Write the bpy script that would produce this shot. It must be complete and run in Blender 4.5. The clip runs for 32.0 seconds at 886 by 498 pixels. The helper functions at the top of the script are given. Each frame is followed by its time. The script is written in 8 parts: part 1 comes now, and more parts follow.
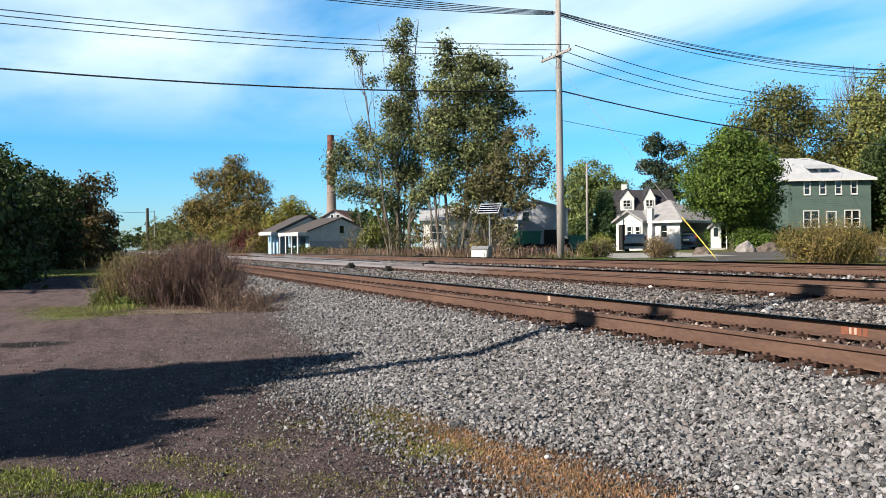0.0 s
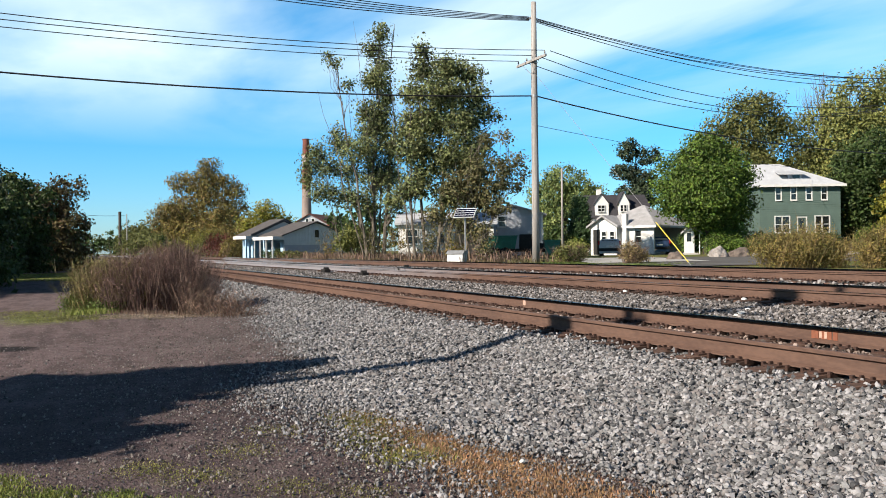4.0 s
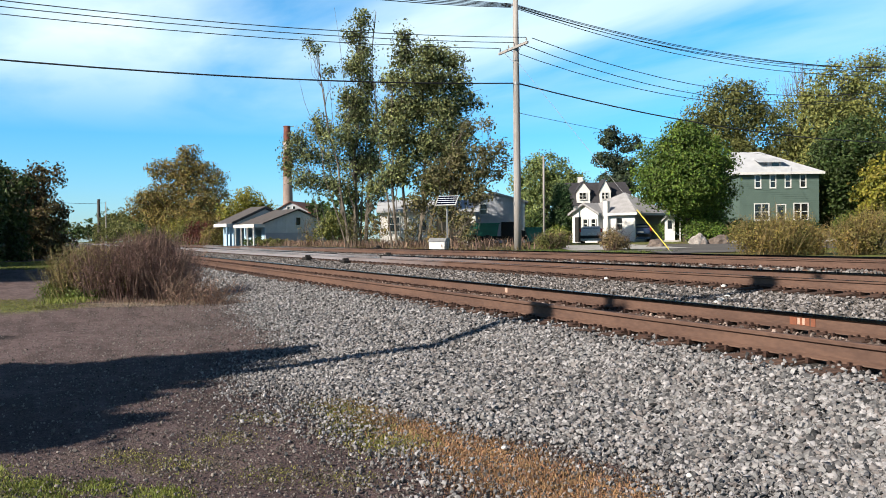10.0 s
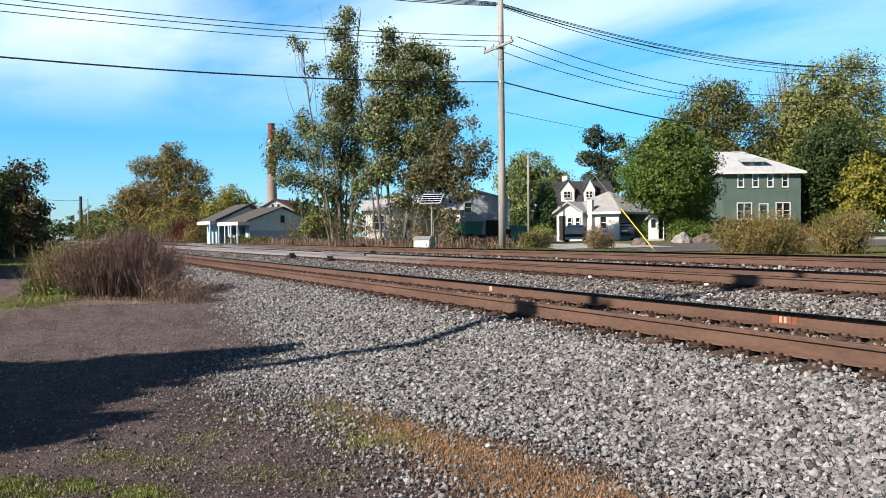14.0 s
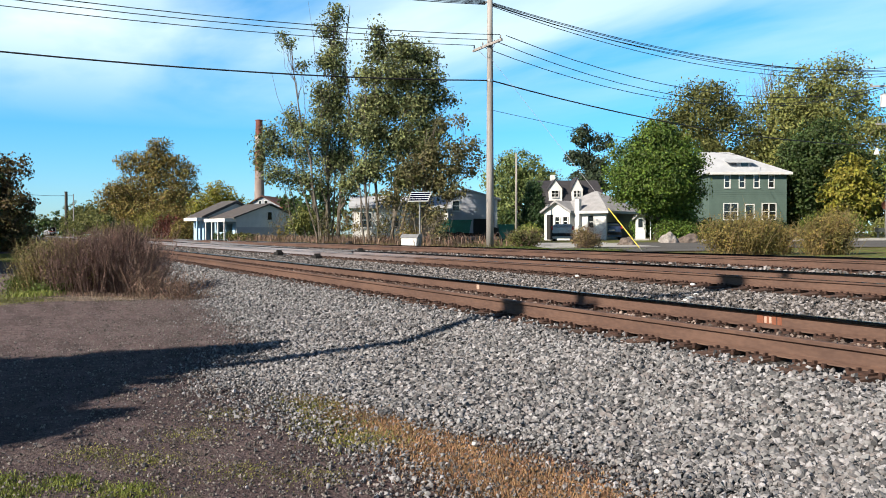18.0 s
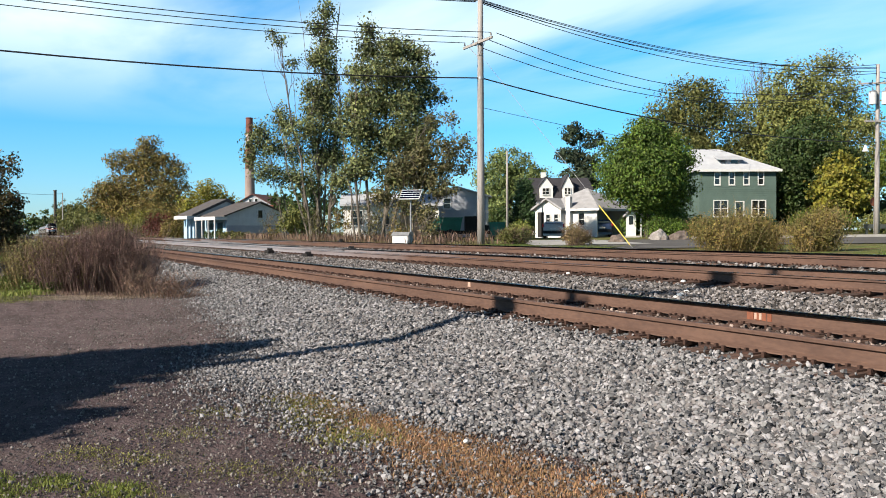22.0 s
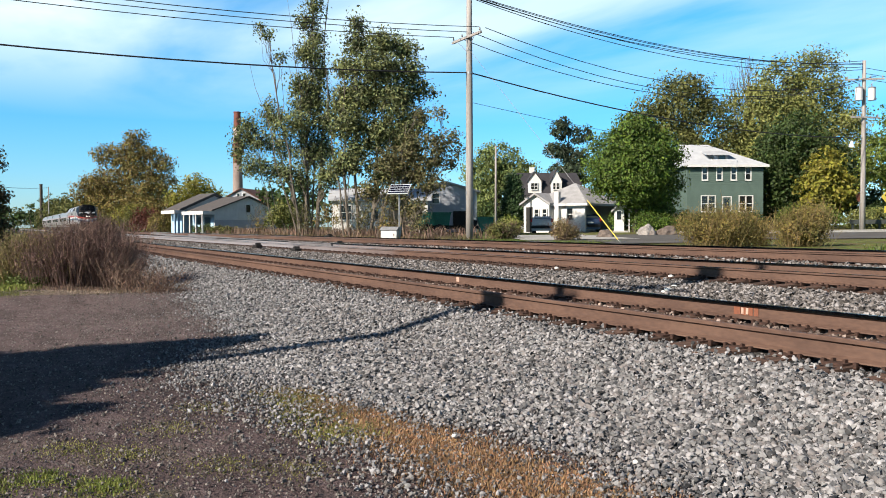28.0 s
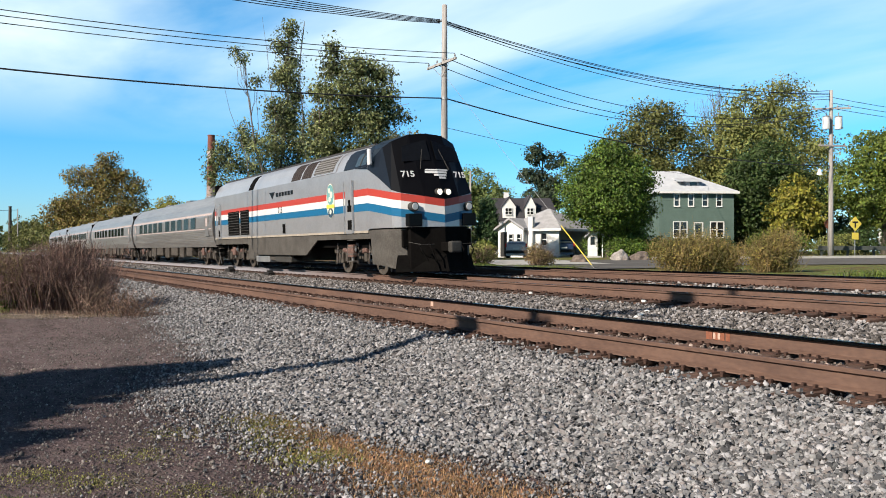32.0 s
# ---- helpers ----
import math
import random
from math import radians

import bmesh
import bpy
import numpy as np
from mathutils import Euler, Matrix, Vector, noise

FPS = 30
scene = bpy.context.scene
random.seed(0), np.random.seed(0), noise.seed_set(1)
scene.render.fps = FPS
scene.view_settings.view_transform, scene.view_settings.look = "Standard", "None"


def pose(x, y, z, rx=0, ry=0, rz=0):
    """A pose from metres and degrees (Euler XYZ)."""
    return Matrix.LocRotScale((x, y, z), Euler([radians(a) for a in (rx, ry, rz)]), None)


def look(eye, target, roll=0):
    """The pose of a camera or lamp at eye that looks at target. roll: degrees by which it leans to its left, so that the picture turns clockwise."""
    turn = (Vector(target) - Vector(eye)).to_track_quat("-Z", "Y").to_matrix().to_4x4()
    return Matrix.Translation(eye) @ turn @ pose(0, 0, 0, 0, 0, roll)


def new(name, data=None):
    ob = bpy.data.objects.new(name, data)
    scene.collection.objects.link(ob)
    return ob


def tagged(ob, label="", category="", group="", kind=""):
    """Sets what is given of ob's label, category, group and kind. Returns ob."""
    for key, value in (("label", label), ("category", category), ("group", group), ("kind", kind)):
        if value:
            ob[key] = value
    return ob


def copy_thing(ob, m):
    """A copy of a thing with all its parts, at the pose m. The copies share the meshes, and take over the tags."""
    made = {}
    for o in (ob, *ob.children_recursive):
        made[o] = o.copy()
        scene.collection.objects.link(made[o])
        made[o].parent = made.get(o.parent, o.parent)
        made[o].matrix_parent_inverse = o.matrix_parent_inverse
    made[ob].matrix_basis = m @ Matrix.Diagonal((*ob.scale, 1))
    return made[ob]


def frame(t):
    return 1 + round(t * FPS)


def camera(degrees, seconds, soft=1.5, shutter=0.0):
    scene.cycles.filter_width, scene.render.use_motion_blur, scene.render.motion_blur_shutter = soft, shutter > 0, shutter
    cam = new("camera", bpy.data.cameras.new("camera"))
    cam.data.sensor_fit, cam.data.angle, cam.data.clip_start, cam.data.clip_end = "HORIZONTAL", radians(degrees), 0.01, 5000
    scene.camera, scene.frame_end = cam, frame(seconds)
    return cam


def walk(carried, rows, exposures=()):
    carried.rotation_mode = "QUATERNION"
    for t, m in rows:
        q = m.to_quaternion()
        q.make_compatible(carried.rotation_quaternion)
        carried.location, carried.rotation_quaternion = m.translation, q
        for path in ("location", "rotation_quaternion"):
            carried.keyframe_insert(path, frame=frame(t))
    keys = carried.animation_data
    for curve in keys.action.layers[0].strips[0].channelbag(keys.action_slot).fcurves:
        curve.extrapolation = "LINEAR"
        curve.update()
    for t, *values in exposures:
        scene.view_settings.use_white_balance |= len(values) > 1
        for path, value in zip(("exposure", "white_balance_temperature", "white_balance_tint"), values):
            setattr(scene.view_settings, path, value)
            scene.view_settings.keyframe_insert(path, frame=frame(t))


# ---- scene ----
# the camera stands still at eye height and turns slowly: seconds, heading, tilt, lean in degrees
cam = camera(55.82, 32.0, soft=0.95)
EYE = Vector((0.0, 0.0, 1.6))
TURNS = [
    (0, 21.86, -0.16, -0.67), (0.5, 22.86, -0.13, -0.44), (1, 22.94, -0.12, -0.37), (1.5, 22.95, -0.13, -0.41),
    (2, 23.10, -0.03, -0.41), (2.5, 23.18, 0.07, -0.52), (3, 23.37, 0.12, -0.50), (3.5, 23.46, 0.17, -0.55),
    (5.5, 23.89, -0.22, -0.50), (6, 24.00, -0.30, -0.50), (6.5, 24.07, -0.39, -0.50), (7, 24.10, -0.57, -0.50),
    (7.5, 24.02, -0.71, -0.57), (8, 24.23, -0.79, -0.62), (8.5, 24.41, -0.79, -0.60), (9, 24.58, -0.74, -0.58),
    (9.5, 24.70, -0.74, -0.58), (10, 24.76, -0.74, -0.63), (10.5, 24.88, -0.80, -0.61), (11, 24.86, -0.70, -0.64),
    (11.5, 25.05, -0.86, -0.62), (12, 25.21, -0.97, -0.53), (12.5, 25.32, -0.90, -0.52), (13, 25.45, -0.78, -0.54),
    (13.5, 25.63, -0.87, -0.48), (14, 25.81, -0.87, -0.50), (14.5, 26.03, -0.81, -0.43), (16.5, 26.57, -1.05, -0.17),
    (17, 26.61, -1.10, -0.18), (17.5, 26.62, -1.02, -0.14), (18, 26.66, -1.00, -0.07), (18.5, 26.76, -1.06, -0.09),
    (19, 26.80, -1.28, 0.00), (19.5, 26.75, -1.39, -0.02), (20, 26.89, -1.38, 0.02), (20.5, 26.87, -1.30, -0.10),
    (21, 27.00, -1.28, -0.11), (21.5, 27.10, -1.23, -0.19), (22, 27.27, -1.16, -0.23), (22.5, 27.40, -1.11, -0.18),
    (23, 27.39, -1.06, -0.19), (23.5, 27.44, -1.12, -0.21), (24, 27.43, -1.24, -0.33), (24.5, 27.44, -1.40, -0.37),
    (25, 27.44, -1.40, -0.37), (25.5, 27.57, -1.30, -0.20), (27.5, 27.92, -1.52, -0.13), (28, 28.05, -1.52, -0.16),
    (28.5, 28.20, -1.45, -0.13), (29, 28.46, -1.24, -0.20), (29.5, 28.39, -0.96, -0.30), (30, 28.38, -0.73, -0.42),
    (30.5, 28.56, -0.57, -0.31), (31, 29.05, -0.36, -0.09), (31.5, 29.31, -0.12, 0.19), (32, 29.80, 0.16, 0.09),
]


def aim(heading, tilt):
    a, b = radians(heading), radians(tilt)
    return EYE + Vector((-math.cos(a) * math.cos(b), math.sin(a) * math.cos(b), math.sin(b)))


walk(cam, [(t, look(EYE, aim(h, e), r)) for t, h, e, r in TURNS], [(0.0, 1.15), (7.0, 1.16), (11.0, 1.175), (18.0, 1.19), (27.0, 1.19), (32.0, 1.1)])

# ---- light: a clear autumn afternoon, sun behind the camera ----
SHADE = Vector((-0.2, 0.98, 0)).normalized()      # the way in which shadows fall on the ground
SUN_UP = radians(32.5)
sun_data = bpy.data.lights.new("sun", "SUN")
sun_data.energy, sun_data.angle, sun_data.color = 5.0, radians(0.55), (1.0, 0.89, 0.755)
sun = new("sun", sun_data)
sun.rotation_mode = "QUATERNION"
sun.rotation_quaternion = Vector((SHADE.x * math.cos(SUN_UP), SHADE.y * math.cos(SUN_UP), -math.sin(SUN_UP))).to_track_quat("-Z", "Y")

world = bpy.data.worlds.new("sky")
scene.world = world
world.use_nodes = True


def sky_nodes():
    nt = world.node_tree
    nt.nodes.clear()
    n, l = nt.nodes.new, nt.links.new
    sky = n("ShaderNodeTexSky")
    sky.sky_type, sky.sun_disc = "NISHITA", False
    sky.sun_elevation, sky.sun_rotation = SUN_UP, math.atan2(-SHADE.x, -SHADE.y)
    sky.air_density, sky.dust_density, sky.ozone_density = 1.0, 0.3, 2.5
    co = n("ShaderNodeTexCoord")
    # thin cirrus: noise on a flat layer high above, drawn out along one direction
    sep = n("ShaderNodeSeparateXYZ")
    l(co.outputs["Generated"], sep.inputs[0])
    up = n("ShaderNodeMath")
    up.operation = "MAXIMUM"
    up.inputs[1].default_value = 0.03
    l(sep.outputs[2], up.inputs[0])
    flat = n("ShaderNodeVectorMath")
    flat.operation = "DIVIDE"
    com = n("ShaderNodeCombineXYZ")
    for i in range(3):
        l(up.outputs[0], com.inputs[i])
    l(co.outputs["Generated"], flat.inputs[0])
    l(com.outputs[0], flat.inputs[1])
    mp = n("ShaderNodeMapping")
    mp.inputs["Location"].default_value = CLOUD_AT
    mp.inputs["Rotation"].default_value = (0, 0, radians(CLOUD_TURN))
    mp.inputs["Scale"].default_value = CLOUD_SCALE
    l(flat.outputs[0], mp.inputs[0])
    nz = n("ShaderNodeTexNoise")
    nz.inputs["Scale"].default_value, nz.inputs["Detail"].default_value = 1.0, 9.0
    nz.inputs["Roughness"].default_value, nz.inputs["Distortion"].default_value = 0.5, 0.3
    l(mp.outputs[0], nz.inputs["Vector"])
    ramp = n("ShaderNodeValToRGB")
    ramp.color_ramp.elements[0].position, ramp.color_ramp.elements[1].position = 0.32, 0.59
    ramp.color_ramp.elements[1].color = (0.95, 0.95, 0.95, 1)
    l(nz.outputs["Fac"], ramp.inputs[0])
    # no cloud low over the ground
    low = n("ShaderNodeMapRange")
    low.inputs["From Min"].default_value, low.inputs["From Max"].default_value = 0.12, 0.225
    l(sep.outputs[2], low.inputs["Value"])
    # the bank of cirrus thins out overhead
    over = n("ShaderNodeMapRange")
    over.inputs["From Min"].default_value, over.inputs["From Max"].default_value = 0.48, 0.31
    l(sep.outputs[2], over.inputs["Value"])
    both = n("ShaderNodeMath")
    both.operation = "MULTIPLY"
    l(low.outputs[0], both.inputs[0])
    l(over.outputs[0], both.inputs[1])
    # and is thinner away to the right, past the pole
    side = n("ShaderNodeVectorMath")
    side.operation = "DOT_PRODUCT"
    side.inputs[1].default_value = (0.451, 0.893, 0)
    l(co.outputs["Generated"], side.inputs[0])
    thin = n("ShaderNodeMapRange")
    thin.inputs["From Min"].default_value, thin.inputs["From Max"].default_value = -0.15, 0.25
    thin.inputs["To Min"].default_value, thin.inputs["To Max"].default_value = 1.0, 0.72
    l(side.outputs["Value"], thin.inputs["Value"])
    rest = n("ShaderNodeMath")
    rest.operation = "MULTIPLY"
    l(both.outputs[0], rest.inputs[0])
    l(thin.outputs[0], rest.inputs[1])
    mul = n("ShaderNodeMath")
    mul.operation = "MULTIPLY"
    l(ramp.outputs[0], mul.inputs[0])
    l(rest.outputs[0], mul.inputs[1])
    tint = n("ShaderNodeMix")
    tint.data_type, tint.blend_type = "RGBA", "MULTIPLY"
    tint.inputs[0].default_value = 1.0
    high = n("ShaderNodeMapRange")
    high.inputs["From Min"].default_value, high.inputs["From Max"].default_value = 0.0, 0.22
    l(sep.outputs[2], high.inputs["Value"])
    grade = n("ShaderNodeMix")
    grade.data_type = "RGBA"
    grade.inputs[6].default_value, grade.inputs[7].default_value = SKY_LOW, SKY_TINT
    l(high.outputs[0], grade.inputs[0])
    zen = n("ShaderNodeMapRange")
    zen.inputs["From Min"].default_value, zen.inputs["From Max"].default_value = 0.29, 0.5
    l(sep.outputs[2], zen.inputs["Value"])
    top = n("ShaderNodeMix")
    top.data_type = "RGBA"
    top.inputs[7].default_value = SKY_TOP
    l(zen.outputs[0], top.inputs[0])
    l(grade.outputs[2], top.inputs[6])
    l(top.outputs[2], tint.inputs[7])
    l(sky.outputs[0], tint.inputs[6])
    mix = n("ShaderNodeMix")
    mix.data_type = "RGBA"
    mix.inputs[7].default_value = CLOUD_COLOUR
    l(mul.outputs[0], mix.inputs[0])
    l(tint.outputs[2], mix.inputs[6])
    bg = n("ShaderNodeBackground")
    bg.inputs["Strength"].default_value = SKY_STRENGTH
    l(mix.outputs[2], bg.inputs[0])
    out = n("ShaderNodeOutputWorld")
    l(bg.outputs[0], out.inputs[0])


SKY_STRENGTH = 0.0575
SKY_TOP = (0.20, 0.36, 0.54, 1)
SKY_LOW = (0.70, 1.01, 1.40, 1)
SKY_TINT = (0.19, 1.10, 1.53, 1)
CLOUD_AT, CLOUD_TURN, CLOUD_SCALE = (-0.35, 0.05, 0.0), 20, (0.26, 0.62, 1.0)
CLOUD_COLOUR = (7.6, 9.2, 9.8, 1)
sky_nodes()

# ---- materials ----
ALBEDO_SCALE = 0.66        # scales every base colour down, which deepens shade at the raised exposure


def mat(name, base, dark=None, rough=0.85, scale=8.0, fine=60.0, bump=0.3, metal=0.0, pos=(0.4, 0.62), spec=0.3,
        vary=0.0, island=0.0, leaf=0.0, rust=None, rust_at=(0.55, 0.7), stretch=(1, 1, 1), depth=0.02):
    """A surface with two scales of variation, fine relief, and if wanted a third tone in patches."""
    m = bpy.data.materials.new(name)
    m.use_nodes = True
    nt = m.node_tree
    n, l = nt.nodes.new, nt.links.new
    bs = nt.nodes["Principled BSDF"]
    bs.inputs["Roughness"].default_value, bs.inputs["Metallic"].default_value = rough, metal
    bs.inputs["Specular IOR Level"].default_value = spec
    dark = dark or tuple(c * 0.7 for c in base)
    base, dark = [tuple(c * ALBEDO_SCALE for c in q) for q in (base, dark)]
    co = n("ShaderNodeTexCoord")
    mp = n("ShaderNodeMapping")
    mp.inputs["Scale"].default_value = stretch
    l(co.outputs["Object"], mp.inputs[0])
    big = n("ShaderNodeTexNoise")
    big.inputs["Scale"].default_value, big.inputs["Detail"].default_value = scale, 6
    l(mp.outputs[0], big.inputs["Vector"])
    small = n("ShaderNodeTexNoise")
    small.inputs["Scale"].default_value, small.inputs["Detail"].default_value = fine, 4
    l(mp.outputs[0], small.inputs["Vector"])
    both = n("ShaderNodeMath")
    both.operation = "MULTIPLY_ADD"
    both.inputs[1].default_value = 0.45
    l(small.outputs["Fac"], both.inputs[0])
    half = n("ShaderNodeMath")
    half.operation = "MULTIPLY"
    half.inputs[1].default_value = 0.55
    l(big.outputs["Fac"], half.inputs[0])
    l(half.outputs[0], both.inputs[2])
    ramp = n("ShaderNodeValToRGB")
    e = ramp.color_ramp.elements
    e[0].position, e[1].position = pos
    e[0].color, e[1].color = (*dark, 1), (*base, 1)
    l(both.outputs[0], ramp.inputs[0])
    colour = ramp.outputs[0]
    if rust:
        rn = n("ShaderNodeTexNoise")
        rn.inputs["Scale"].default_value, rn.inputs["Detail"].default_value = scale * 0.6, 8
        l(mp.outputs[0], rn.inputs["Vector"])
        rr = n("ShaderNodeValToRGB")
        rr.color_ramp.elements[0].position, rr.color_ramp.elements[1].position = rust_at
        l(rn.outputs["Fac"], rr.inputs[0])
        mx = n("ShaderNodeMix")
        mx.data_type = "RGBA"
        mx.inputs[7].default_value = (*rust, 1)
        l(rr.outputs[0], mx.inputs[0])
        l(colour, mx.inputs[6])
        colour = mx.outputs[2]
    if vary or island:
        src = n("ShaderNodeNewGeometry").outputs["Random Per Island"] if island else n("ShaderNodeObjectInfo").outputs["Random"]
        k = island or vary
        rng = n("ShaderNodeMapRange")
        rng.inputs["To Min"].default_value, rng.inputs["To Max"].default_value = 1 - k, 1 + k * 0.9
        l(src, rng.inputs["Value"])
        hs = n("ShaderNodeHueSaturation")
        l(rng.outputs[0], hs.inputs["Value"])
        if leaf:
            hr = n("ShaderNodeMapRange")
            hr.inputs["To Min"].default_value, hr.inputs["To Max"].default_value = 0.5 - leaf, 0.5 + leaf
            wn = n("ShaderNodeTexWhiteNoise")
            wn.noise_dimensions = "1D"
            l(src, wn.inputs["W"])
            l(wn.outputs["Value"], hr.inputs["Value"])
            l(hr.outputs[0], hs.inputs["Hue"])
        l(colour, hs.inputs["Color"])
        colour = hs.outputs[0]
    l(colour, bs.inputs["Base Color"])
    if bump:
        bp = n("ShaderNodeBump")
        bp.inputs["Strength"].default_value, bp.inputs["Distance"].default_value = bump, depth
        l(both.outputs[0], bp.inputs["Height"])
        l(bp.outputs[0], bs.inputs["Normal"])
    if leaf:
        tr = n("ShaderNodeBsdfTranslucent")
        l(colour, tr.inputs[0])
        ms = n("ShaderNodeMixShader")
        ms.inputs[0].default_value = 0.22
        l(bs.outputs[0], ms.inputs[1])
        l(tr.outputs[0], ms.inputs[2])
        l(ms.outputs[0], nt.nodes["Material Output"].inputs[0])
    return m


def glass_mat(name, tone=(0.02, 0.03, 0.035), rough=0.06):
    m = mat(name, tone, tone, rough=rough, bump=0, spec=0.7)
    return m


def glow_mat(name, colour, power):
    m = bpy.data.materials.new(name)
    m.use_nodes = True
    b = m.node_tree.nodes["Principled BSDF"]
    b.inputs["Base Color"].default_value = (*colour, 1)
    b.inputs["Emission Color"].default_value = (*colour, 1)
    b.inputs["Emission Strength"].default_value = power
    return m


M = {}
# near-black, so the shade in the gaps between stones is coloured in
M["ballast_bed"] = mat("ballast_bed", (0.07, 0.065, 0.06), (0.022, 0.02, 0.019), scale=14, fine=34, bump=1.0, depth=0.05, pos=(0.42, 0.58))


def stone_mat(name, tones):
    """Broken stone: every piece takes its own tone, with a little grain."""
    m = mat(name, (0.5, 0.5, 0.5), (0.36, 0.36, 0.36), scale=25, fine=110, bump=0.35, depth=0.005)
    nt = m.node_tree
    n, l = nt.nodes.new, nt.links.new
    bs = nt.nodes["Principled BSDF"]
    grain = bs.inputs["Base Color"].links[0].from_socket
    ramp = n("ShaderNodeValToRGB")
    e = ramp.color_ramp.elements
    while len(e) < len(tones):
        e.new(0.5)
    for k, (pos, c) in zip(e, tones):
        k.position, k.color = pos, (c[0] * 0.965, c[1] * 0.95, c[2] * 1.0, 1)
    l(n("ShaderNodeNewGeometry").outputs["Random Per Island"], ramp.inputs[0])
    mx = n("ShaderNodeMix")
    mx.data_type, mx.blend_type = "RGBA", "MULTIPLY"
    mx.inputs[0].default_value = 1.0
    l(ramp.outputs[0], mx.inputs[6])
    l(grain, mx.inputs[7])
    l(mx.outputs[2], bs.inputs["Base Color"])
    return m


M["ballast_stone"] = stone_mat("ballast_stone", [(0.0, (0.085, 0.088, 0.09)), (0.14, (0.25, 0.26, 0.262)), (0.34, (0.43, 0.435, 0.425)), (0.5, (0.52, 0.475, 0.445)), (0.66, (0.60, 0.62, 0.60)), (0.83, (0.78, 0.775, 0.76)), (1.0, (1.0, 1.0, 0.99))])
M["ballast_dusty"] = stone_mat("ballast_dusty", [(0.0, (0.07, 0.063, 0.056)), (0.25, (0.22, 0.205, 0.185)), (0.5, (0.40, 0.372, 0.338)), (0.75, (0.60, 0.56, 0.52)), (1.0, (0.95, 0.92, 0.88))])
M["grit"] = mat("grit", (0.235, 0.21, 0.195), (0.11, 0.098, 0.09), scale=20, fine=90, bump=0.3, island=0.7, depth=0.004)
M["rust_stone"] = mat("rust_stone", (0.30, 0.235, 0.205), (0.15, 0.115, 0.098), scale=20, fine=90, bump=0.4, island=0.7, depth=0.006)
M["rail"] = mat("rail_rust", (0.150, 0.087, 0.063), (0.094, 0.054, 0.041), rough=0.75, scale=3, fine=40, bump=0.25, stretch=(0.3, 1, 1), depth=0.004)
M["rail_steel"] = mat("rail_steel", (0.27, 0.262, 0.28), (0.15, 0.142, 0.15), rough=0.55, metal=0.2, scale=3, fine=40, bump=0.15, stretch=(0.3, 1, 1), depth=0.004)
M["rail_head"] = mat("rail_head", (0.14, 0.135, 0.13), (0.07, 0.066, 0.062), rough=0.2, metal=1.0, scale=4, fine=50, bump=0.05, stretch=(0.2, 1, 1))


def worn_rail():
    """Rust that gives way to grey steel along the line, where the crossover lies."""
    m = mat("rail_worn", (0.150, 0.087, 0.063), (0.094, 0.054, 0.041), rough=0.7, scale=3, fine=40, bump=0.25, stretch=(0.3, 1, 1), depth=0.004)
    nt = m.node_tree
    n, l = nt.nodes.new, nt.links.new
    bs = nt.nodes["Principled BSDF"]
    rust = bs.inputs["Base Color"].links[0].from_socket
    co, sep, patch, rng, mx = n("ShaderNodeTexCoord"), n("ShaderNodeSeparateXYZ"), n("ShaderNodeTexNoise"), n("ShaderNodeMapRange"), n("ShaderNodeMix")
    l(co.outputs["Object"], sep.inputs[0])
    l(co.outputs["Object"], patch.inputs["Vector"])
    patch.inputs["Scale"].default_value = 0.35
    add = n("ShaderNodeMath")
    add.operation = "MULTIPLY_ADD"
    add.inputs[1].default_value = 14.0
    l(patch.outputs["Fac"], add.inputs[0])
    l(sep.outputs[0], add.inputs[2])
    rng.inputs["From Min"].default_value, rng.inputs["From Max"].default_value = -17.0, -32.0
    l(add.outputs[0], rng.inputs["Value"])
    mx.data_type = "RGBA"
    mx.inputs[7].default_value = (0.165, 0.158, 0.172, 1)
    l(rng.outputs[0], mx.inputs[0])
    l(rust, mx.inputs[6])
    l(mx.outputs[2], bs.inputs["Base Color"])
    return m


M["rail_worn"] = worn_rail()
M["tie"] = mat("tie_wood", (0.15, 0.086, 0.062), (0.055, 0.033, 0.025), rough=0.95, scale=6, fine=50, bump=0.6, vary=0.35, stretch=(5, 1, 5), depth=0.01)
M["plate"] = mat("plate_rust", (0.085, 0.042, 0.03), (0.04, 0.022, 0.017), rough=0.85, scale=20, fine=90, bump=0.4)
M["bark_grey"] = mat("bark_grey", (0.24, 0.21, 0.17), (0.09, 0.075, 0.06), scale=5, fine=40, bump=0.8, stretch=(1, 1, 0.25), depth=0.03)
M["bark_dark"] = mat("bark_dark", (0.12, 0.10, 0.08), (0.045, 0.037, 0.03), scale=5, fine=40, bump=0.8, stretch=(1, 1, 0.25), depth=0.03)
M["pole_wood"] = mat("pole_wood", (0.47, 0.445, 0.425), (0.25, 0.23, 0.215), scale=4, fine=40, bump=0.5, stretch=(3, 3, 0.12), depth=0.01)
M["wire"] = mat("wire_black", (0.03, 0.03, 0.033), rough=0.6, bump=0)
M["metal_grey"] = mat("metal_grey", (0.42, 0.43, 0.44), (0.30, 0.31, 0.32), rough=0.45, metal=0.5, bump=0.05)
M["white_paint"] = mat("white_paint", (0.80, 0.80, 0.78), (0.66, 0.66, 0.64), scale=3, fine=30, bump=0.08)
M["dark_void"] = mat("interior_shade", (0.03, 0.03, 0.03), bump=0)
M["glass"] = glass_mat("window_glass", (0.016, 0.02, 0.022), 0.1)
M["concrete"] = mat("concrete", (0.48, 0.47, 0.44), (0.34, 0.33, 0.31), scale=2, fine=30, bump=0.2)
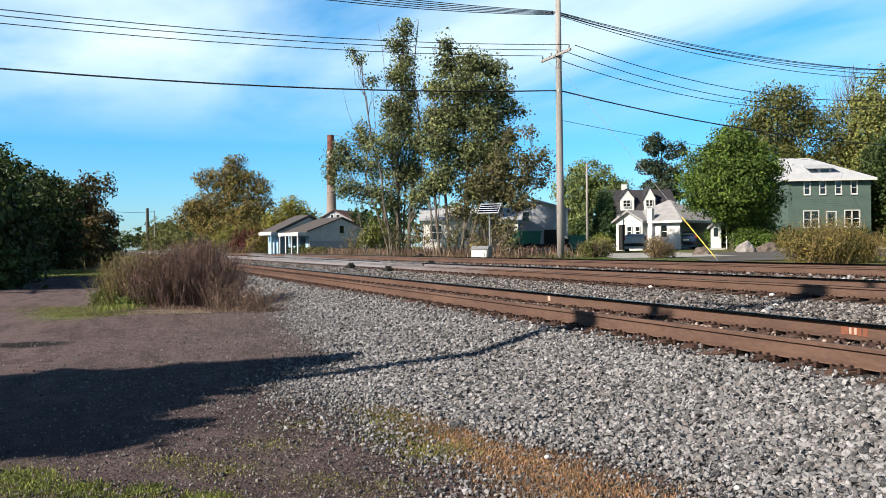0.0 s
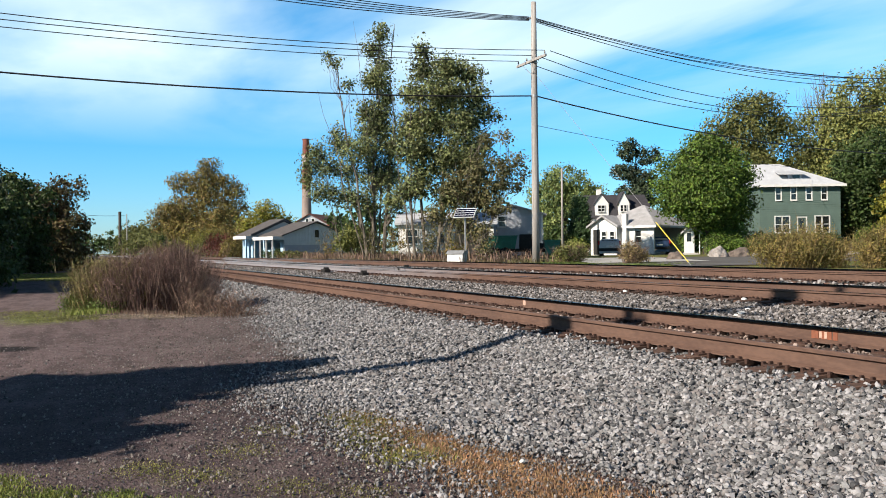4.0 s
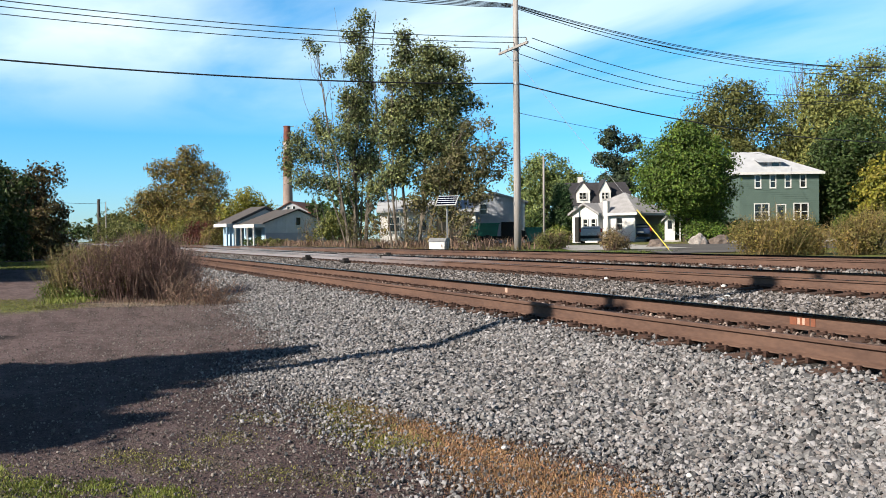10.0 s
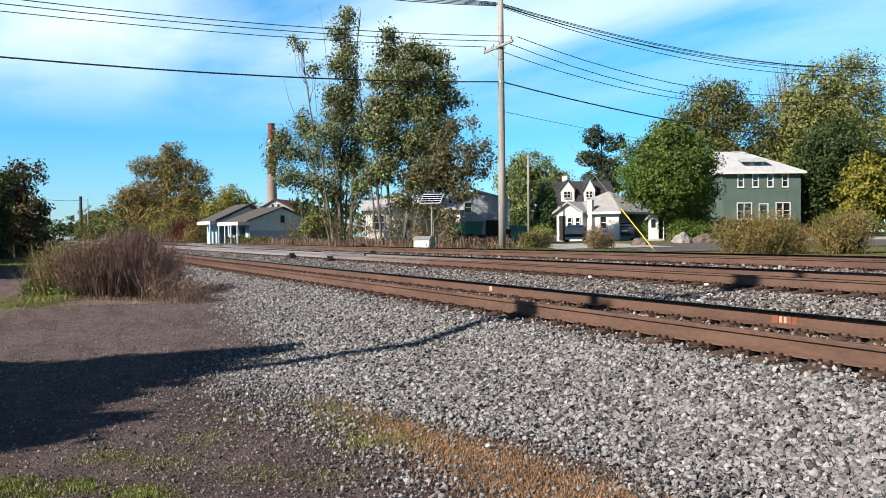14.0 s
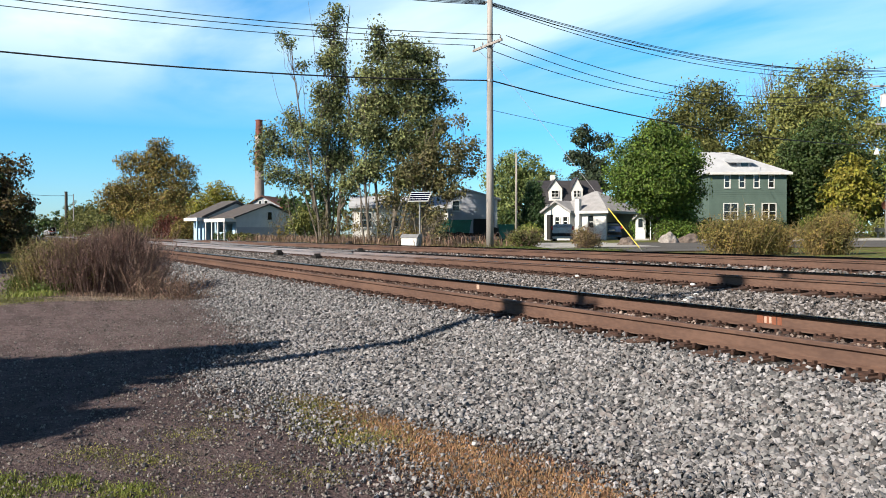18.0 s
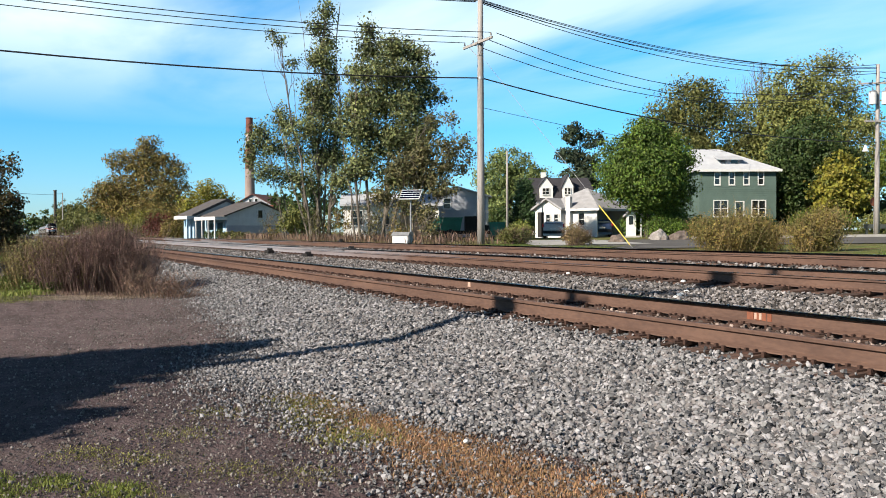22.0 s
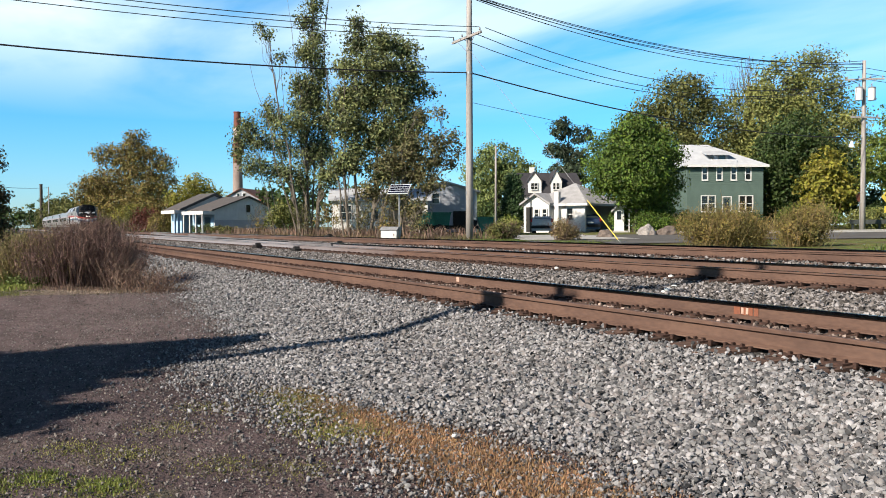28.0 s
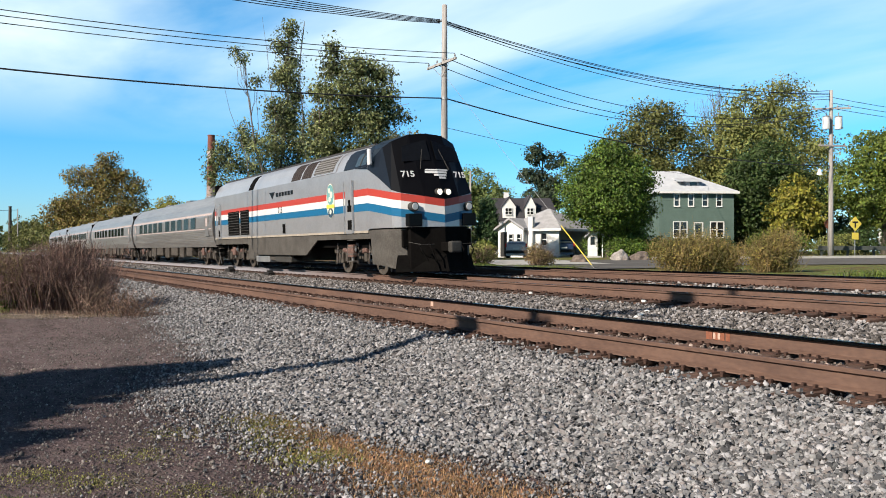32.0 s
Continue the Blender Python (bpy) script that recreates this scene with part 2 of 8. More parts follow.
M["asphalt"] = mat("asphalt", (0.155, 0.15, 0.145), (0.105, 0.102, 0.099), scale=0.7, fine=30, bump=0.3, rough=0.95, spec=0.05)

# ---- building helpers ----


def empty(name, at=(0, 0, 0), turn=0.0):
    ob = new(name)
    ob.empty_display_size = 0.2
    ob.matrix_basis = pose(*at, 0, 0, turn)
    return ob


def mesh_from(name, bm, material):
    me = bpy.data.meshes.new(name)
    bm.to_mesh(me)
    bm.free()
    me.materials.append(material)
    return me


def part(name, bm, material=None, parent=None, label="", smooth=False):
    me = mesh_from(name, bm, material) if isinstance(bm, bmesh.types.BMesh) else bm
    ob = new(name, me)
    if smooth:
        me.polygons.foreach_set("use_smooth", [True] * len(me.polygons))
    if parent:
        ob.parent = parent
    if label:
        tagged(ob, label)
    return ob


def arrays(name, verts, faces, material):
    """A mesh from numpy arrays: verts (n, 3), faces (m, k)."""
    me = bpy.data.meshes.new(name)
    k = faces.shape[1]
    me.vertices.add(len(verts))
    me.vertices.foreach_set("co", np.ascontiguousarray(verts, dtype=np.float32).ravel())
    me.loops.add(faces.size)
    me.loops.foreach_set("vertex_index", np.ascontiguousarray(faces, dtype=np.int32).ravel())
    me.polygons.add(len(faces))
    me.polygons.foreach_set("loop_start", np.arange(0, faces.size, k, dtype=np.int32))
    me.polygons.foreach_set("use_smooth", [False] * len(faces))
    me.update(calc_edges=True)
    me.materials.append(material)
    return me


def box(bm, x0, x1, y0, y1, z0, z1, bevel=0.0):
    made = bmesh.ops.create_cube(bm, size=1.0)["verts"]
    for v in made:
        v.co = Vector((x0 + (v.co.x + 0.5) * (x1 - x0), y0 + (v.co.y + 0.5) * (y1 - y0), z0 + (v.co.z + 0.5) * (z1 - z0)))
    if bevel:
        edges = {e for v in made for e in v.link_edges}
        bmesh.ops.bevel(bm, geom=list(edges), offset=bevel, segments=2, affect="EDGES", profile=0.6)
    return bm


def solid(x0, x1, y0, y1, z0, z1, bevel=0.0):
    return box(bmesh.new(), x0, x1, y0, y1, z0, z1, bevel)


def rod(bm, a, b, r0, r1=None, sides=8):
    """A tapered round bar from a to b."""
    a, b = Vector(a), Vector(b)
    r1 = r0 if r1 is None else r1
    q = (b - a).to_track_quat("Z", "Y")
    rings = []
    for p, r in ((a, r0), (b, r1)):
        rings.append([bm.verts.new(p + q @ Vector((r * math.cos(i * 2 * math.pi / sides), r * math.sin(i * 2 * math.pi / sides), 0))) for i in range(sides)])
    for i in range(sides):
        j = (i + 1) % sides
        bm.faces.new((rings[0][i], rings[0][j], rings[1][j], rings[1][i]))
    bm.faces.new(rings[0][::-1])
    bm.faces.new(rings[1])
    return bm


def tube(bm, points, radii, sides=6):
    """A bent, tapered tube along points."""
    rings = []
    pts = [Vector(p) for p in points]
    for i, p in enumerate(pts):
        d = (pts[min(i + 1, len(pts) - 1)] - pts[max(i - 1, 0)]).normalized()
        q = d.to_track_quat("Z", "Y")
        r = radii[i] if hasattr(radii, "__len__") else radii
        rings.append([bm.verts.new(p + q @ Vector((r * math.cos(k * 2 * math.pi / sides), r * math.sin(k * 2 * math.pi / sides), 0))) for k in range(sides)])
    for a, b in zip(rings, rings[1:]):
        for k in range(sides):
            j = (k + 1) % sides
            bm.faces.new((a[k], a[j], b[j], b[k]))
    bm.faces.new(rings[0][::-1])
    bm.faces.new(rings[-1])
    return bm


def prism(bm, outline, axis, lo, hi):
    """Extrudes a closed outline of 2D points along x, y or z from lo to hi."""
    def at(p, h):
        return {"x": (h, p[0], p[1]), "y": (p[0], h, p[1]), "z": (p[0], p[1], h)}[axis]
    a = [bm.verts.new(at(p, lo)) for p in outline]
    b = [bm.verts.new(at(p, hi)) for p in outline]
    n = len(outline)
    for i in range(n):
        j = (i + 1) % n
        bm.faces.new((a[i], a[j], b[j], b[i]))
    bm.faces.new(a[::-1])
    bm.faces.new(b)
    bmesh.ops.recalc_face_normals(bm, faces=bm.faces[:])
    return bm


# ---- the ground: one sheet, level by the camera, a ballasted bank for the tracks, slightly higher ground beyond ----
Y_PROFILE = [-400, -2, 2.4, 3.6, 4.4, 5.0, 5.55, 8.4, 9.2, 10.9, 11.45, 14.1, 15.0, 15.6, 18.2, 19.0, 19.8, 24, 60, 120, 2500]
Z_PROFILE = [0.1, 0.1, 0.13, 0.14, 0.16, 0.28, 0.40, 0.445, 0.485, 0.53, 0.535, 0.59, 0.66, 0.735, 0.775, 0.84, 0.94, 1.0, 1.3, 1.7, 2.0]


def ground_z(x, y):
    z = np.interp(y, Y_PROFILE, Z_PROFILE)
    return z + 0.03 * np.sin(x * 0.7 + y * 0.4) * np.sin(y * 0.9 - x * 0.23) * np.clip(3.5 - y, 0, 1)


def plumb_z(x, y):
    return float(ground_z(np.array(x), np.array(y)))


def sheet(xs, ys, lift=0.0):
    gx, gy = np.meshgrid(xs, ys, indexing="ij")
    v = np.stack([gx, gy, ground_z(gx, gy) + lift], -1).reshape(-1, 3)
    nx, ny = len(xs), len(ys)
    i = (np.arange(nx - 1)[:, None] * ny + np.arange(ny - 1)[None, :]).ravel()
    return v, np.stack([i, i + ny, i + ny + 1, i + 1], -1)


def ground_material():
    """Dark earth with fine stones, worn grass in patches, lawn further off; all by place."""
    m = bpy.data.materials.new("ground")
    m.use_nodes = True
    nt = m.node_tree
    n, l = nt.nodes.new, nt.links.new
    bs = nt.nodes["Principled BSDF"]
    bs.inputs["Roughness"].default_value, bs.inputs["Specular IOR Level"].default_value = 0.95, 0.15
    co = n("ShaderNodeTexCoord")

    def noise_at(scale, detail=6, rough=0.6):
        z = n("ShaderNodeTexNoise")
        z.inputs["Scale"].default_value, z.inputs["Detail"].default_value, z.inputs["Roughness"].default_value = scale, detail, rough
        l(co.outputs["Object"], z.inputs["Vector"])
        return z.outputs["Fac"]

    def ramp(src, a, b, ca, cb):
        r = n("ShaderNodeValToRGB")
        e = r.color_ramp.elements
        e[0].position, e[1].position, e[0].color, e[1].color = a, b, (*ca, 1), (*cb, 1)
        l(src, r.inputs[0])
        return r.outputs[0]

    def mixed(f, a, b):
        x = n("ShaderNodeMix")
        x.data_type = "RGBA"
        l(f, x.inputs[0])
        l(a, x.inputs[6])
        l(b, x.inputs[7])
        return x.outputs[2]

    def calc(op, a, b):
        x = n("ShaderNodeMath")
        x.operation = op
        for i, s in enumerate((a, b)):
            if isinstance(s, (int, float)):
                x.inputs[i].default_value = s
            else:
                l(s, x.inputs[i])
        return x.outputs[0]

    def band(src, a, b):
        x = n("ShaderNodeMapRange")
        x.inputs["From Min"].default_value, x.inputs["From Max"].default_value = a, b
        l(src, x.inputs["Value"])
        return x.outputs[0]
    sep = n("ShaderNodeSeparateXYZ")
    l(co.outputs["Object"], sep.inputs[0])
    X, Y = sep.outputs[0], sep.outputs[1]
    grit, mid, wide = noise_at(38, 5), noise_at(2.2), noise_at(0.45)
    earth = ramp(grit, 0.35, 0.68, (0.047, 0.034, 0.035), (0.099, 0.073, 0.074))
    earth = mixed(ramp(mid, 0.42, 0.62, (0, 0, 0), (0.75, 0.75, 0.75)), earth, ramp(grit, 0.3, 0.7, (0.079, 0.059, 0.059), (0.157, 0.116, 0.117)))
    blotch = noise_at(5.5, 7, 0.7)
    lawn = ramp(mid, 0.35, 0.65, (0.066, 0.088, 0.02), (0.135, 0.155, 0.04))
    straw = ramp(grit, 0.35, 0.65, (0.053, 0.038, 0.019), (0.129, 0.091, 0.042))
    wob = calc("MULTIPLY_ADD", wide, 3.0)
    # lawn: the far side of the line and the verge left of the track; bare ground between
    far = band(Y, 19.0, 19.8)
    verge = calc("MULTIPLY", band(X, -49.0, -53.0), band(calc("ADD", Y, wob), 0.6, 1.6))

    def spot(x, y, rx, ry, inner, outer):
        """A rounded patch of ground with a ragged edge."""
        u, v = calc("DIVIDE", calc("SUBTRACT", X, x), rx), calc("DIVIDE", calc("SUBTRACT", Y, y), ry)
        r = calc("SQRT", calc("ADD", calc("MULTIPLY", u, u), calc("MULTIPLY", v, v)), 0)
        return band(calc("ADD", r, calc("MULTIPLY", calc("SUBTRACT", blotch, 0.5), 1.4)), outer, inner)
    verge = calc("MAXIMUM", verge, calc("MULTIPLY", spot(-22.2, -0.75, 3.0, 1.15, 0.55, 1.05), 0.8))
    patch = calc("MULTIPLY", ramp(mid, 0.52, 0.66, (0, 0, 0), (1, 1, 1)), 0.22)
    g = calc("MINIMUM", calc("ADD", far, calc("ADD", verge, calc("MULTIPLY", patch, calc("MULTIPLY", band(Y, 1.6, 0.6), band(X, -7.0, -4.5))))), 1.0)
    dry = calc("MULTIPLY", ramp(noise_at(1.1), 0.45, 0.6, (0, 0, 0), (1, 1, 1)), far)
    pale = ramp(grit, 0.3, 0.7, (0.074, 0.055, 0.053), (0.201, 0.149, 0.146))
    earth = mixed(calc("MULTIPLY", band(X, -8.5, -13.5), 0.8), earth, pale)
    stretch = n("ShaderNodeMapping")
    stretch.inputs["Scale"].default_value = (0.35, 1.6, 1)
    l(co.outputs["Object"], stretch.inputs[0])
    streak = n("ShaderNodeTexNoise")
    streak.inputs["Scale"].default_value, streak.inputs["Detail"].default_value, streak.inputs["Roughness"].default_value = 1.6, 9, 0.68
    l(stretch.outputs[0], streak.inputs["Vector"])
    worn = ramp(grit, 0.35, 0.68, (0.032, 0.023, 0.024), (0.084, 0.062, 0.061))
    earth = mixed(ramp(blotch, 0.46, 0.62, (0, 0, 0), (0.7, 0.7, 0.7)), earth, worn)
    earth = mixed(ramp(streak.outputs["Fac"], 0.47, 0.60, (0, 0, 0), (0.75, 0.75, 0.75)), earth, worn)
    # a mat of dead grass along the foot of the stones
    across = calc("ABSOLUTE", calc("SUBTRACT", calc("SUBTRACT", Y, calc("MULTIPLY", X, 0.08)), 2.92), 0)
    matted = calc("MULTIPLY", calc("MULTIPLY", band(across, 0.42, 0.18), calc("MULTIPLY", band(X, -7.6, -6.6), band(X, -0.5, -2.2))), ramp(blotch, 0.36, 0.5, (0, 0, 0), (1, 1, 1)))
    earth = mixed(matted, earth, ramp(grit, 0.3, 0.68, (0.091, 0.061, 0.032), (0.236, 0.167, 0.099)))
    c = mixed(g, earth, mixed(dry, lawn, straw))
    # a near-black rounded spot in the yard
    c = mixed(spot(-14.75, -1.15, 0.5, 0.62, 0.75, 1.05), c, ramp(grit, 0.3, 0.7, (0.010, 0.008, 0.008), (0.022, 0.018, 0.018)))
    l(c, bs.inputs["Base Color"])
    bp = n("ShaderNodeBump")
    bp.inputs["Strength"].default_value, bp.inputs["Distance"].default_value = 1.0, 0.035
    l(calc("ADD", grit, calc("MULTIPLY", mid, 0.6)), bp.inputs["Height"])
    l(bp.outputs[0], bs.inputs["Normal"])
    return m


M["ground"] = ground_material()
xs = np.concatenate([[-3000, -1200, -600, -400, -300, -220, -160], np.arange(-120, -30, 3.0), np.arange(-30, 8, 0.35), [10, 16, 30, 60, 140, 400, 1200]])
ys = np.concatenate([[-1500, -500, -200, -90, -50, -30, -20, -14], np.arange(-10, 20, 0.22), [20.5, 22, 24, 30, 40, 60, 90, 120, 200, 400, 900, 2500]])
v, f = sheet(xs, ys)
ground = part("ground", arrays("ground", v, f, M["ground"]))
tagged(ground, "dark earth and worn grass beside the railway line", "ground", kind="structure")
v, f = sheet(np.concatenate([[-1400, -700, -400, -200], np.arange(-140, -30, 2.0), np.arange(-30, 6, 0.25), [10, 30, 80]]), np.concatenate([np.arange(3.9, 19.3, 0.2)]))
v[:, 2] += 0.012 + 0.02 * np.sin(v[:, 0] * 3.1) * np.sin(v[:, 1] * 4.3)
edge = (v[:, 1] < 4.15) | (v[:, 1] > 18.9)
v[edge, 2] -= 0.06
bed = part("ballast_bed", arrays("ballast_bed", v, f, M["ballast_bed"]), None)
tagged(bed, "crushed stone bed under the tracks, shade between stones in its colour", "ballast", kind="structure")

# ---- tracks ----
TIE_GAP = 0.52


def rail_outline(y, z_top):
    return [(y - 0.076, z_top - 0.185), (y + 0.076, z_top - 0.185), (y + 0.074, z_top - 0.172), (y + 0.012, z_top - 0.15),
            (y + 0.009, z_top - 0.05), (y + 0.037, z_top - 0.036), (y + 0.037, z_top - 0.008), (y + 0.028, z_top), (y - 0.028, z_top),
            (y - 0.037, z_top - 0.008), (y - 0.037, z_top - 0.036), (y - 0.009, z_top - 0.05), (y - 0.012, z_top - 0.15), (y - 0.074, z_top - 0.172)]


def tie_mesh():
    bm = solid(-0.115, 0.115, -1.3, 1.3, -0.17, 0.0, 0.012)
    for v in bm.verts:
        v.co += Vector((0.008 * math.sin(v.co.y * 9 + v.co.z * 30), 0, 0.006 * math.sin(v.co.y * 7)))
    return mesh_from("tie", bm, M["tie"])


def plate_mesh():
    """A tie plate with its four spikes and a rail anchor at either side."""
    bm = solid(-0.09, 0.09, -0.18, 0.18, 0.0, 0.018)
    for sx in (-0.055, 0.055):
        for sy in (-0.10, 0.10):
            box(bm, sx - 0.012, sx + 0.012, sy - 0.018, sy + 0.018, 0.018, 0.045)
    for sx in (-0.15, 0.15):
        box(bm, sx - 0.016, sx + 0.016, -0.105, 0.105, -0.02, 0.006)
        box(bm, sx - 0.016, sx + 0.016, -0.115, -0.085, -0.02, 0.032)
    return mesh_from("tie_plate", bm, M["plate"])


TIE, PLATE = tie_mesh(), plate_mesh()


def track(y_near, z_near, z_far, label, near_x, rail="rail"):
    """Two rails on wooden ties; the stretch near_x of ties as single pieces, the rest joined."""
    t = empty("railway_track")
    tagged(t, label, "railway track")
    y_far = y_near + 1.508
    for y, z in ((y_near, z_near), (y_far, z_far)):
        o = part("rail", prism(bmesh.new(), rail_outline(y, z), "x", -1400, 90), M[rail], t)
        o.data.materials.append(M["rail_head" if y > 6.5 else "rail"])
        # the running surface is worn bright; of the far rail the gauge side shows too
        for p in o.data.polygons:
            if p.center.z > z - 0.006 or (y == y_far and p.center.z > z - 0.034 and p.center.y < y - 0.03):
                p.material_index = 1
    lean = math.atan2(z_far - z_near, 1.508)
    ymid, zmid = (y_near + y_far) / 2, (z_near + z_far) / 2 - 0.185
    rest_v, rest_f = [], []
    rnd = random.Random(int(y_near * 10))
    x = -160.0
    base = np.array([(a, b, c) for a in (-0.115, 0.115) for b in (-1.3, 1.3) for c in (-0.17, 0.0)])
    quads = np.array([(0, 1, 3, 2), (4, 6, 7, 5), (0, 4, 5, 1), (2, 3, 7, 6), (1, 5, 7, 3), (0, 2, 6, 4)])
    while x < 14:
        m = Matrix.Translation((x + rnd.uniform(-0.03, 0.03), ymid + rnd.uniform(-0.06, 0.06), zmid - 0.018)) @ Euler((lean, 0, radians(rnd.uniform(-1.2, 1.2)))).to_matrix().to_4x4()
        if near_x[0] <= x <= near_x[1]:
            o = part("tie", TIE, None, t)
            o.matrix_basis = m
            for y, z in ((y_near, z_near), (y_far, z_far)):
                o = part("tie_plate", PLATE, None, t)
                o.matrix_basis = Matrix.Translation((m.translation.x, y, z - 0.203)) @ Euler((lean, 0, 0)).to_matrix().to_4x4()
        else:
            k = np.array(m)
            rest_f.append(quads + 8 * len(rest_v))
            rest_v.append(base @ k[:3, :3].T + k[:3, 3])
        x += TIE_GAP
    o = part("far_ties", arrays("far_ties", np.concatenate(rest_v), np.concatenate(rest_f), M["tie"]), None, t)
    tagged(o, kind="stuff")
    return t


near_track = track(6.2, 0.667, 0.703, "railway track with rusty brown rails on wooden ties", (-48, -3.4))
track(12.0, 0.825, 0.869, "railway track with rusty rails, used by the train", (-44, -6), "rail_worn")
track(16.1, 1.009, 1.045, "rusty railway track beyond the train's track", (-34, -12))


def bent_rail(parent, a, b, label):
    """A rail of the crossover: leaves one track in a gentle reverse curve and joins the other."""
    bm = bmesh.new()
    rings = []
    for i in range(41):
        t = i / 40
        k = t * t * (3 - 2 * t)
        y, z = a[1] + (b[1] - a[1]) * k, a[2] + (b[2] - a[2]) * k
        rings.append([bm.verts.new((a[0] + (b[0] - a[0]) * t, p, q)) for p, q in rail_outline(y, z)])
    for r0, r1 in zip(rings, rings[1:]):
        for i in range(14):
            bm.faces.new((r0[i], r0[(i + 1) % 14], r1[(i + 1) % 14], r1[i]))
    bmesh.ops.recalc_face_normals(bm, faces=bm.faces[:])
    return part("rail", bm, M["rail_steel"], parent, label)


crossover = empty("crossover")
tagged(crossover, "crossover of worn grey steel rails between two tracks", "crossover")
for y, z in ((12.12, 0.828), (13.42, 0.866)):
    bent_rail(crossover, (-36, y, z), (-112, y + 4.1, z + 0.178), "worn grey steel rail")


def stones(name, count, xr, yr, size, label, fade=0.0, seed=1, keep=None, sink=0.3, material="ballast_stone", grade=None, lift=0.0):
    """Loose broken stones scattered over the ground, each a small uneven block."""
    r = np.random.default_rng(seed)
    u = r.random(count)
    x = xr[1] - (xr[1] - xr[0]) * (u ** (1 + fade))
    y = yr[0] + (yr[1] - yr[0]) * r.random(count)
    if keep is not None:
        k = keep(x, y, r.random(count))
        x, y = x[k], y[k]
    n = len(x)
    s = size * (0.55 + 0.9 * r.random(n) ** 1.5)
    if grade:
        s *= grade(x, y)
    cube = np.array([(-1, -1, -1), (1, -1, -1), (1, 1, -1), (-1, 1, -1), (-1, -1, 1), (1, -1, 1), (1, 1, 1), (-1, 1, 1)], float) * 0.5
    tris = np.array([(4, 5, 6, 7), (0, 1, 5, 4), (1, 2, 6, 5), (2, 3, 7, 6), (3, 0, 4, 7)])
    v = cube[None] + 0.42 * (r.random((n, 8, 3)) - 0.5)
    v[:, 4:, :2] *= 0.72
    v = v * (np.array([1.0, 0.85, 0.72]) * (0.75 + 0.5 * r.random((n, 1, 3))))
    q = np.stack([np.cos(r.random(n) * math.pi), 0.42 * r.normal(size=n), 0.42 * r.normal(size=n), np.sin(r.random(n) * math.pi)], -1)
    q /= np.linalg.norm(q, axis=1)[:, None]
    w, a, b, c = q.T
    R = np.stack([1 - 2 * (b * b + c * c), 2 * (a * b - c * w), 2 * (a * c + b * w), 2 * (a * b + c * w), 1 - 2 * (a * a + c * c), 2 * (b * c - a * w),
                  2 * (a * c - b * w), 2 * (b * c + a * w), 1 - 2 * (a * a + b * b)], -1).reshape(n, 3, 3)
    v = np.einsum("nij,nkj->nki", R, v) * s[:, None, None]
    v += np.stack([x, y, ground_z(x, y) + 0.012 + lift + s * (0.85 * r.random(n) - 0.6 * sink)], -1)[:, None, :]
    f = (tris[None] + 8 * np.arange(n)[:, None, None]).reshape(-1, 4)
    me = arrays(name, v.reshape(-1, 3), f, M[material])
    me.polygons.foreach_set("use_smooth", np.repeat(r.random(n) < 0.4, 5))
    o = part(name, me)
    return tagged(o, label, "ballast", kind="stuff")




def straw_strip(x, y):
    return np.exp(-((y - 2.36 - (x + 7.0) * 0.08) / (0.16 + np.clip(x + 7.4, 0, 4) * 0.06)) ** 2) * np.clip((x + 7.4) / 1.2, 0, 1)


def bank_foot(x):
    return np.interp(x, (-30, -18, -14, -11, -9.6, -8.3, -7, -5.5, -4.3, -2), (3.3, 2.9, 2.5, 2.35, 1.75, 1.5, 1.8, 2.35, 2.7, 2.9)) + 0.12 * np.sin(x * 2.3) + 0.06 * np.sin(x * 7.1)


def bank(x, y, k, soft=1.0):
    """Stones lie thick up the bank and thin out towards the yard."""
    foot = bank_foot(x)
    straw = straw_strip(x, y)
    return k < np.clip((y - foot + 0.1) / (soft * 1.2), 0.0, 1) ** 1.9 * (1 - 0.93 * straw) + 0.014 * np.clip((y - foot + 1.3) / 1.3, 0, 1) ** 2 + 0.0008


def finer(x, y):
    """Stones near the yard are trodden small."""
    return np.clip(0.5 + 0.5 * (y - bank_foot(x)) / 1.5, 0.5, 1.0)


stones("ballast_stones", 160000, (-9.0, -2.2), (0.6, 5.75), 0.032, "loose grey crushed stones on the bank beside the track", 0.05, 3, bank, 0.2, grade=finer)
stones("ballast_stones", 105000, (-28, -8.8), (1.4, 5.75), 0.033, "loose grey crushed stones further along the bank", 0.55, 4, bank, 0.2, grade=finer)
stones("ballast_stones", 42000, (-2.3, 9.0), (2.0, 5.75), 0.04, "loose grey crushed stones on the bank beyond the yard", 0.0, 44, bank, 0.2)
stones("ballast_stones", 26000, (-75, -27), (3.0, 5.7), 0.05, "grey crushed stones far along the bank", 0.4, 14)
stones("ballast_stones", 56000, (-38, -4.2), (8.3, 11.85), 0.042, "grey crushed stones between the two tracks", 0.5, 5, lambda x, y, k: k < np.clip((11.62 - y) / 0.3, 0.1, 1), 0.2, "ballast_dusty")
stones("ballast_stones", 26000, (-100, -36), (8.3, 11.6), 0.055, "grey crushed stones far between the tracks", 0.4, 15, None, 0.3, "ballast_dusty")
stones("ballast_stones", 14000, (-60, -8), (14.0, 15.8), 0.06, "grey crushed stones between the train's track and the farthest one", 0.5, 25, None, 0.3, "ballast_dusty")
stones("ballast_stones", 9000, (-40, -8), (16.2, 17.5), 0.05, "rust-stained stones in the cribs of the farthest track", 0.4, 26, None, 0.2, "rust_stone")
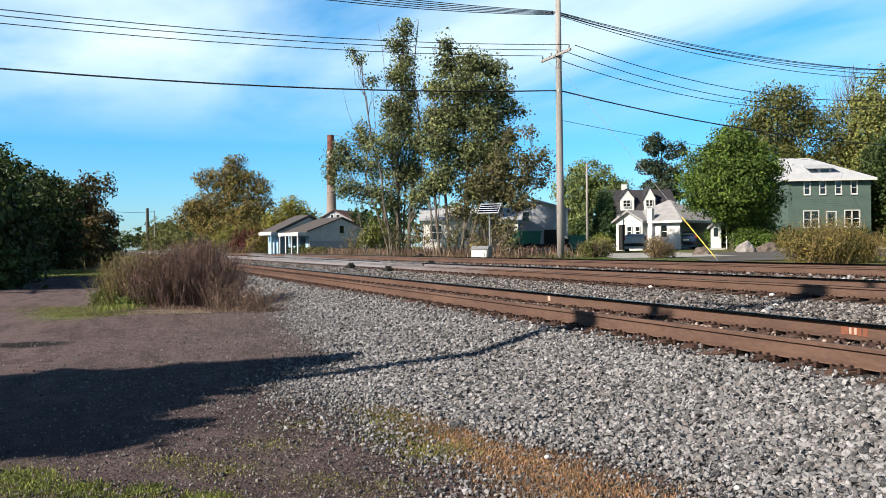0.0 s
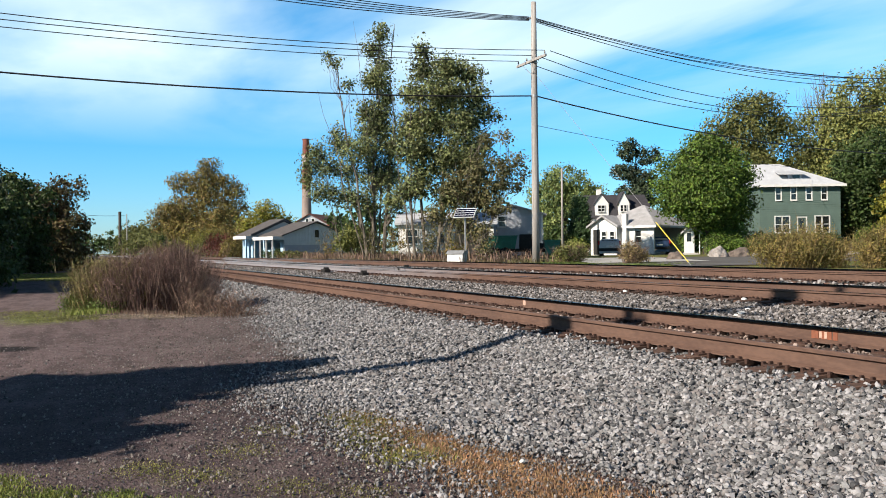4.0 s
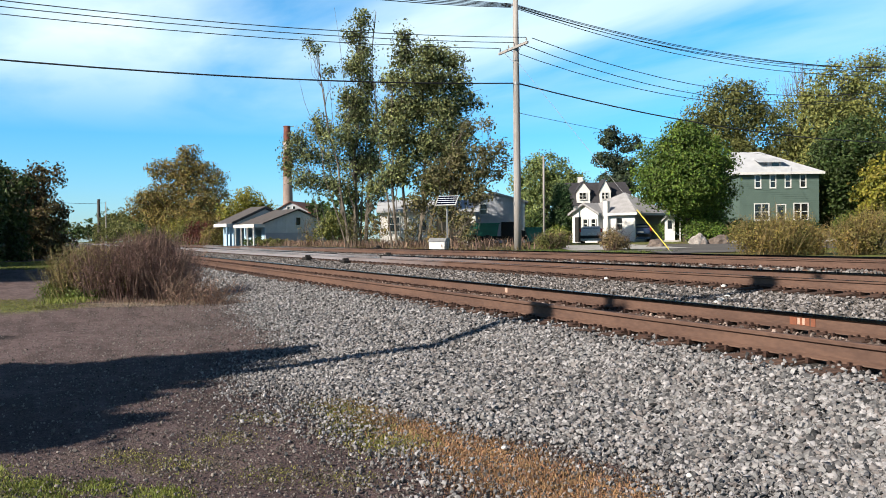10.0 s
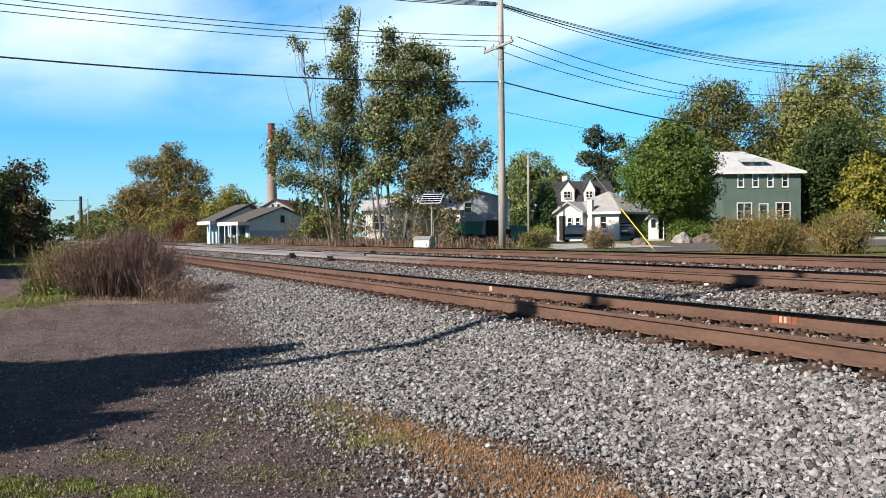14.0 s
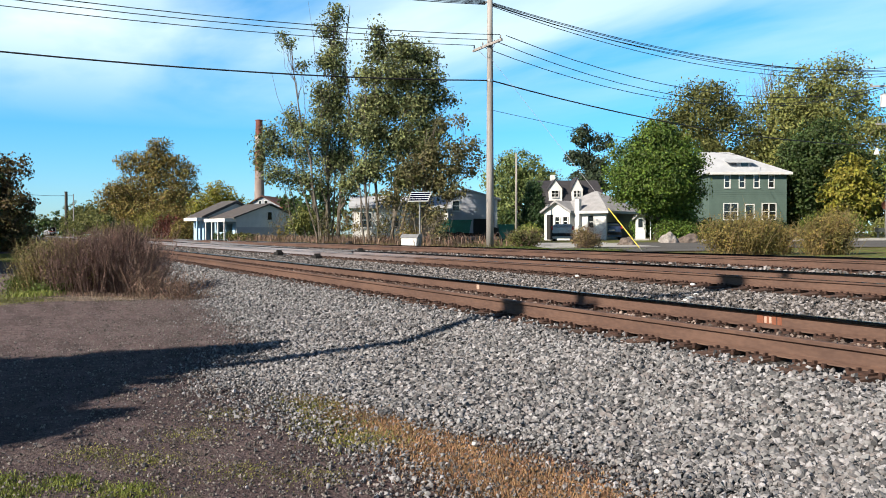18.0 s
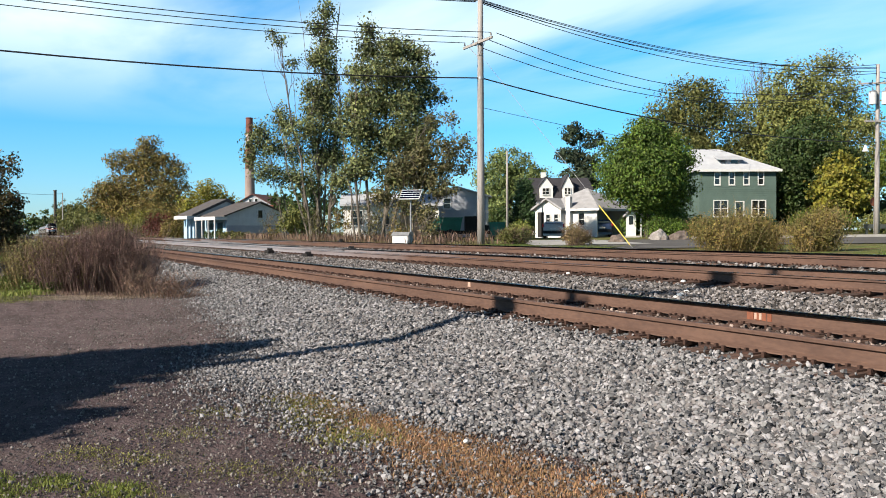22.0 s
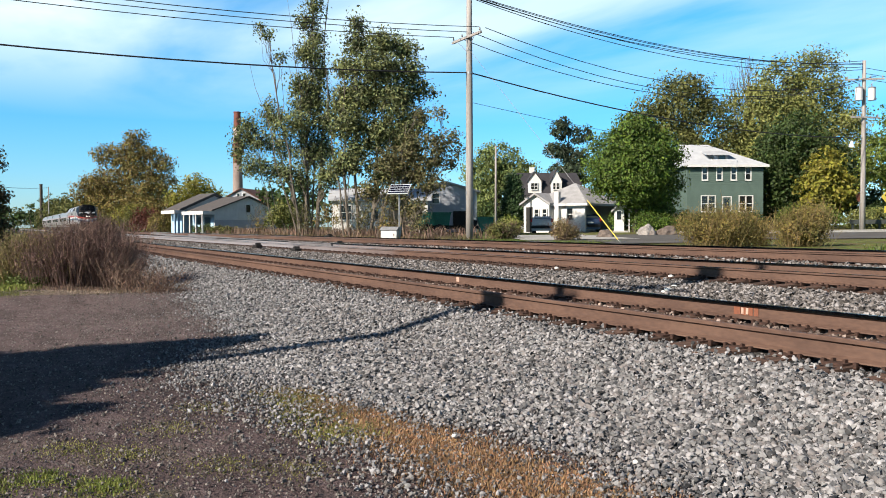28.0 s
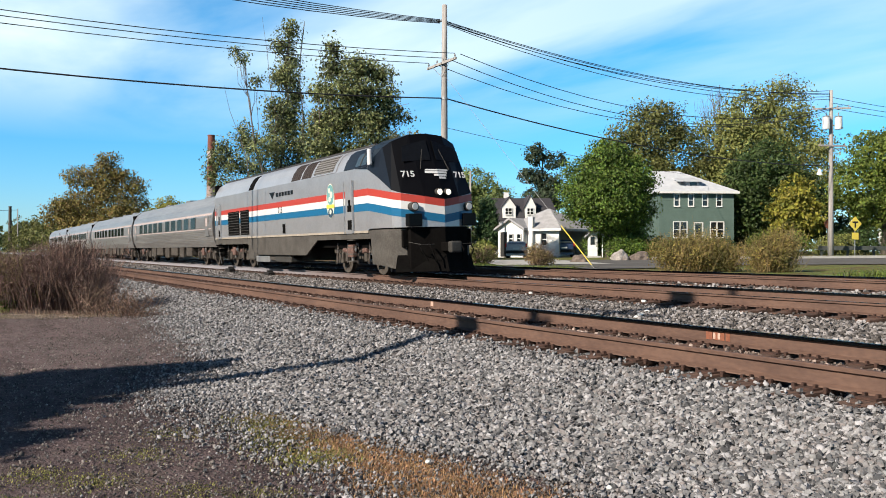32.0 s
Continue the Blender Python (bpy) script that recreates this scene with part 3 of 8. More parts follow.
stones("ballast_stones", 8000, (-26, -3), (6.3, 7.7), 0.042, "rust-stained stones in the cribs between the ties", 0.3, 6, lambda x, y, k: np.abs(((x + 160) % TIE_GAP) - TIE_GAP / 2) < 0.13, 0.2, "rust_stone")
stones("ballast_stones", 1100, (-22, -3), (5.5, 6.1), 0.03, "grey stones lying over the tie ends", 0.3, 36, lambda x, y, k: k < np.clip((6.1 - y) / 0.55, 0.06, 0.8), 0.3, lift=0.05)
stones("ballast_stones", 1000, (-22, -3), (6.32, 7.6), 0.03, "rust-stained stones lying on the ties", 0.3, 37, None, 0.3, "rust_stone", lift=0.05)
stones("ballast_stones", 4200, (-26, -3), (5.62, 6.16), 0.034, "grey stones packed between the tie ends", 0.3, 16, lambda x, y, k: np.abs(((x + 160) % TIE_GAP) - TIE_GAP / 2) < 0.13, 0.5)
stones("ballast_stones", 15000, (-11, -3.2), (0.9, 3.6), 0.019, "small chips at the foot of the stone bank", 0.2, 17,
       lambda x, y, k: k < np.exp(-((y - np.interp(x, (-11, -9.6, -8.3, -7, -5.5, -4.3, -2), (2.6, 2.1, 1.75, 1.9, 2.2, 2.3, 2.4))) / 0.42) ** 2) * (1 - 0.95 * straw_strip(x, y)), 0.2)
stones("gravel", 52000, (-25, -3.4), (-2.2, 3.4), 0.012, "small stones scattered over the dark earth", 0.6, 8, lambda x, y, k: k < np.clip((y + 1.5) / 4.0, 0.15, 1), 0.35, "grit")
stones("gravel", 900, (-14, -3.4), (-1.5, 3.0), 0.02, "single larger stones lying on the earth", 0.1, 9, None, 0.8, "grit")

# ---- plants ----


def leaf_cards(places, size, seed, droop=0.0, lean=1.1):
    """Small folded leaves (two triangles each), turned at random but leaning out of their clump."""
    p, out = places
    r = np.random.default_rng(seed)
    n = len(p)
    g = r.normal(size=(n, 3)) * 0.6 + out * lean
    g /= np.linalg.norm(g, axis=1)[:, None]
    d = r.normal(size=(n, 3))
    d[:, 2] -= droop
    e = np.cross(g, d)
    e /= np.linalg.norm(e, axis=1)[:, None]
    d = np.cross(e, g)
    s = (size * (0.6 + 0.8 * r.random(n)))[:, None]
    v = np.stack([p - d * s * 0.55, p + e * s * 0.36 + g * s * 0.12, p + d * s * 0.6, p - e * s * 0.36 + g * s * 0.12], 1).reshape(-1, 3)
    i = 4 * np.arange(n)
    f = np.concatenate([np.stack([i, i + 1, i + 2], -1), np.stack([i, i + 2, i + 3], -1)])
    order = np.argsort(np.tile(np.arange(n), 2), kind="stable")
    return v, f[order]


def crown_points(blobs, count, seed, hollow=0.45, clump=0.35, per=22):
    """Leaf places and outward directions: clumps near the outside of several uneven blobs (x, y, z, rx, ry, rz)."""
    r = np.random.default_rng(seed)
    vol = np.array([(b[3] * b[4] * b[5]) ** 0.75 for b in blobs])
    k = max(1, count // per)
    pick = r.choice(len(blobs), size=k, p=vol / vol.sum())
    d = r.normal(size=(k, 3))
    d /= np.linalg.norm(d, axis=1)[:, None]
    rad = hollow + (1.04 - hollow) * r.random(k) ** 0.6
    b = np.array(blobs)[pick]
    c = b[:, :3] + d * rad[:, None] * b[:, 3:]
    size = clump * (0.6 + 0.8 * r.random(k))
    w = np.clip(r.normal(size=(k * per, 3)), -1.5, 1.5) * np.array([1, 1, 0.75])
    out = w * 0.8 + np.repeat(d, per, axis=0) * 0.6 + np.array([0, 0, 0.35])
    out /= np.linalg.norm(out, axis=1)[:, None]
    return np.repeat(c, per, axis=0) + w * np.repeat(size, per)[:, None], out


def wiggle(a, b, rnd, bend, steps=5):
    a, b = Vector(a), Vector(b)
    out = []
    for i in range(steps + 1):
        t = i / steps
        w = bend * math.sin(math.pi * t) if i else 0
        out.append(a.lerp(b, t) + Vector((rnd.uniform(-w, w), rnd.uniform(-w, w), rnd.uniform(-w, w) * 0.4)))
    return out


def tree(label, at, stems, blobs, leaves, leaf, crown, bark="bark_grey", seed=1, clump=0.35, per=22, hollow=0.45, twigs=16, category="tree", droop=0.0):
    """stems: (dx, dy, base radius, top x, top y, top z) in the tree's own space; limbs reach into the blobs."""
    rnd = random.Random(seed)
    t = empty("tree", at)
    tagged(t, label, category)
    bm = bmesh.new()
    ends = []
    for dx, dy, r, tx, ty, tz in stems:
        pts = wiggle((dx, dy, -0.15), (tx, ty, tz), rnd, tz * 0.02, 7)
        tube(bm, pts, [r * (1.25 if i == 0 else 1) * (1 - 0.88 * i / 7) for i in range(8)], 7)
        ends.append((pts, r))
    for b in blobs:
        for k in range(max(2, twigs // len(blobs))):
            pts, r = min(ends, key=lambda s: min((p - Vector(b[:3])).length for p in s[0]) + rnd.uniform(0, 0.5))
            i = max(1, min(6, min(range(8), key=lambda q: (pts[q] - Vector(b[:3])).length) - rnd.choice((0, 1, 1, 2))))
            goal = Vector(b[:3]) + Vector((rnd.gauss(0, 0.5) * b[3], rnd.gauss(0, 0.5) * b[4], rnd.uniform(-0.2, 0.9) * b[5]))
            if goal.z < pts[i].z - 0.4:
                goal.z = pts[i].z + 0.3
            rr = r * (1 - 0.88 * i / 7) * 0.5
            tube(bm, wiggle(pts[i], goal, rnd, (goal - pts[i]).length * 0.09, 4), [max(0.012, rr * (1 - 0.2 * q)) for q in range(5)], 5)
    part("trunk", bm, M[bark], t)
    if leaves:
        pts = crown_points(blobs, leaves, seed, hollow, clump, per)
        v, f = leaf_cards(pts, leaf, seed + 50, droop=droop)
        part("crown", arrays("crown", v, f, M[crown]), None, t)
    return t


def leaf_mat(name, base, dark, vary=0.45, hue=0.02):
    M[name] = mat(name, base, dark, rough=0.55, scale=0.6, fine=3, bump=0, island=vary, leaf=hue, pos=(0.38, 0.6), spec=0.25)


leaf_mat("leaf_poplar", (0.28, 0.31, 0.12), (0.05, 0.068, 0.025), vary=0.8)
leaf_mat("leaf_green", (0.187, 0.237, 0.039), (0.075, 0.116, 0.020))
leaf_mat("leaf_maple", (0.158, 0.245, 0.038), (0.046, 0.088, 0.014), vary=0.62)
leaf_mat("leaf_pale", (0.27, 0.33, 0.11), (0.12, 0.165, 0.05))
leaf_mat("leaf_fir", (0.085, 0.155, 0.055), (0.038, 0.075, 0.026))
leaf_mat("leaf_dark", (0.072, 0.116, 0.029), (0.029, 0.051, 0.014))
leaf_mat("leaf_olive", (0.205, 0.208, 0.060), (0.076, 0.090, 0.027), vary=0.4, hue=0.012)
leaf_mat("leaf_willow", (0.335, 0.34, 0.10), (0.10, 0.125, 0.033), vary=0.42, hue=0.012)
leaf_mat("leaf_yellow", (0.32, 0.29, 0.042), (0.16, 0.165, 0.026))
leaf_mat("leaf_autumn", (0.320, 0.245, 0.070), (0.140, 0.118, 0.036), hue=0.03)
leaf_mat("leaf_red", (0.17, 0.045, 0.03), (0.085, 0.03, 0.02))
leaf_mat("leaf_rust", (0.161, 0.119, 0.050), (0.070, 0.064, 0.025), hue=0.04)
leaf_mat("leaf_bronze", (0.22, 0.20, 0.085), (0.09, 0.09, 0.038), hue=0.03)
leaf_mat("leaf_spruce", (0.07, 0.10, 0.055), (0.035, 0.05, 0.026), hue=0.01)
leaf_mat("weed_brown", (0.31, 0.205, 0.15), (0.125, 0.083, 0.064))
leaf_mat("weed_purple", (0.32, 0.20, 0.175), (0.09, 0.056, 0.050), vary=0.65)
leaf_mat("weed_dark", (0.31, 0.205, 0.165), (0.10, 0.064, 0.054))
leaf_mat("weed_olive", (0.36, 0.29, 0.13), (0.17, 0.145, 0.06), hue=0.03)
leaf_mat("weed_tan", (0.36, 0.27, 0.125), (0.18, 0.14, 0.06))
leaf_mat("weed_mix", (0.21, 0.17, 0.08), (0.10, 0.09, 0.04), hue=0.03)
leaf_mat("grass_green", (0.145, 0.19, 0.04), (0.07, 0.10, 0.02))
leaf_mat("leaf_shrub", (0.36, 0.27, 0.08), (0.12, 0.12, 0.035), vary=0.5, hue=0.024)
leaf_mat("grass_worn", (0.29, 0.29, 0.085), (0.13, 0.135, 0.038))
leaf_mat("grass_yard", (0.27, 0.31, 0.072), (0.12, 0.15, 0.033))
leaf_mat("straw_pale", (0.50, 0.40, 0.31), (0.26, 0.20, 0.155))
leaf_mat("grass_dry", (0.44, 0.265, 0.145), (0.20, 0.12, 0.064))

# the stand of poplars beyond the line
AXIS = Vector((0.451, 0.893, 0))          # across the view, to its right
DEEP = Vector((-0.893, 0.451, 0))         # along the view


def off(a, d=0.0, z=0.0):
    p = AXIS * a + DEEP * d
    return (p.x, p.y, z)


def blob(a, d, z, ra, rz):
    p = AXIS * a + DEEP * d
    return (p.x, p.y, z, ra, ra, rz)


def stem(a, d, r, ta, td, tz):
    p, q = AXIS * a + DEEP * d, AXIS * ta + DEEP * td
    return (p.x, p.y, r, q.x, q.y, tz)


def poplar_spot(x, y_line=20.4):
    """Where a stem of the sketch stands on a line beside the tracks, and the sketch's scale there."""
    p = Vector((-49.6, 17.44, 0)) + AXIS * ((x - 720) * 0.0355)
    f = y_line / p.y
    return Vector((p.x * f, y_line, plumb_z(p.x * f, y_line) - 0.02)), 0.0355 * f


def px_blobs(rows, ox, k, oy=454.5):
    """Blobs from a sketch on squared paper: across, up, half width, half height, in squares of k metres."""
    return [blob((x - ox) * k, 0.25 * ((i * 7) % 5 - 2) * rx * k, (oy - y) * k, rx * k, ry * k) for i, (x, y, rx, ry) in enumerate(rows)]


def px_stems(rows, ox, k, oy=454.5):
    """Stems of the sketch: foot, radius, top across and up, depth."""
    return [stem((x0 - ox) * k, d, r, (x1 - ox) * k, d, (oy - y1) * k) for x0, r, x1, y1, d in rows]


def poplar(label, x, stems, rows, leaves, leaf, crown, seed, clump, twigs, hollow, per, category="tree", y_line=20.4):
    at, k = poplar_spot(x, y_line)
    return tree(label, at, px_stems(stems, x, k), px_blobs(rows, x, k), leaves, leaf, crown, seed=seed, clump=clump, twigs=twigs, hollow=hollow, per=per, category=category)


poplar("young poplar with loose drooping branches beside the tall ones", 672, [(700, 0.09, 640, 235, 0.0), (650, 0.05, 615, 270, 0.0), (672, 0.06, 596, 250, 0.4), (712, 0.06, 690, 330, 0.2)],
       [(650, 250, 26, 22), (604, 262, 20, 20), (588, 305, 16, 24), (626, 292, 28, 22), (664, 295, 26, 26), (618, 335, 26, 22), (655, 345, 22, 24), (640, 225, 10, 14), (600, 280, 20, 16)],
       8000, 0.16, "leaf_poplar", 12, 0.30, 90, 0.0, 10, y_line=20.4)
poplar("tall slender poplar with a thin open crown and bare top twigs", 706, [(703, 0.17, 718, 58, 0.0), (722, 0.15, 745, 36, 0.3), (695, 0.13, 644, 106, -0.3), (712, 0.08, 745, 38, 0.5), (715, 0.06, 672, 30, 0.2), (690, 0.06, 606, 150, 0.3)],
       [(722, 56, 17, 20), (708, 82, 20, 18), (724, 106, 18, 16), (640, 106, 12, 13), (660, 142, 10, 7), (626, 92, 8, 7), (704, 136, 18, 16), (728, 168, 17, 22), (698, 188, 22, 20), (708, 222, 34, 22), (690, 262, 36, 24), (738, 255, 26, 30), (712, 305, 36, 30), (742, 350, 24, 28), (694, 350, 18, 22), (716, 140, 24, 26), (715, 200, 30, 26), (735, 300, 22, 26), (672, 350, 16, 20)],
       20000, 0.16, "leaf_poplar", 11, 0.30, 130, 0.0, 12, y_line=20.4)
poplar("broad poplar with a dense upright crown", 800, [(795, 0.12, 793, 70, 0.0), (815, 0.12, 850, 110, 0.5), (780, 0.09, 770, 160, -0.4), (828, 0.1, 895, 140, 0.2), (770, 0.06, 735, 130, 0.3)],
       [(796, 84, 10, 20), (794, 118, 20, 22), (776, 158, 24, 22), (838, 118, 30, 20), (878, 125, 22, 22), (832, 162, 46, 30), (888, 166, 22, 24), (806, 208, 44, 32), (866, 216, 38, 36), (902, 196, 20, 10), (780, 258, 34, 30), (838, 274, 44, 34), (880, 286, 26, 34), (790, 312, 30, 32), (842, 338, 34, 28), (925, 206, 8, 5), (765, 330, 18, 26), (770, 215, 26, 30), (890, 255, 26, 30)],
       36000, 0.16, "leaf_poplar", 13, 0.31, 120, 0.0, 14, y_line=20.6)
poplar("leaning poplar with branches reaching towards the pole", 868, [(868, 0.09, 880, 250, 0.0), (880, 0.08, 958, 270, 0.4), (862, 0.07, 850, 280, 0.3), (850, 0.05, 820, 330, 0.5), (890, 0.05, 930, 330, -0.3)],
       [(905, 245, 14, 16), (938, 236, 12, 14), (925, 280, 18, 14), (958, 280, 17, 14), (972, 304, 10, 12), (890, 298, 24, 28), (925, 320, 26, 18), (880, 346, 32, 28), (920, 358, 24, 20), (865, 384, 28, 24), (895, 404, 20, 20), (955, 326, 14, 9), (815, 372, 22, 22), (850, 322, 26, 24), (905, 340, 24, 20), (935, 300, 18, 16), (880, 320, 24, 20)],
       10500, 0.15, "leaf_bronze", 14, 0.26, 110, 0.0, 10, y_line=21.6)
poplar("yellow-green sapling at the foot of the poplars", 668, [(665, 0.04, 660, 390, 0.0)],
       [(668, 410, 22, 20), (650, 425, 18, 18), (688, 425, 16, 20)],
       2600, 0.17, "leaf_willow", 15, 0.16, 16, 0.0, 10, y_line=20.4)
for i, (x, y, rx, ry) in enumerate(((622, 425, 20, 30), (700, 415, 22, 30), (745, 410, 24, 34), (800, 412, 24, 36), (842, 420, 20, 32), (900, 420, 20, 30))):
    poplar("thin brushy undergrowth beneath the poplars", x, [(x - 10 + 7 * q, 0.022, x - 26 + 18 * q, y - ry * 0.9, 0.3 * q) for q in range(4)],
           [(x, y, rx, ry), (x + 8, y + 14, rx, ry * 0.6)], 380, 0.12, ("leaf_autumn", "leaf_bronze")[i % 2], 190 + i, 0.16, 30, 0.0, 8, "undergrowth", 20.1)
# trees round the houses
tree("round leafy maple in full green leaf beside the green house", (-48.2, 42.0, 1.15),
     [stem(0, 0, 0.3, 0, 0, 6.4)],
     [blob(-0.3, 0, 6.8, 1.9, 1.8), blob(-1.7, 0, 5.6, 1.8, 1.7), blob(1.2, 0, 5.5, 1.8, 1.8), blob(-0.4, -0.6, 4.6, 2.6, 2.2), blob(-1.9, 0, 4.0, 1.5, 1.3), blob(1.5, 0, 3.6, 1.5, 1.7), blob(0.9, 0.6, 2.5, 1.6, 1.3), blob(1.5, 1.0, 1.6, 1.2, 1.2)], 62000, 0.165, "leaf_maple", "bark_dark", seed=21, clump=0.46, hollow=0.74, per=110)
tree("tall olive tree behind the green house", (-71.6, 69.0, 1.4),
     [stem(0, 0, 0.35, 0, 0, 15)],
     [blob(0, 0, 14.2, 3.4, 3.0), blob(-3.5, 0, 12.0, 2.6, 2.4), blob(2.5, 0, 11.0, 3.4, 3.4), blob(-2.0, 0, 8.0, 4.6, 3.6), blob(3.0, 0, 6.0, 4.0, 3.4)], 36000, 0.25, "leaf_olive", "bark_dark", seed=22, clump=0.75, hollow=0.5, per=90)
tree("tall willow with pale yellow-green foliage", (-66.8, 78.4, 1.5),
     [stem(0, 0, 0.4, 0, 0, 17), stem(-0.6, 0, 0.25, -4.2, 0, 16.5)],
     [blob(1.0, 0, 15.4, 3.6, 3.4), blob(4.5, 0, 15.8, 3.0, 3.6), blob(-2.0, 0, 13.0, 3.2, 3.0), blob(1.0, 0, 10.0, 5.5, 4.0), blob(6.5, 0, 10.0, 4.0, 4.6), blob(-2.5, 0, 6.5, 4.4, 3.4), blob(4.0, 0, 5.0, 5.0, 3.6)], 60000, 0.26, "leaf_willow", "bark_dark", seed=23, clump=0.9, hollow=0.6, twigs=60, per=110)
tree("yellow-leaved young tree at the roadside", (-48.6, 63.6, 1.35),
     [stem(0, 0, 0.12, 0, 0, 5.0)],
     [blob(0, 0, 5.3, 1.6, 1.5), blob(-1.0, 0, 3.6, 1.6, 1.5), blob(0.9, 0, 3.4, 1.7, 1.6), blob(0, 0, 2.2, 2.0, 1.2)], 7000, 0.27, "leaf_yellow", seed=24, clump=0.3, hollow=0.5, per=36)
tree("dark green tree behind the roadside pole", (-46.0, 72.5, 1.4),
     [stem(0, 0, 0.25, 0, 0, 9.5)],
     [blob(0, 0, 9.0, 3.0, 2.4), blob(2.5, 0, 7.2, 3.0, 2.6), blob(-2.2, 0, 6.0, 2.6, 2.6), blob(1.0, 0, 4.2, 3.6, 2.2)], 24000, 0.24, "leaf_green", "bark_dark", seed=25, clump=0.42, per=40)
tree("autumn tree beyond the road", (-50, 92, 1.5),
     [stem(0, 0, 0.3, 0, 0, 13)],
     [blob(0, 0, 12.5, 3.4, 2.6), blob(3.6, 0, 11.0, 3.4, 2.6), blob(1.5, 0, 8.0, 5.0, 3.5), blob(6, 0, 7, 4, 3.5)], 22000, 0.28, "leaf_olive", "bark_dark", seed=26, clump=0.5)
tree("dark thicket tree behind the yellow tree", (-57.4, 70.6, 1.4),
     [stem(0, 0, 0.3, 0, 0, 10)],
     [blob(0, 0, 8.0, 3.2, 3.4), blob(3, 0, 5.0, 3.6, 3.4), blob(-2.4, 0, 4.5, 2.6, 3.0), blob(-2.0, 0, 7.4, 2.0, 2.4)], 24000, 0.26, "leaf_dark", "bark_dark", seed=27, clump=0.5)
tree("tall spruce with ragged branches", (-106.0, 78.6, 1.6),
     [stem(0, 0, 0.35, 0, 0, 16.5)],
     [blob(-1.2, 0, 15.4, 1.7, 1.8), blob(2.2, 0, 14.2, 2.0, 1.3), blob(-1.4, 0, 11.8, 2.2, 1.3), blob(1.2, 0, 10.6, 2.4, 1.4), blob(0, 0, 8.0, 3.0, 2.0)], 8000, 0.36, "leaf_spruce", "bark_dark", seed=28, clump=0.4, hollow=0.3)
tree("green tree behind the grey house", (-93.8, 58.3, 1.5),
     [stem(0, 0, 0.3, 0, 0, 9)],
     [blob(0, 0, 9.2, 2.6, 2.0), blob(-2, 0, 7.0, 2.6, 2.2), blob(2.4, 0, 6.5, 2.8, 2.4), blob(0, 0, 4.0, 4.2, 2.6)], 18000, 0.27, "leaf_pale", "bark_dark", seed=29, clump=0.45, per=36)
tree("narrow dark evergreen beside the driveway", (-63.4, 40.9, 1.2),
     [stem(0, 0, 0.12, 0, 0, 5)],
     [blob(0, 0, 4.4, 0.7, 1.0), blob(0, 0, 3.0, 0.95, 1.3), blob(0, 0, 1.5, 1.05, 1.4)], 12000, 0.14, "leaf_fir", "bark_dark", seed=30, clump=0.16, hollow=0.55, category="evergreen")
tree("tall bare tree behind the houses", (-79.2, 88.0, 1.6), [stem(0, 0, 0.28, 0.2, 0, 22.5), stem(0.2, 0, 0.16, 3.2, 0, 20.5), stem(-0.2, 0, 0.14, -2.2, 0, 20.5)],
     [blob(0, 0, 20.5, 1.6, 2.2), blob(2.6, 0, 19.0, 1.5, 2.0), blob(-2.0, 0, 19.0, 1.4, 2.0), blob(0.4, 0, 17.0, 2.4, 2.0)], 0, 0.2, "leaf_olive", seed=34, twigs=120)
# left of the line
tree("half-bare autumn tree with yellow-brown leaves beside the line", (-176, 23.0, 1.0),
     [stem(0, 0, 0.4, 0.6, 0, 19.0), stem(-0.5, 0, 0.3, -5.5, 0, 17.0), stem(1, 0, 0.3, 6.7, 0, 14.0)],
     [tuple(q * 1.23 for q in p) for p in (blob(1.2, 0, 14.8, 1.8, 1.3), blob(0.9, 0, 12.6, 2.6, 1.8), blob(3.6, 0, 12.2, 1.6, 1.4), blob(-3.0, 0, 12.2, 2.6, 1.8), blob(5.2, 0, 10.8, 2.4, 2.0), blob(0.5, 0, 10.0, 3.2, 2.2), blob(-3.5, 0, 7.5, 4.0, 2.6), blob(3.5, 0, 7.0, 4.2, 2.8), blob(-1, 0, 4.5, 5.0, 2.6), blob(-7, 0, 6.0, 2.0, 2.0))], 26000, 0.36, "leaf_autumn", "bark_dark", seed=31, clump=0.6, hollow=0.25, twigs=90)
tree("small yellow-leaved tree behind the shed", (-128, 26.4, 1.0),
     [stem(0, 0, 0.2, 0, 0, 7)], [blob(0, 0, 6.8, 2.2, 1.6), blob(-2, 0, 5.0, 2.2, 1.6), blob(2.4, 0, 4.8, 2.4, 1.8), blob(0, 0, 3.0, 3.8, 2.0)], 7000, 0.3, "leaf_yellow", "bark_dark", seed=32, clump=0.45)
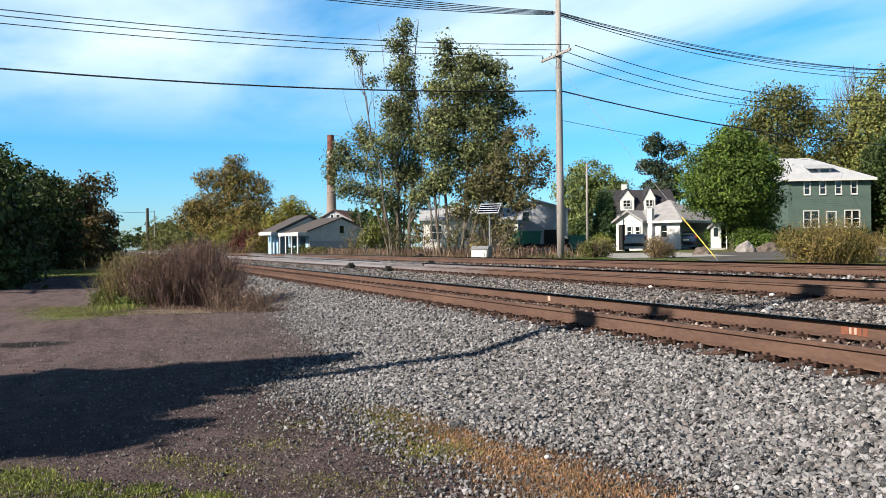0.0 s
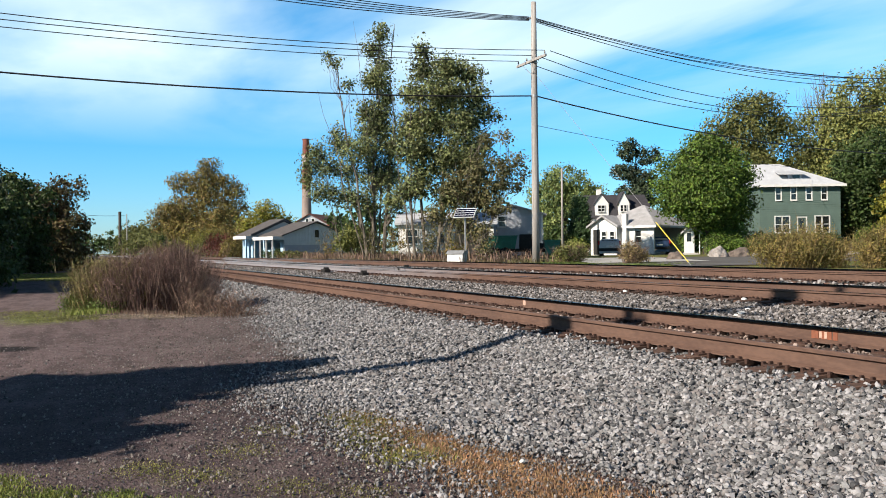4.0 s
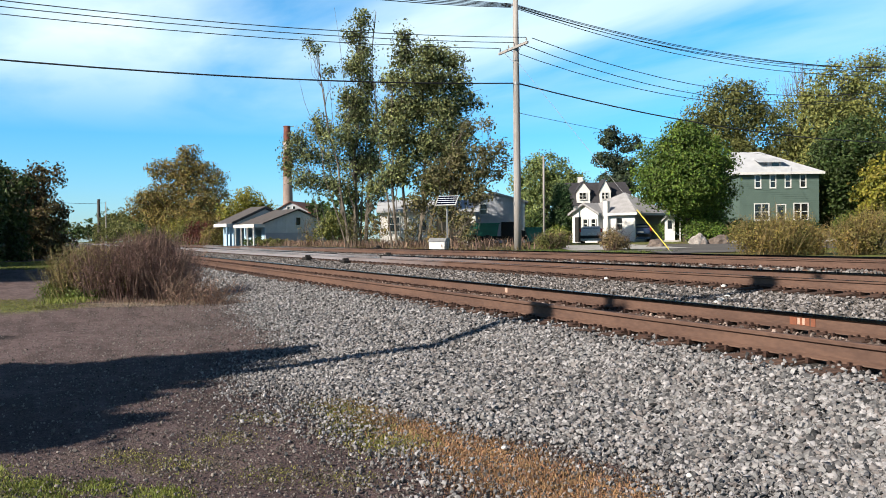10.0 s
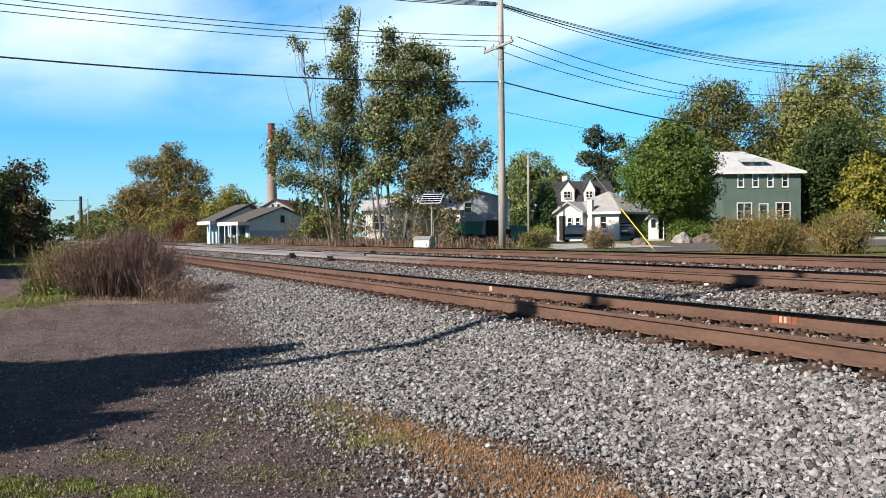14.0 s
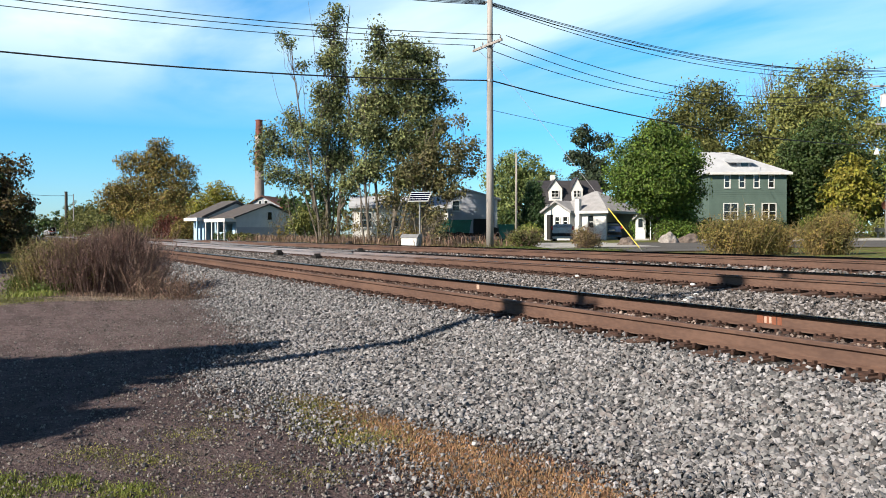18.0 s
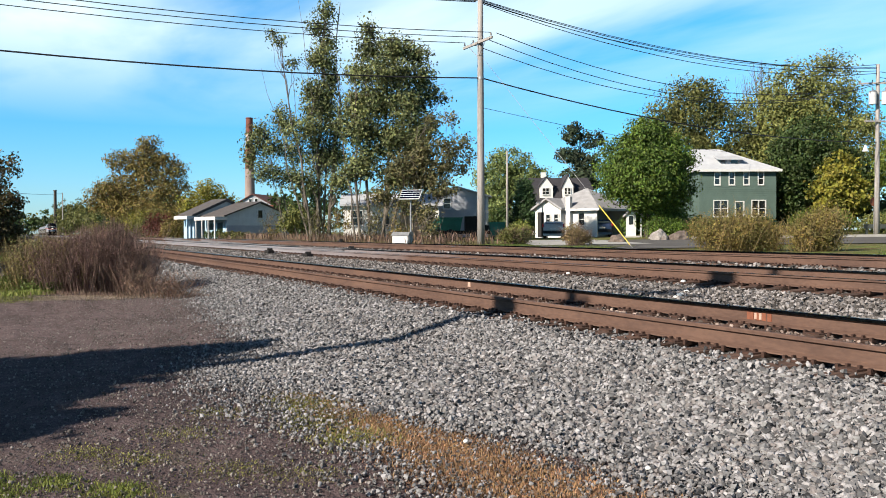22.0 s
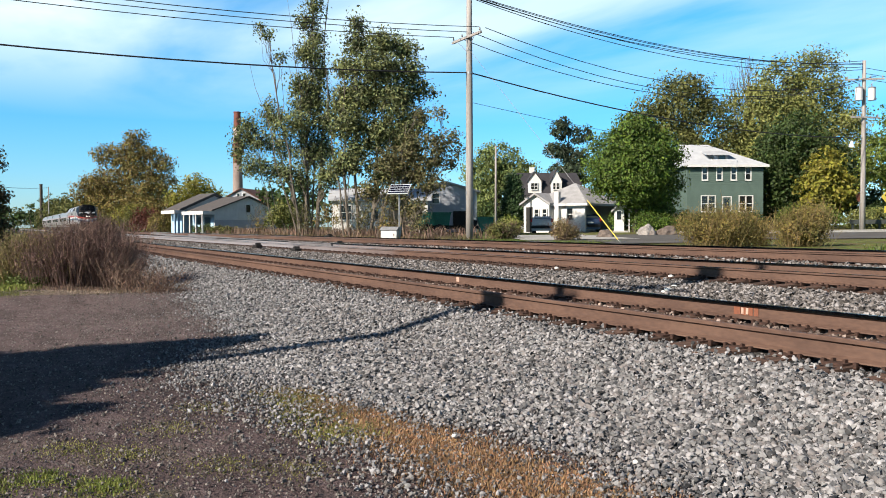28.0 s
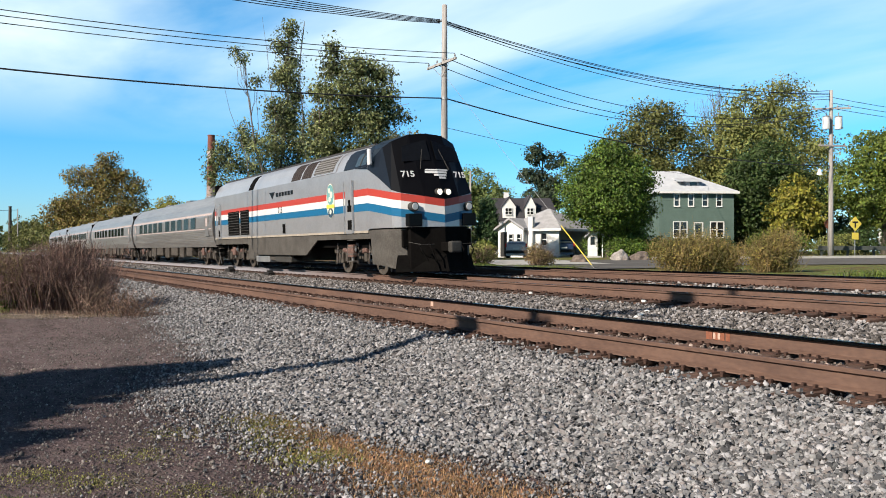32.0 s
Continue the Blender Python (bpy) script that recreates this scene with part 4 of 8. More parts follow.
for i, (x, y, h, w, kind) in enumerate(((-67, -7.3, 7.4, 4.4, "leaf_dark"), (-78, -5.1, 7.8, 3.9, "leaf_dark"), (-61, -9.0, 8.3, 4.2, "leaf_dark"), (-84, -2.6, 8.0, 4.2, "leaf_rust"), (-97, -4.4, 7.8, 3.9, "leaf_dark"), (-90, -5.7, 9.2, 4.2, "leaf_spruce"), (-73, -8.6, 9.0, 3.9, "leaf_dark"), (-38.0, -6.3, 5.2, 3.4, "leaf_dark"), (-42.2, -6.6, 5.8, 3.4, "leaf_dark"), (-46.5, -6.2, 5.4, 3.4, "leaf_dark"), (-51.0, -6.4, 6.0, 3.4, "leaf_dark"))):
    tree("dark leafy tree at the edge of the wood", (x, y, 0.0), [stem(0, 0, 0.16, 0.2, 0, h * 0.9), stem(0.5, 0, 0.1, 1.2, 0, h * 0.8)],
         [blob(0, 0, h * 0.8, w * 0.55, h * 0.2), blob(-w * 0.4, 0, h * 0.6, w * 0.5, h * 0.22), blob(w * 0.4, 0, h * 0.58, w * 0.5, h * 0.22), blob(0, 0, h * 0.33, w * 0.8, h * 0.27), blob(w * 0.3, 0, h * 0.15, w * 0.7, h * 0.15), blob(w * (0.3 - 0.2 * (i % 3)), 0, h * 0.98, w * 0.2, h * 0.12), blob(-w * 0.62, 0, h * 0.86, w * 0.2, h * 0.1), blob(w * 0.7, 0, h * (0.7 + 0.07 * (i % 4)), w * 0.22, h * 0.12)], 11000, 0.26, kind, "bark_dark", seed=40 + i, clump=0.36, hollow=0.4, twigs=60, per=34)


def far_wood(label, crown, spots, seed, leaf=0.7):
    """A distant belt of trees as one mass of clumps."""
    blobs = []
    r = random.Random(seed)
    for x, y, h, w in spots:
        for k in range(5):
            blobs.append((x + r.uniform(-w, w) * 0.6, y + r.uniform(-w, w) * 0.6, r.uniform(0.3, 0.85) * h, w * 0.6, w * 0.6, h * 0.28))
    v, f = leaf_cards(crown_points(blobs, 900 * len(spots), seed, 0.4, leaf * 1.2), leaf, seed)
    o = part("far_wood", arrays("far_wood", v, f, M[crown]))
    return tagged(o, label, "trees", kind="stuff")


far_wood("distant belt of trees along the line", "leaf_olive", [(-190, 21, 8, 3.5), (-215, 22, 7, 4), (-240, 23, 9, 4), (-275, 23, 9, 5), (-320, 25, 12, 6), (-370, 27, 14, 7), (-290, 20.5, 11, 4), (-335, 22, 13, 5), (-385, 24, 15, 6), (-430, 26, 17, 7), (-480, 27, 19, 8), (-380, 18.2, 9, 3.0), (-425, 19.2, 12, 3.8), (-470, 21.5, 14, 5)], 61)
far_wood("dark belt of trees along the near side of the line", "leaf_dark", [(-150 - 45 * i, -3 - 2 * (i % 3), 8 + 2 * math.sin(i * 1.3), 6) for i in range(9)], 62, 0.8)
far_wood("hazy wood on the horizon", "leaf_olive", [(-1450 + 20 * (i % 3), -260 + 45 * i, 34 + 8 * math.sin(i * 1.7), 36) for i in range(16)], 65, 4.0)
far_wood("wood beyond the factory", "leaf_dark", [(-520 - 10 * (i % 3), 24 + 26 * i, 15 + 3 * math.sin(i * 2.3), 14) for i in range(11)], 66, 1.4)
far_wood("trees behind the houses", "leaf_olive", [(-150 + 12 * i, 80 + 7 * i, 9 + 2 * math.sin(i * 2.3), 8) for i in range(8)], 63, 0.6)
far_wood("dark hedge of trees behind the houses", "leaf_dark", [(0.451 * a - 0.893 * d, 0.893 * a + 0.451 * d, 6.5 + 1.5 * math.sin(a), 5) for a, d in [(-24 + 7 * i, 128 - 1.6 * i) for i in range(18)]], 67, 0.6)
far_wood("trees beyond the road", "leaf_willow", [(-60 + 14 * i, 110 + 4 * i, 11 + 2 * math.sin(i * 1.9), 9) for i in range(6)], 64, 0.6)


def shrub(label, at, blobs, leaves, leaf, crown, stalks, seed, stalk_mat="weed_brown", clump=0.1, per=12, category="shrub"):
    """A bush of thin upright stalks with leaves about them."""
    r = random.Random(seed)
    s = empty("shrub", at)
    tagged(s, label, category)
    bm = bmesh.new()
    for i in range(stalks):
        b = r.choice(blobs)
        a, d = r.gauss(0, 0.42) * b[3], r.gauss(0, 0.42) * b[4]
        top = b[2] + b[5] * (r.uniform(0.1, 1.05) if r.random() < 0.85 else r.uniform(1.0, 1.3))
        lean = r.uniform(-0.5, 0.5)
        foot = Vector((b[0] + a * 0.7, b[1] + d * 0.7, -0.06))
        tip = Vector((b[0] + a * 1.3 + lean, b[1] + d * 1.3 + r.uniform(-0.2, 0.2), top))
        tube(bm, [foot, foot.lerp(tip, 0.5) + Vector((r.uniform(-0.06, 0.06), r.uniform(-0.06, 0.06), 0)), tip], [0.008, 0.006, 0.003], 3)
        for k in range(3):
            p = foot.lerp(tip, r.uniform(0.3, 0.95))
            q = p + Vector((r.uniform(-0.3, 0.3), r.uniform(-0.3, 0.3), r.uniform(0.05, 0.34)))
            tube(bm, [p, q], [0.005, 0.002], 3)
    tagged(part("brushwood", bm, M[stalk_mat], s), kind="stuff")
    v, f = leaf_cards(crown_points(blobs, leaves, seed, 0.1, clump, per), leaf, seed)
    part("foliage", arrays("foliage", v, f, M[crown]), None, s)
    return s


weeds = shrub("dead brown weeds in a tall tangled clump beside the track", (-22.85, 1.7, 0.12),
      [blob(-0.9, 0, 0.78, 0.75, 0.75), blob(0.0, 0, 0.90, 0.85, 0.88), blob(0.8, 0, 0.86, 0.75, 0.86), blob(1.35, 0, 0.62, 0.5, 0.66), blob(-0.3, 1.4, 0.88, 1.0, 0.8), blob(0.6, 1.6, 0.92, 0.9, 0.85), blob(-1.2, 1.4, 0.80, 0.8, 0.7), blob(0.45, 0.4, 1.15, 0.6, 0.8), blob(0.7, 0.3, 1.15, 0.5, 0.8), blob(0.0, 0.8, 1.1, 0.55, 0.75)], 30000, 0.036, "weed_purple", 2000, 71, "weed_dark", clump=0.11, per=14)
weeds.scale = (0.93, 0.93, 0.88)
shrub("pale dead stalks at the edge of the brush", (-24.4, 1.0, 0.12), [blob(-0.3, 0, 0.66, 0.5, 0.62), blob(0.2, 0, 0.75, 0.5, 0.64), blob(-0.6, 0.8, 0.69, 0.5, 0.6)], 5000, 0.045, "weed_tan", 200, 171, "weed_olive", clump=0.14, per=8)
shrub("low dead weeds at the foot of the ballast", (-20.6, 3.0, 0.14),
      [blob(0, 0, 0.3, 0.7, 0.3), blob(0.7, -0.8, 0.2, 0.5, 0.22), blob(-0.8, 0.5, 0.35, 0.6, 0.35)], 700, 0.045, "weed_brown", 110, 72, clump=0.08)
shrub("olive and tan weeds standing among the dead brown stalks", (-23.6, 1.15, 0.12), [blob(-0.9, 0, 0.66, 0.6, 0.64), blob(-0.1, -0.1, 0.66, 0.6, 0.62), blob(0.7, 0.0, 0.4, 0.5, 0.4)], 6500, 0.042, "weed_olive", 520, 172, "weed_olive", clump=0.14, per=8)
shrub("green weeds at the edge of the brown clump", (-24.0, 0.35, 0.1),
      [blob(0, 0, 0.22, 0.5, 0.22), blob(0.6, -0.6, 0.14, 0.5, 0.14), blob(-0.6, 0.6, 0.2, 0.6, 0.2)], 3500, 0.06, "grass_green", 60, 73, "grass_green")
shrub("bushy autumn shrub with yellow and rust leaves beside the line", (-19.1, 20.2, 0.94),
      [blob(-0.8, 0, 0.6, 0.55, 0.6), blob(-0.1, 0, 0.75, 0.65, 0.68), blob(0.6, 0, 0.65, 0.5, 0.62), blob(1.15, 0, 0.45, 0.35, 0.42), blob(0, 0.3, 0.5, 1.1, 0.5)], 20000, 0.048, "leaf_shrub", 330, 74, "weed_tan", 0.15, 20)
shrub("reddish green shrub beside the line", (-17.3, 21.6, 0.96),
      [blob(-0.35, 0, 0.55, 0.45, 0.55), blob(0.35, 0, 0.7, 0.45, 0.65), blob(0, 0.3, 0.5, 0.7, 0.5), blob(0.2, 0, 0.8, 0.4, 0.4)], 12000, 0.048, "leaf_shrub", 260, 75, "weed_tan", 0.15, 20)
shrub("bushy green weeds at the foot of the pole", (-35.4, 21.95, 0.96),
      [blob(0, 0, 0.4, 0.5, 0.4), blob(0.7, 0, 0.4, 0.4, 0.4)], 3500, 0.07, "leaf_olive", 120, 76)
shrub("round brown shrub at the edge of the drive", (-29.7, 21.7, 0.96),
      [blob(0, 0, 0.5, 0.5, 0.45), blob(0.3, 0, 0.35, 0.5, 0.3)], 3500, 0.06, "weed_tan", 140, 77)


def grass(name, count, spot, height, colour, label, seed, width=0.012):
    """Bent blades of grass over the places that spot() gives."""
    r = np.random.default_rng(seed)
    x, y = spot(r, count)
    z = ground_z(x, y)
    n = len(x)
    h = height * (0.4 + 0.9 * r.random(n))
    a = r.random(n) * 2 * math.pi
    lean = 0.2 + 0.8 * r.random(n)
    b = r.random(n) * 2 * math.pi
    w = width * (0.6 + 0.8 * r.random(n))
    side = np.stack([np.cos(a) * w, np.sin(a) * w, 0 * a], -1)
    foot = np.stack([x, y, z - 0.01], -1)
    mid = foot + np.stack([np.cos(b) * lean * h * 0.25, np.sin(b) * lean * h * 0.25, h * 0.6], -1)
    tip = foot + np.stack([np.cos(b) * lean * h * 0.8, np.sin(b) * lean * h * 0.8, h * (1.05 - 0.5 * lean)], -1)
    v = np.stack([foot - side, foot + side, mid + side * 0.7, mid - side * 0.7, tip], 1).reshape(-1, 3)
    i = 5 * np.arange(n)
    f = np.stack([np.stack([i, i + 1, i + 2], -1), np.stack([i, i + 2, i + 3], -1), np.stack([i + 3, i + 2, i + 4], -1)], 1).reshape(-1, 3)
    o = part(name, arrays(name, v, f, M[colour]))
    return tagged(o, label, "grass", kind="stuff")


def patches(spots, spread):
    """Tufts gathered about the given spots (x, y, radius)."""
    def spot(r, n):
        c = np.array(spots)[r.integers(0, len(spots), n)]
        k = r.integers(0, 60, n)
        t = np.random.default_rng(99).normal(size=(len(spots) * 60, 2))
        tuft = t[(r.integers(0, len(spots), n) * 60 + k) % len(t)]
        return c[:, 0] + tuft[:, 0] * c[:, 2] * 0.6 + r.normal(size=n) * spread, c[:, 1] + tuft[:, 1] * c[:, 2] * 0.6 + r.normal(size=n) * spread
    return spot


def along(x0, x1, y0, y1):
    return lambda r, n: (x0 + (x1 - x0) * r.random(n), y0 + (y1 - y0) * r.random(n))


grass("grass", 12000, patches([(-5.9, -0.55, 0.3), (-6.1, -0.8, 0.35), (-5.5, -0.2, 0.2), (-5.0, 0.55, 0.2), (-6.3, 1.1, 0.25), (-6.9, 1.5, 0.22), (-5.3, -0.3, 0.25), (-5.2, 1.2, 0.22), (-5.7, 0.7, 0.2), (-6.0, 0.4, 0.18), (-4.9, 1.6, 0.2)], 0.05), 0.024, "grass_worn", "short worn yellow-green grass on the dark earth", 81, 0.004)
grass("dry_grass", 36000, patches([(-7.2 + 0.45 * i, 2.35 + 0.036 * i, 0.15 + 0.035 * i) for i in range(11)], 0.10), 0.044, "grass_dry", "dry orange grass along the foot of the stones", 82, 0.004)
grass("grass", 15000, patches([(-7.2, 2.3, 0.15), (-6.9, 2.25, 0.15), (-6.75, 2.3, 0.15), (-6.2, 2.2, 0.25), (-5.6, 2.2, 0.2)], 0.1), 0.042, "grass_worn", "yellow-green blades among the stones", 83, 0.004)
grass("grass", 12000, along(-74, -52, -5, 2.5), 0.07, "grass_yard", "rough green verge beside the wood", 84, 0.03)
grass("grass", 6500, patches([(-20.6, -0.3, 0.6), (-21.8, -0.5, 0.8), (-23.0, -0.8, 0.9), (-24.4, -1.3, 0.8), (-20.9, 0.3, 0.4)], 0.22), 0.035, "grass_worn", "low green grass beside the dead weeds", 184, 0.012)
grass("dry_grass", 4200, along(-21.5, -20.0, 0.4, 3.0), 0.045, "straw_pale", "pale flattened straw at the foot of the dead weeds", 185, 0.008)
grass("grass", 5000, patches([(-24.4, 0.4, 0.4), (-24.2, 0.9, 0.4), (-23.2, 0.4, 0.35), (-22.6, 0.3, 0.3)], 0.15), 0.14, "grass_yard", "tall green grass at the edge of the brush", 85, 0.012)
grass("dry_grass", 1000, along(-24.5, -19.5, 1.4, 4.2), 0.07, "weed_mix", "flattened straw at the foot of the dead weeds", 86, 0.01)
grass("dry_weeds", 8000, along(-110, -35.5, 19.2, 21.6), 0.27, "weed_mix", "tall dry weeds along the far side of the tracks", 87, 0.02)
grass("grass", 4500, along(-36, -26, 20.2, 22.6), 0.07, "grass_green", "short green grass beside the drive", 187, 0.016)
grass("dry_weeds", 5000, along(-100, -38, 19.2, 23.0), 0.75, "weed_brown", "tangled dead weeds under the poplars", 88, 0.022)
grass("grass", 22000, along(-14.5, 0, 20.5, 28.5), 0.16, "grass_green", "green grass between the tracks and the road", 89, 0.018)
for i, (x, y, w, hgt, c) in enumerate(((-93, 19.2, 0.9, 0.9, "leaf_dark"), (-90, 19.5, 1.0, 1.0, "leaf_dark"), (-87, 19.9, 1.0, 0.9, "leaf_olive"), (-83, 20.1, 0.9, 0.8, "leaf_olive"))):
    shrub("low leafy bush in front of the shed", (x, y, 0.93), [blob(0, 0, hgt * 0.5, w, hgt * 0.5), blob(0.7, 0, hgt * 0.4, w * 0.8, hgt * 0.45)], 1600, 0.13, c, 40, 110 + i)
for i, (x, y, r, hgt, c) in enumerate(((-135, 20.0, 1.7, 4.1, "leaf_red"), (-128, 20.6, 1.4, 3.4, "leaf_red"), (-143, 20.4, 2.3, 4.8, "leaf_olive"), (-156, 20.3, 2.5, 5.2, "leaf_yellow"), (-120, 19.8, 1.25, 3.0, "leaf_autumn"), (-171, 21.1, 2.9, 6.3, "leaf_olive"), (-184, 21.6, 3.3, 7.3, "leaf_dark"))):
    tree("bushy autumn growth beside the line", (x, y, 0.93), [stem(0, 0, 0.08, 0.2, 0, hgt * 0.8)], [blob(0, 0, hgt * 0.55, r, hgt * 0.4), blob(r * 0.7, 0, hgt * 0.4, r * 0.8, hgt * 0.35), blob(-r * 0.7, 0, hgt * 0.35, r * 0.8, hgt * 0.33)], 3200, 0.2, c, "bark_dark", 130 + i, 0.3, hollow=0.2, category="bush")
# the hedge of shrubs in front of the green house, and greenery round the bungalow
for i, (x, y, r, hgt, c) in enumerate(((-55.0, 57.0, 0.9, 1.5, "leaf_dark"), (-53.6, 60.0, 1.0, 1.7, "leaf_dark"), (-51.0, 62.8, 1.4, 2.4, "leaf_green"), (-47.0, 61.0, 1.5, 2.2, "leaf_green"), (-44.6, 63.5, 1.6, 2.0, "leaf_willow"), (-44.5, 66.5, 1.8, 2.6, "leaf_dark"), (-60.5, 38.6, 0.8, 1.4, "leaf_green"), (-59.0, 37.6, 0.7, 1.1, "leaf_willow"), (-46.5, 45.5, 1.3, 1.6, "leaf_green"))):
    tree("leafy green shrub beside the houses", (x, y, plumb_z(x, y)), [stem(0, 0, 0.05, 0.1, 0, hgt * 0.7)], [blob(0, 0, hgt * 0.5, r, hgt * 0.45), blob(r * 0.6, 0, hgt * 0.4, r * 0.7, hgt * 0.4), blob(-r * 0.6, 0, hgt * 0.38, r * 0.7, hgt * 0.38)], 2600, 0.15, c, "bark_dark", 150 + i, 0.2, hollow=0.3, category="shrub")
# behind the camera: a leafy tree and a pole whose shadows lie across the yard
tree("leafy tree behind the yard, near the pole", (-8.0, -8.1, 0.1), [stem(0, 0, 0.2, -0.4, 0, 6.3)],
     [(0.2, 0, 4.6, 2.3, 1.3, 0.7), (0.0, 0, 5.2, 1.6, 1.2, 0.6), (-0.3, 0, 5.8, 0.95, 0.9, 0.5), (-0.5, 0, 6.35, 0.5, 0.6, 0.45), (-0.6, 0, 6.8, 0.22, 0.3, 0.35), (2.4, 0, 5.1, 0.55, 0.5, 0.35), (0, 0, 3.4, 2.4, 1.6, 1.0)], 26000, 0.25, "leaf_dark", "bark_dark", seed=170, clump=0.16, hollow=0.0)
# unseen trees, added to hold back low sky light from the shadows
far_wood("unseen belt of trees behind the yard, added to block sky light", "leaf_dark", [(-34 + 8 * i, -24 - 2 * (i % 2), 8.5 + math.sin(i * 2.1), 5) for i in range(9)], 68, 0.5)
far_wood("dense thicket behind the bungalow", "leaf_dark", [(0.451 * a - 0.893 * d, 0.893 * a + 0.451 * d, 5.0 + math.sin(a), 3.5) for a, d in [(4 + 4.5 * i, 94 - 0.4 * i) for i in range(9)]], 69, 0.35)
for i, (px_a, d, r, hgt) in enumerate(((14.9, 63.5, 0.9, 2.2), (15.9, 60.5, 0.9, 1.6), (17.3, 60.0, 0.8, 1.3), (18.4, 61.5, 0.9, 1.7), (19.6, 60.8, 0.7, 1.2))):
    x, y, q = off(px_a, d)
    tree("dark leafy shrub under the maple", (x, y, plumb_z(x, y)), [stem(0, 0, 0.05, 0.1, 0, hgt * 0.7)], [blob(0, 0, hgt * 0.5, r, hgt * 0.45), blob(r * 0.6, 0, hgt * 0.4, r * 0.7, hgt * 0.4)], 2600, 0.11, "leaf_maple", "bark_dark", 250 + i, 0.2, hollow=0.3, category="shrub")
# added out of view on the sun's side, to shade trees and lawn
far_wood("unseen belt of trees beside the yard, added to shade the wood's edge", "leaf_dark", [(-40 - 4 * i, -13.5 - (i % 2), 8.5, 3.6) for i in range(3)], 70, 0.35)
grass("grass", 6500, patches([(-6.05, -0.5, 0.16), (-6.15, -0.7, 0.18), (-5.75, -0.45, 0.16), (-5.6, -0.15, 0.12), (-5.4, 0.2, 0.10), (-5.3, -0.1, 0.14), (-5.1, 0.5, 0.12)], 0.05), 0.036, "grass_yard", "clumps of short yellow-green grass in the yard", 90, 0.004)
# the thicket round the half-bare tree, far along the line
tree("dark green conifer far along the line", (-193.5, 19.5, 1.0), [stem(0, 0, 0.3, 0, 0, 11.0)], [blob(0, 0, 9.8, 1.5, 1.8), blob(0, 0, 7.2, 2.4, 2.2), blob(0, 0, 4.2, 3.0, 2.6)], 5000, 0.4, "leaf_dark", "bark_dark", seed=301, clump=0.4, hollow=0.3)
for i, (x, y, r, hgt, c) in enumerate(((-206, 19.9, 2.5, 4.7, "leaf_yellow"), (-181, 20.6, 2.6, 5.6, "leaf_olive"), (-167, 24.2, 3.6, 7.5, "leaf_autumn"), (-160, 29.0, 3.4, 7.0, "leaf_autumn"), (-152, 32.5, 3.0, 6.0, "leaf_rust"), (-172, 27.0, 3.6, 9.5, "leaf_olive"))):
    tree("bushy autumn growth beside the line", (x, y, 1.0), [stem(0, 0, 0.1, 0.2, 0, hgt * 0.8)], [blob(0, 0, hgt * 0.55, r, hgt * 0.4), blob(r * 0.7, 0, hgt * 0.4, r * 0.8, hgt * 0.35), blob(-r * 0.7, 0, hgt * 0.35, r * 0.8, hgt * 0.33)], 4200, 0.34, c, "bark_dark", 310 + i, 0.45, hollow=0.2, category="bush")
grass("dead_stalks", 2000, patches([(-22.3, 1.0, 0.5), (-21.6, 1.7, 0.5), (-21.0, 2.4, 0.5), (-20.2, 3.1, 0.5), (-23.2, 0.5, 0.5), (-19.4, 3.5, 0.4)], 0.16), 0.12, "weed_brown", "broken brown stalks at the foot of the dead weeds", 91, 0.007)

# ---- poles and wires ----
VIEW = 63.2        # the turn of a house front that faces the camera squarely
M["insulator"] = mat("insulator", (0.30, 0.28, 0.26), bump=0, rough=0.3)
M["yellow"] = mat("yellow_plastic", (0.78, 0.62, 0.10), (0.7, 0.55, 0.08), rough=0.5, bump=0.05)


plumb = plumb_z


def crossarm(parent, z, length, turn, pins=4, label=""):
    arm = part("crossarm", solid(-length / 2, length / 2, -0.22, -0.12, z - 0.06, z + 0.06, 0.006), M["pole_wood"], parent, label)
    arm.rotation_euler = (0, 0, radians(turn))
    for i in range(pins):
        x = (i / (pins - 1) - 0.5) * (length - 0.25)
        bm = rod(bmesh.new(), (x, -0.17, z + 0.06), (x, -0.17, z + 0.14), 0.015, 0.015, 6)
        rod(bm, (x, -0.17, z + 0.12), (x, -0.17, z + 0.24), 0.05, 0.03, 8)
        part("insulator", bm, M["insulator"], arm)
    for s in (-1, 1):
        part("brace", rod(bmesh.new(), (s * length * 0.3, -0.2, z - 0.05), (0, -0.13, z - 0.7), 0.014, sides=6), M["metal_grey"], arm)
    return arm


def wire(name, a, b, sag, r, label, n=16):
    """A hanging wire from a to b."""
    a, b = Vector(a), Vector(b)
    pts = []
    for i in range(n + 1):
        t = i / n
        p = a.lerp(b, t)
        p.z -= sag * 4 * t * (1 - t)
        pts.append(p)
    o = part(name, tube(bmesh.new(), pts, r, 5), M["wire"])
    return tagged(o, label, "cable")


M["can"] = mat("can_paint", (0.68, 0.69, 0.70), (0.6, 0.61, 0.62), rough=0.5, bump=0.03)
P1, P2, P0 = (-36.66, 21.06), (-38.75, 54.7), (-31.36, -17.92)
pole = empty("utility_pole", (*P1, plumb(*P1)))
tagged(pole, "tall weathered wooden utility pole beside the tracks", "utility pole", "utility poles")
part("pole", tube(bmesh.new(), [(0, 0, -0.3), (0, 0, 3.4), (0, 0, 6.7), (0, 0, 10.1), (0, 0, 13.1)], [0.195, 0.185, 0.17, 0.15, 0.13], 14), M["pole_wood"], pole, smooth=True)
crossarm(pole, 10.12, 2.9, 0, 4, "weathered double crossarm with insulators")
part("bracket", solid(-0.6, 0.05, -0.04, 0.04, 12.35, 12.44), M["metal_grey"], pole)
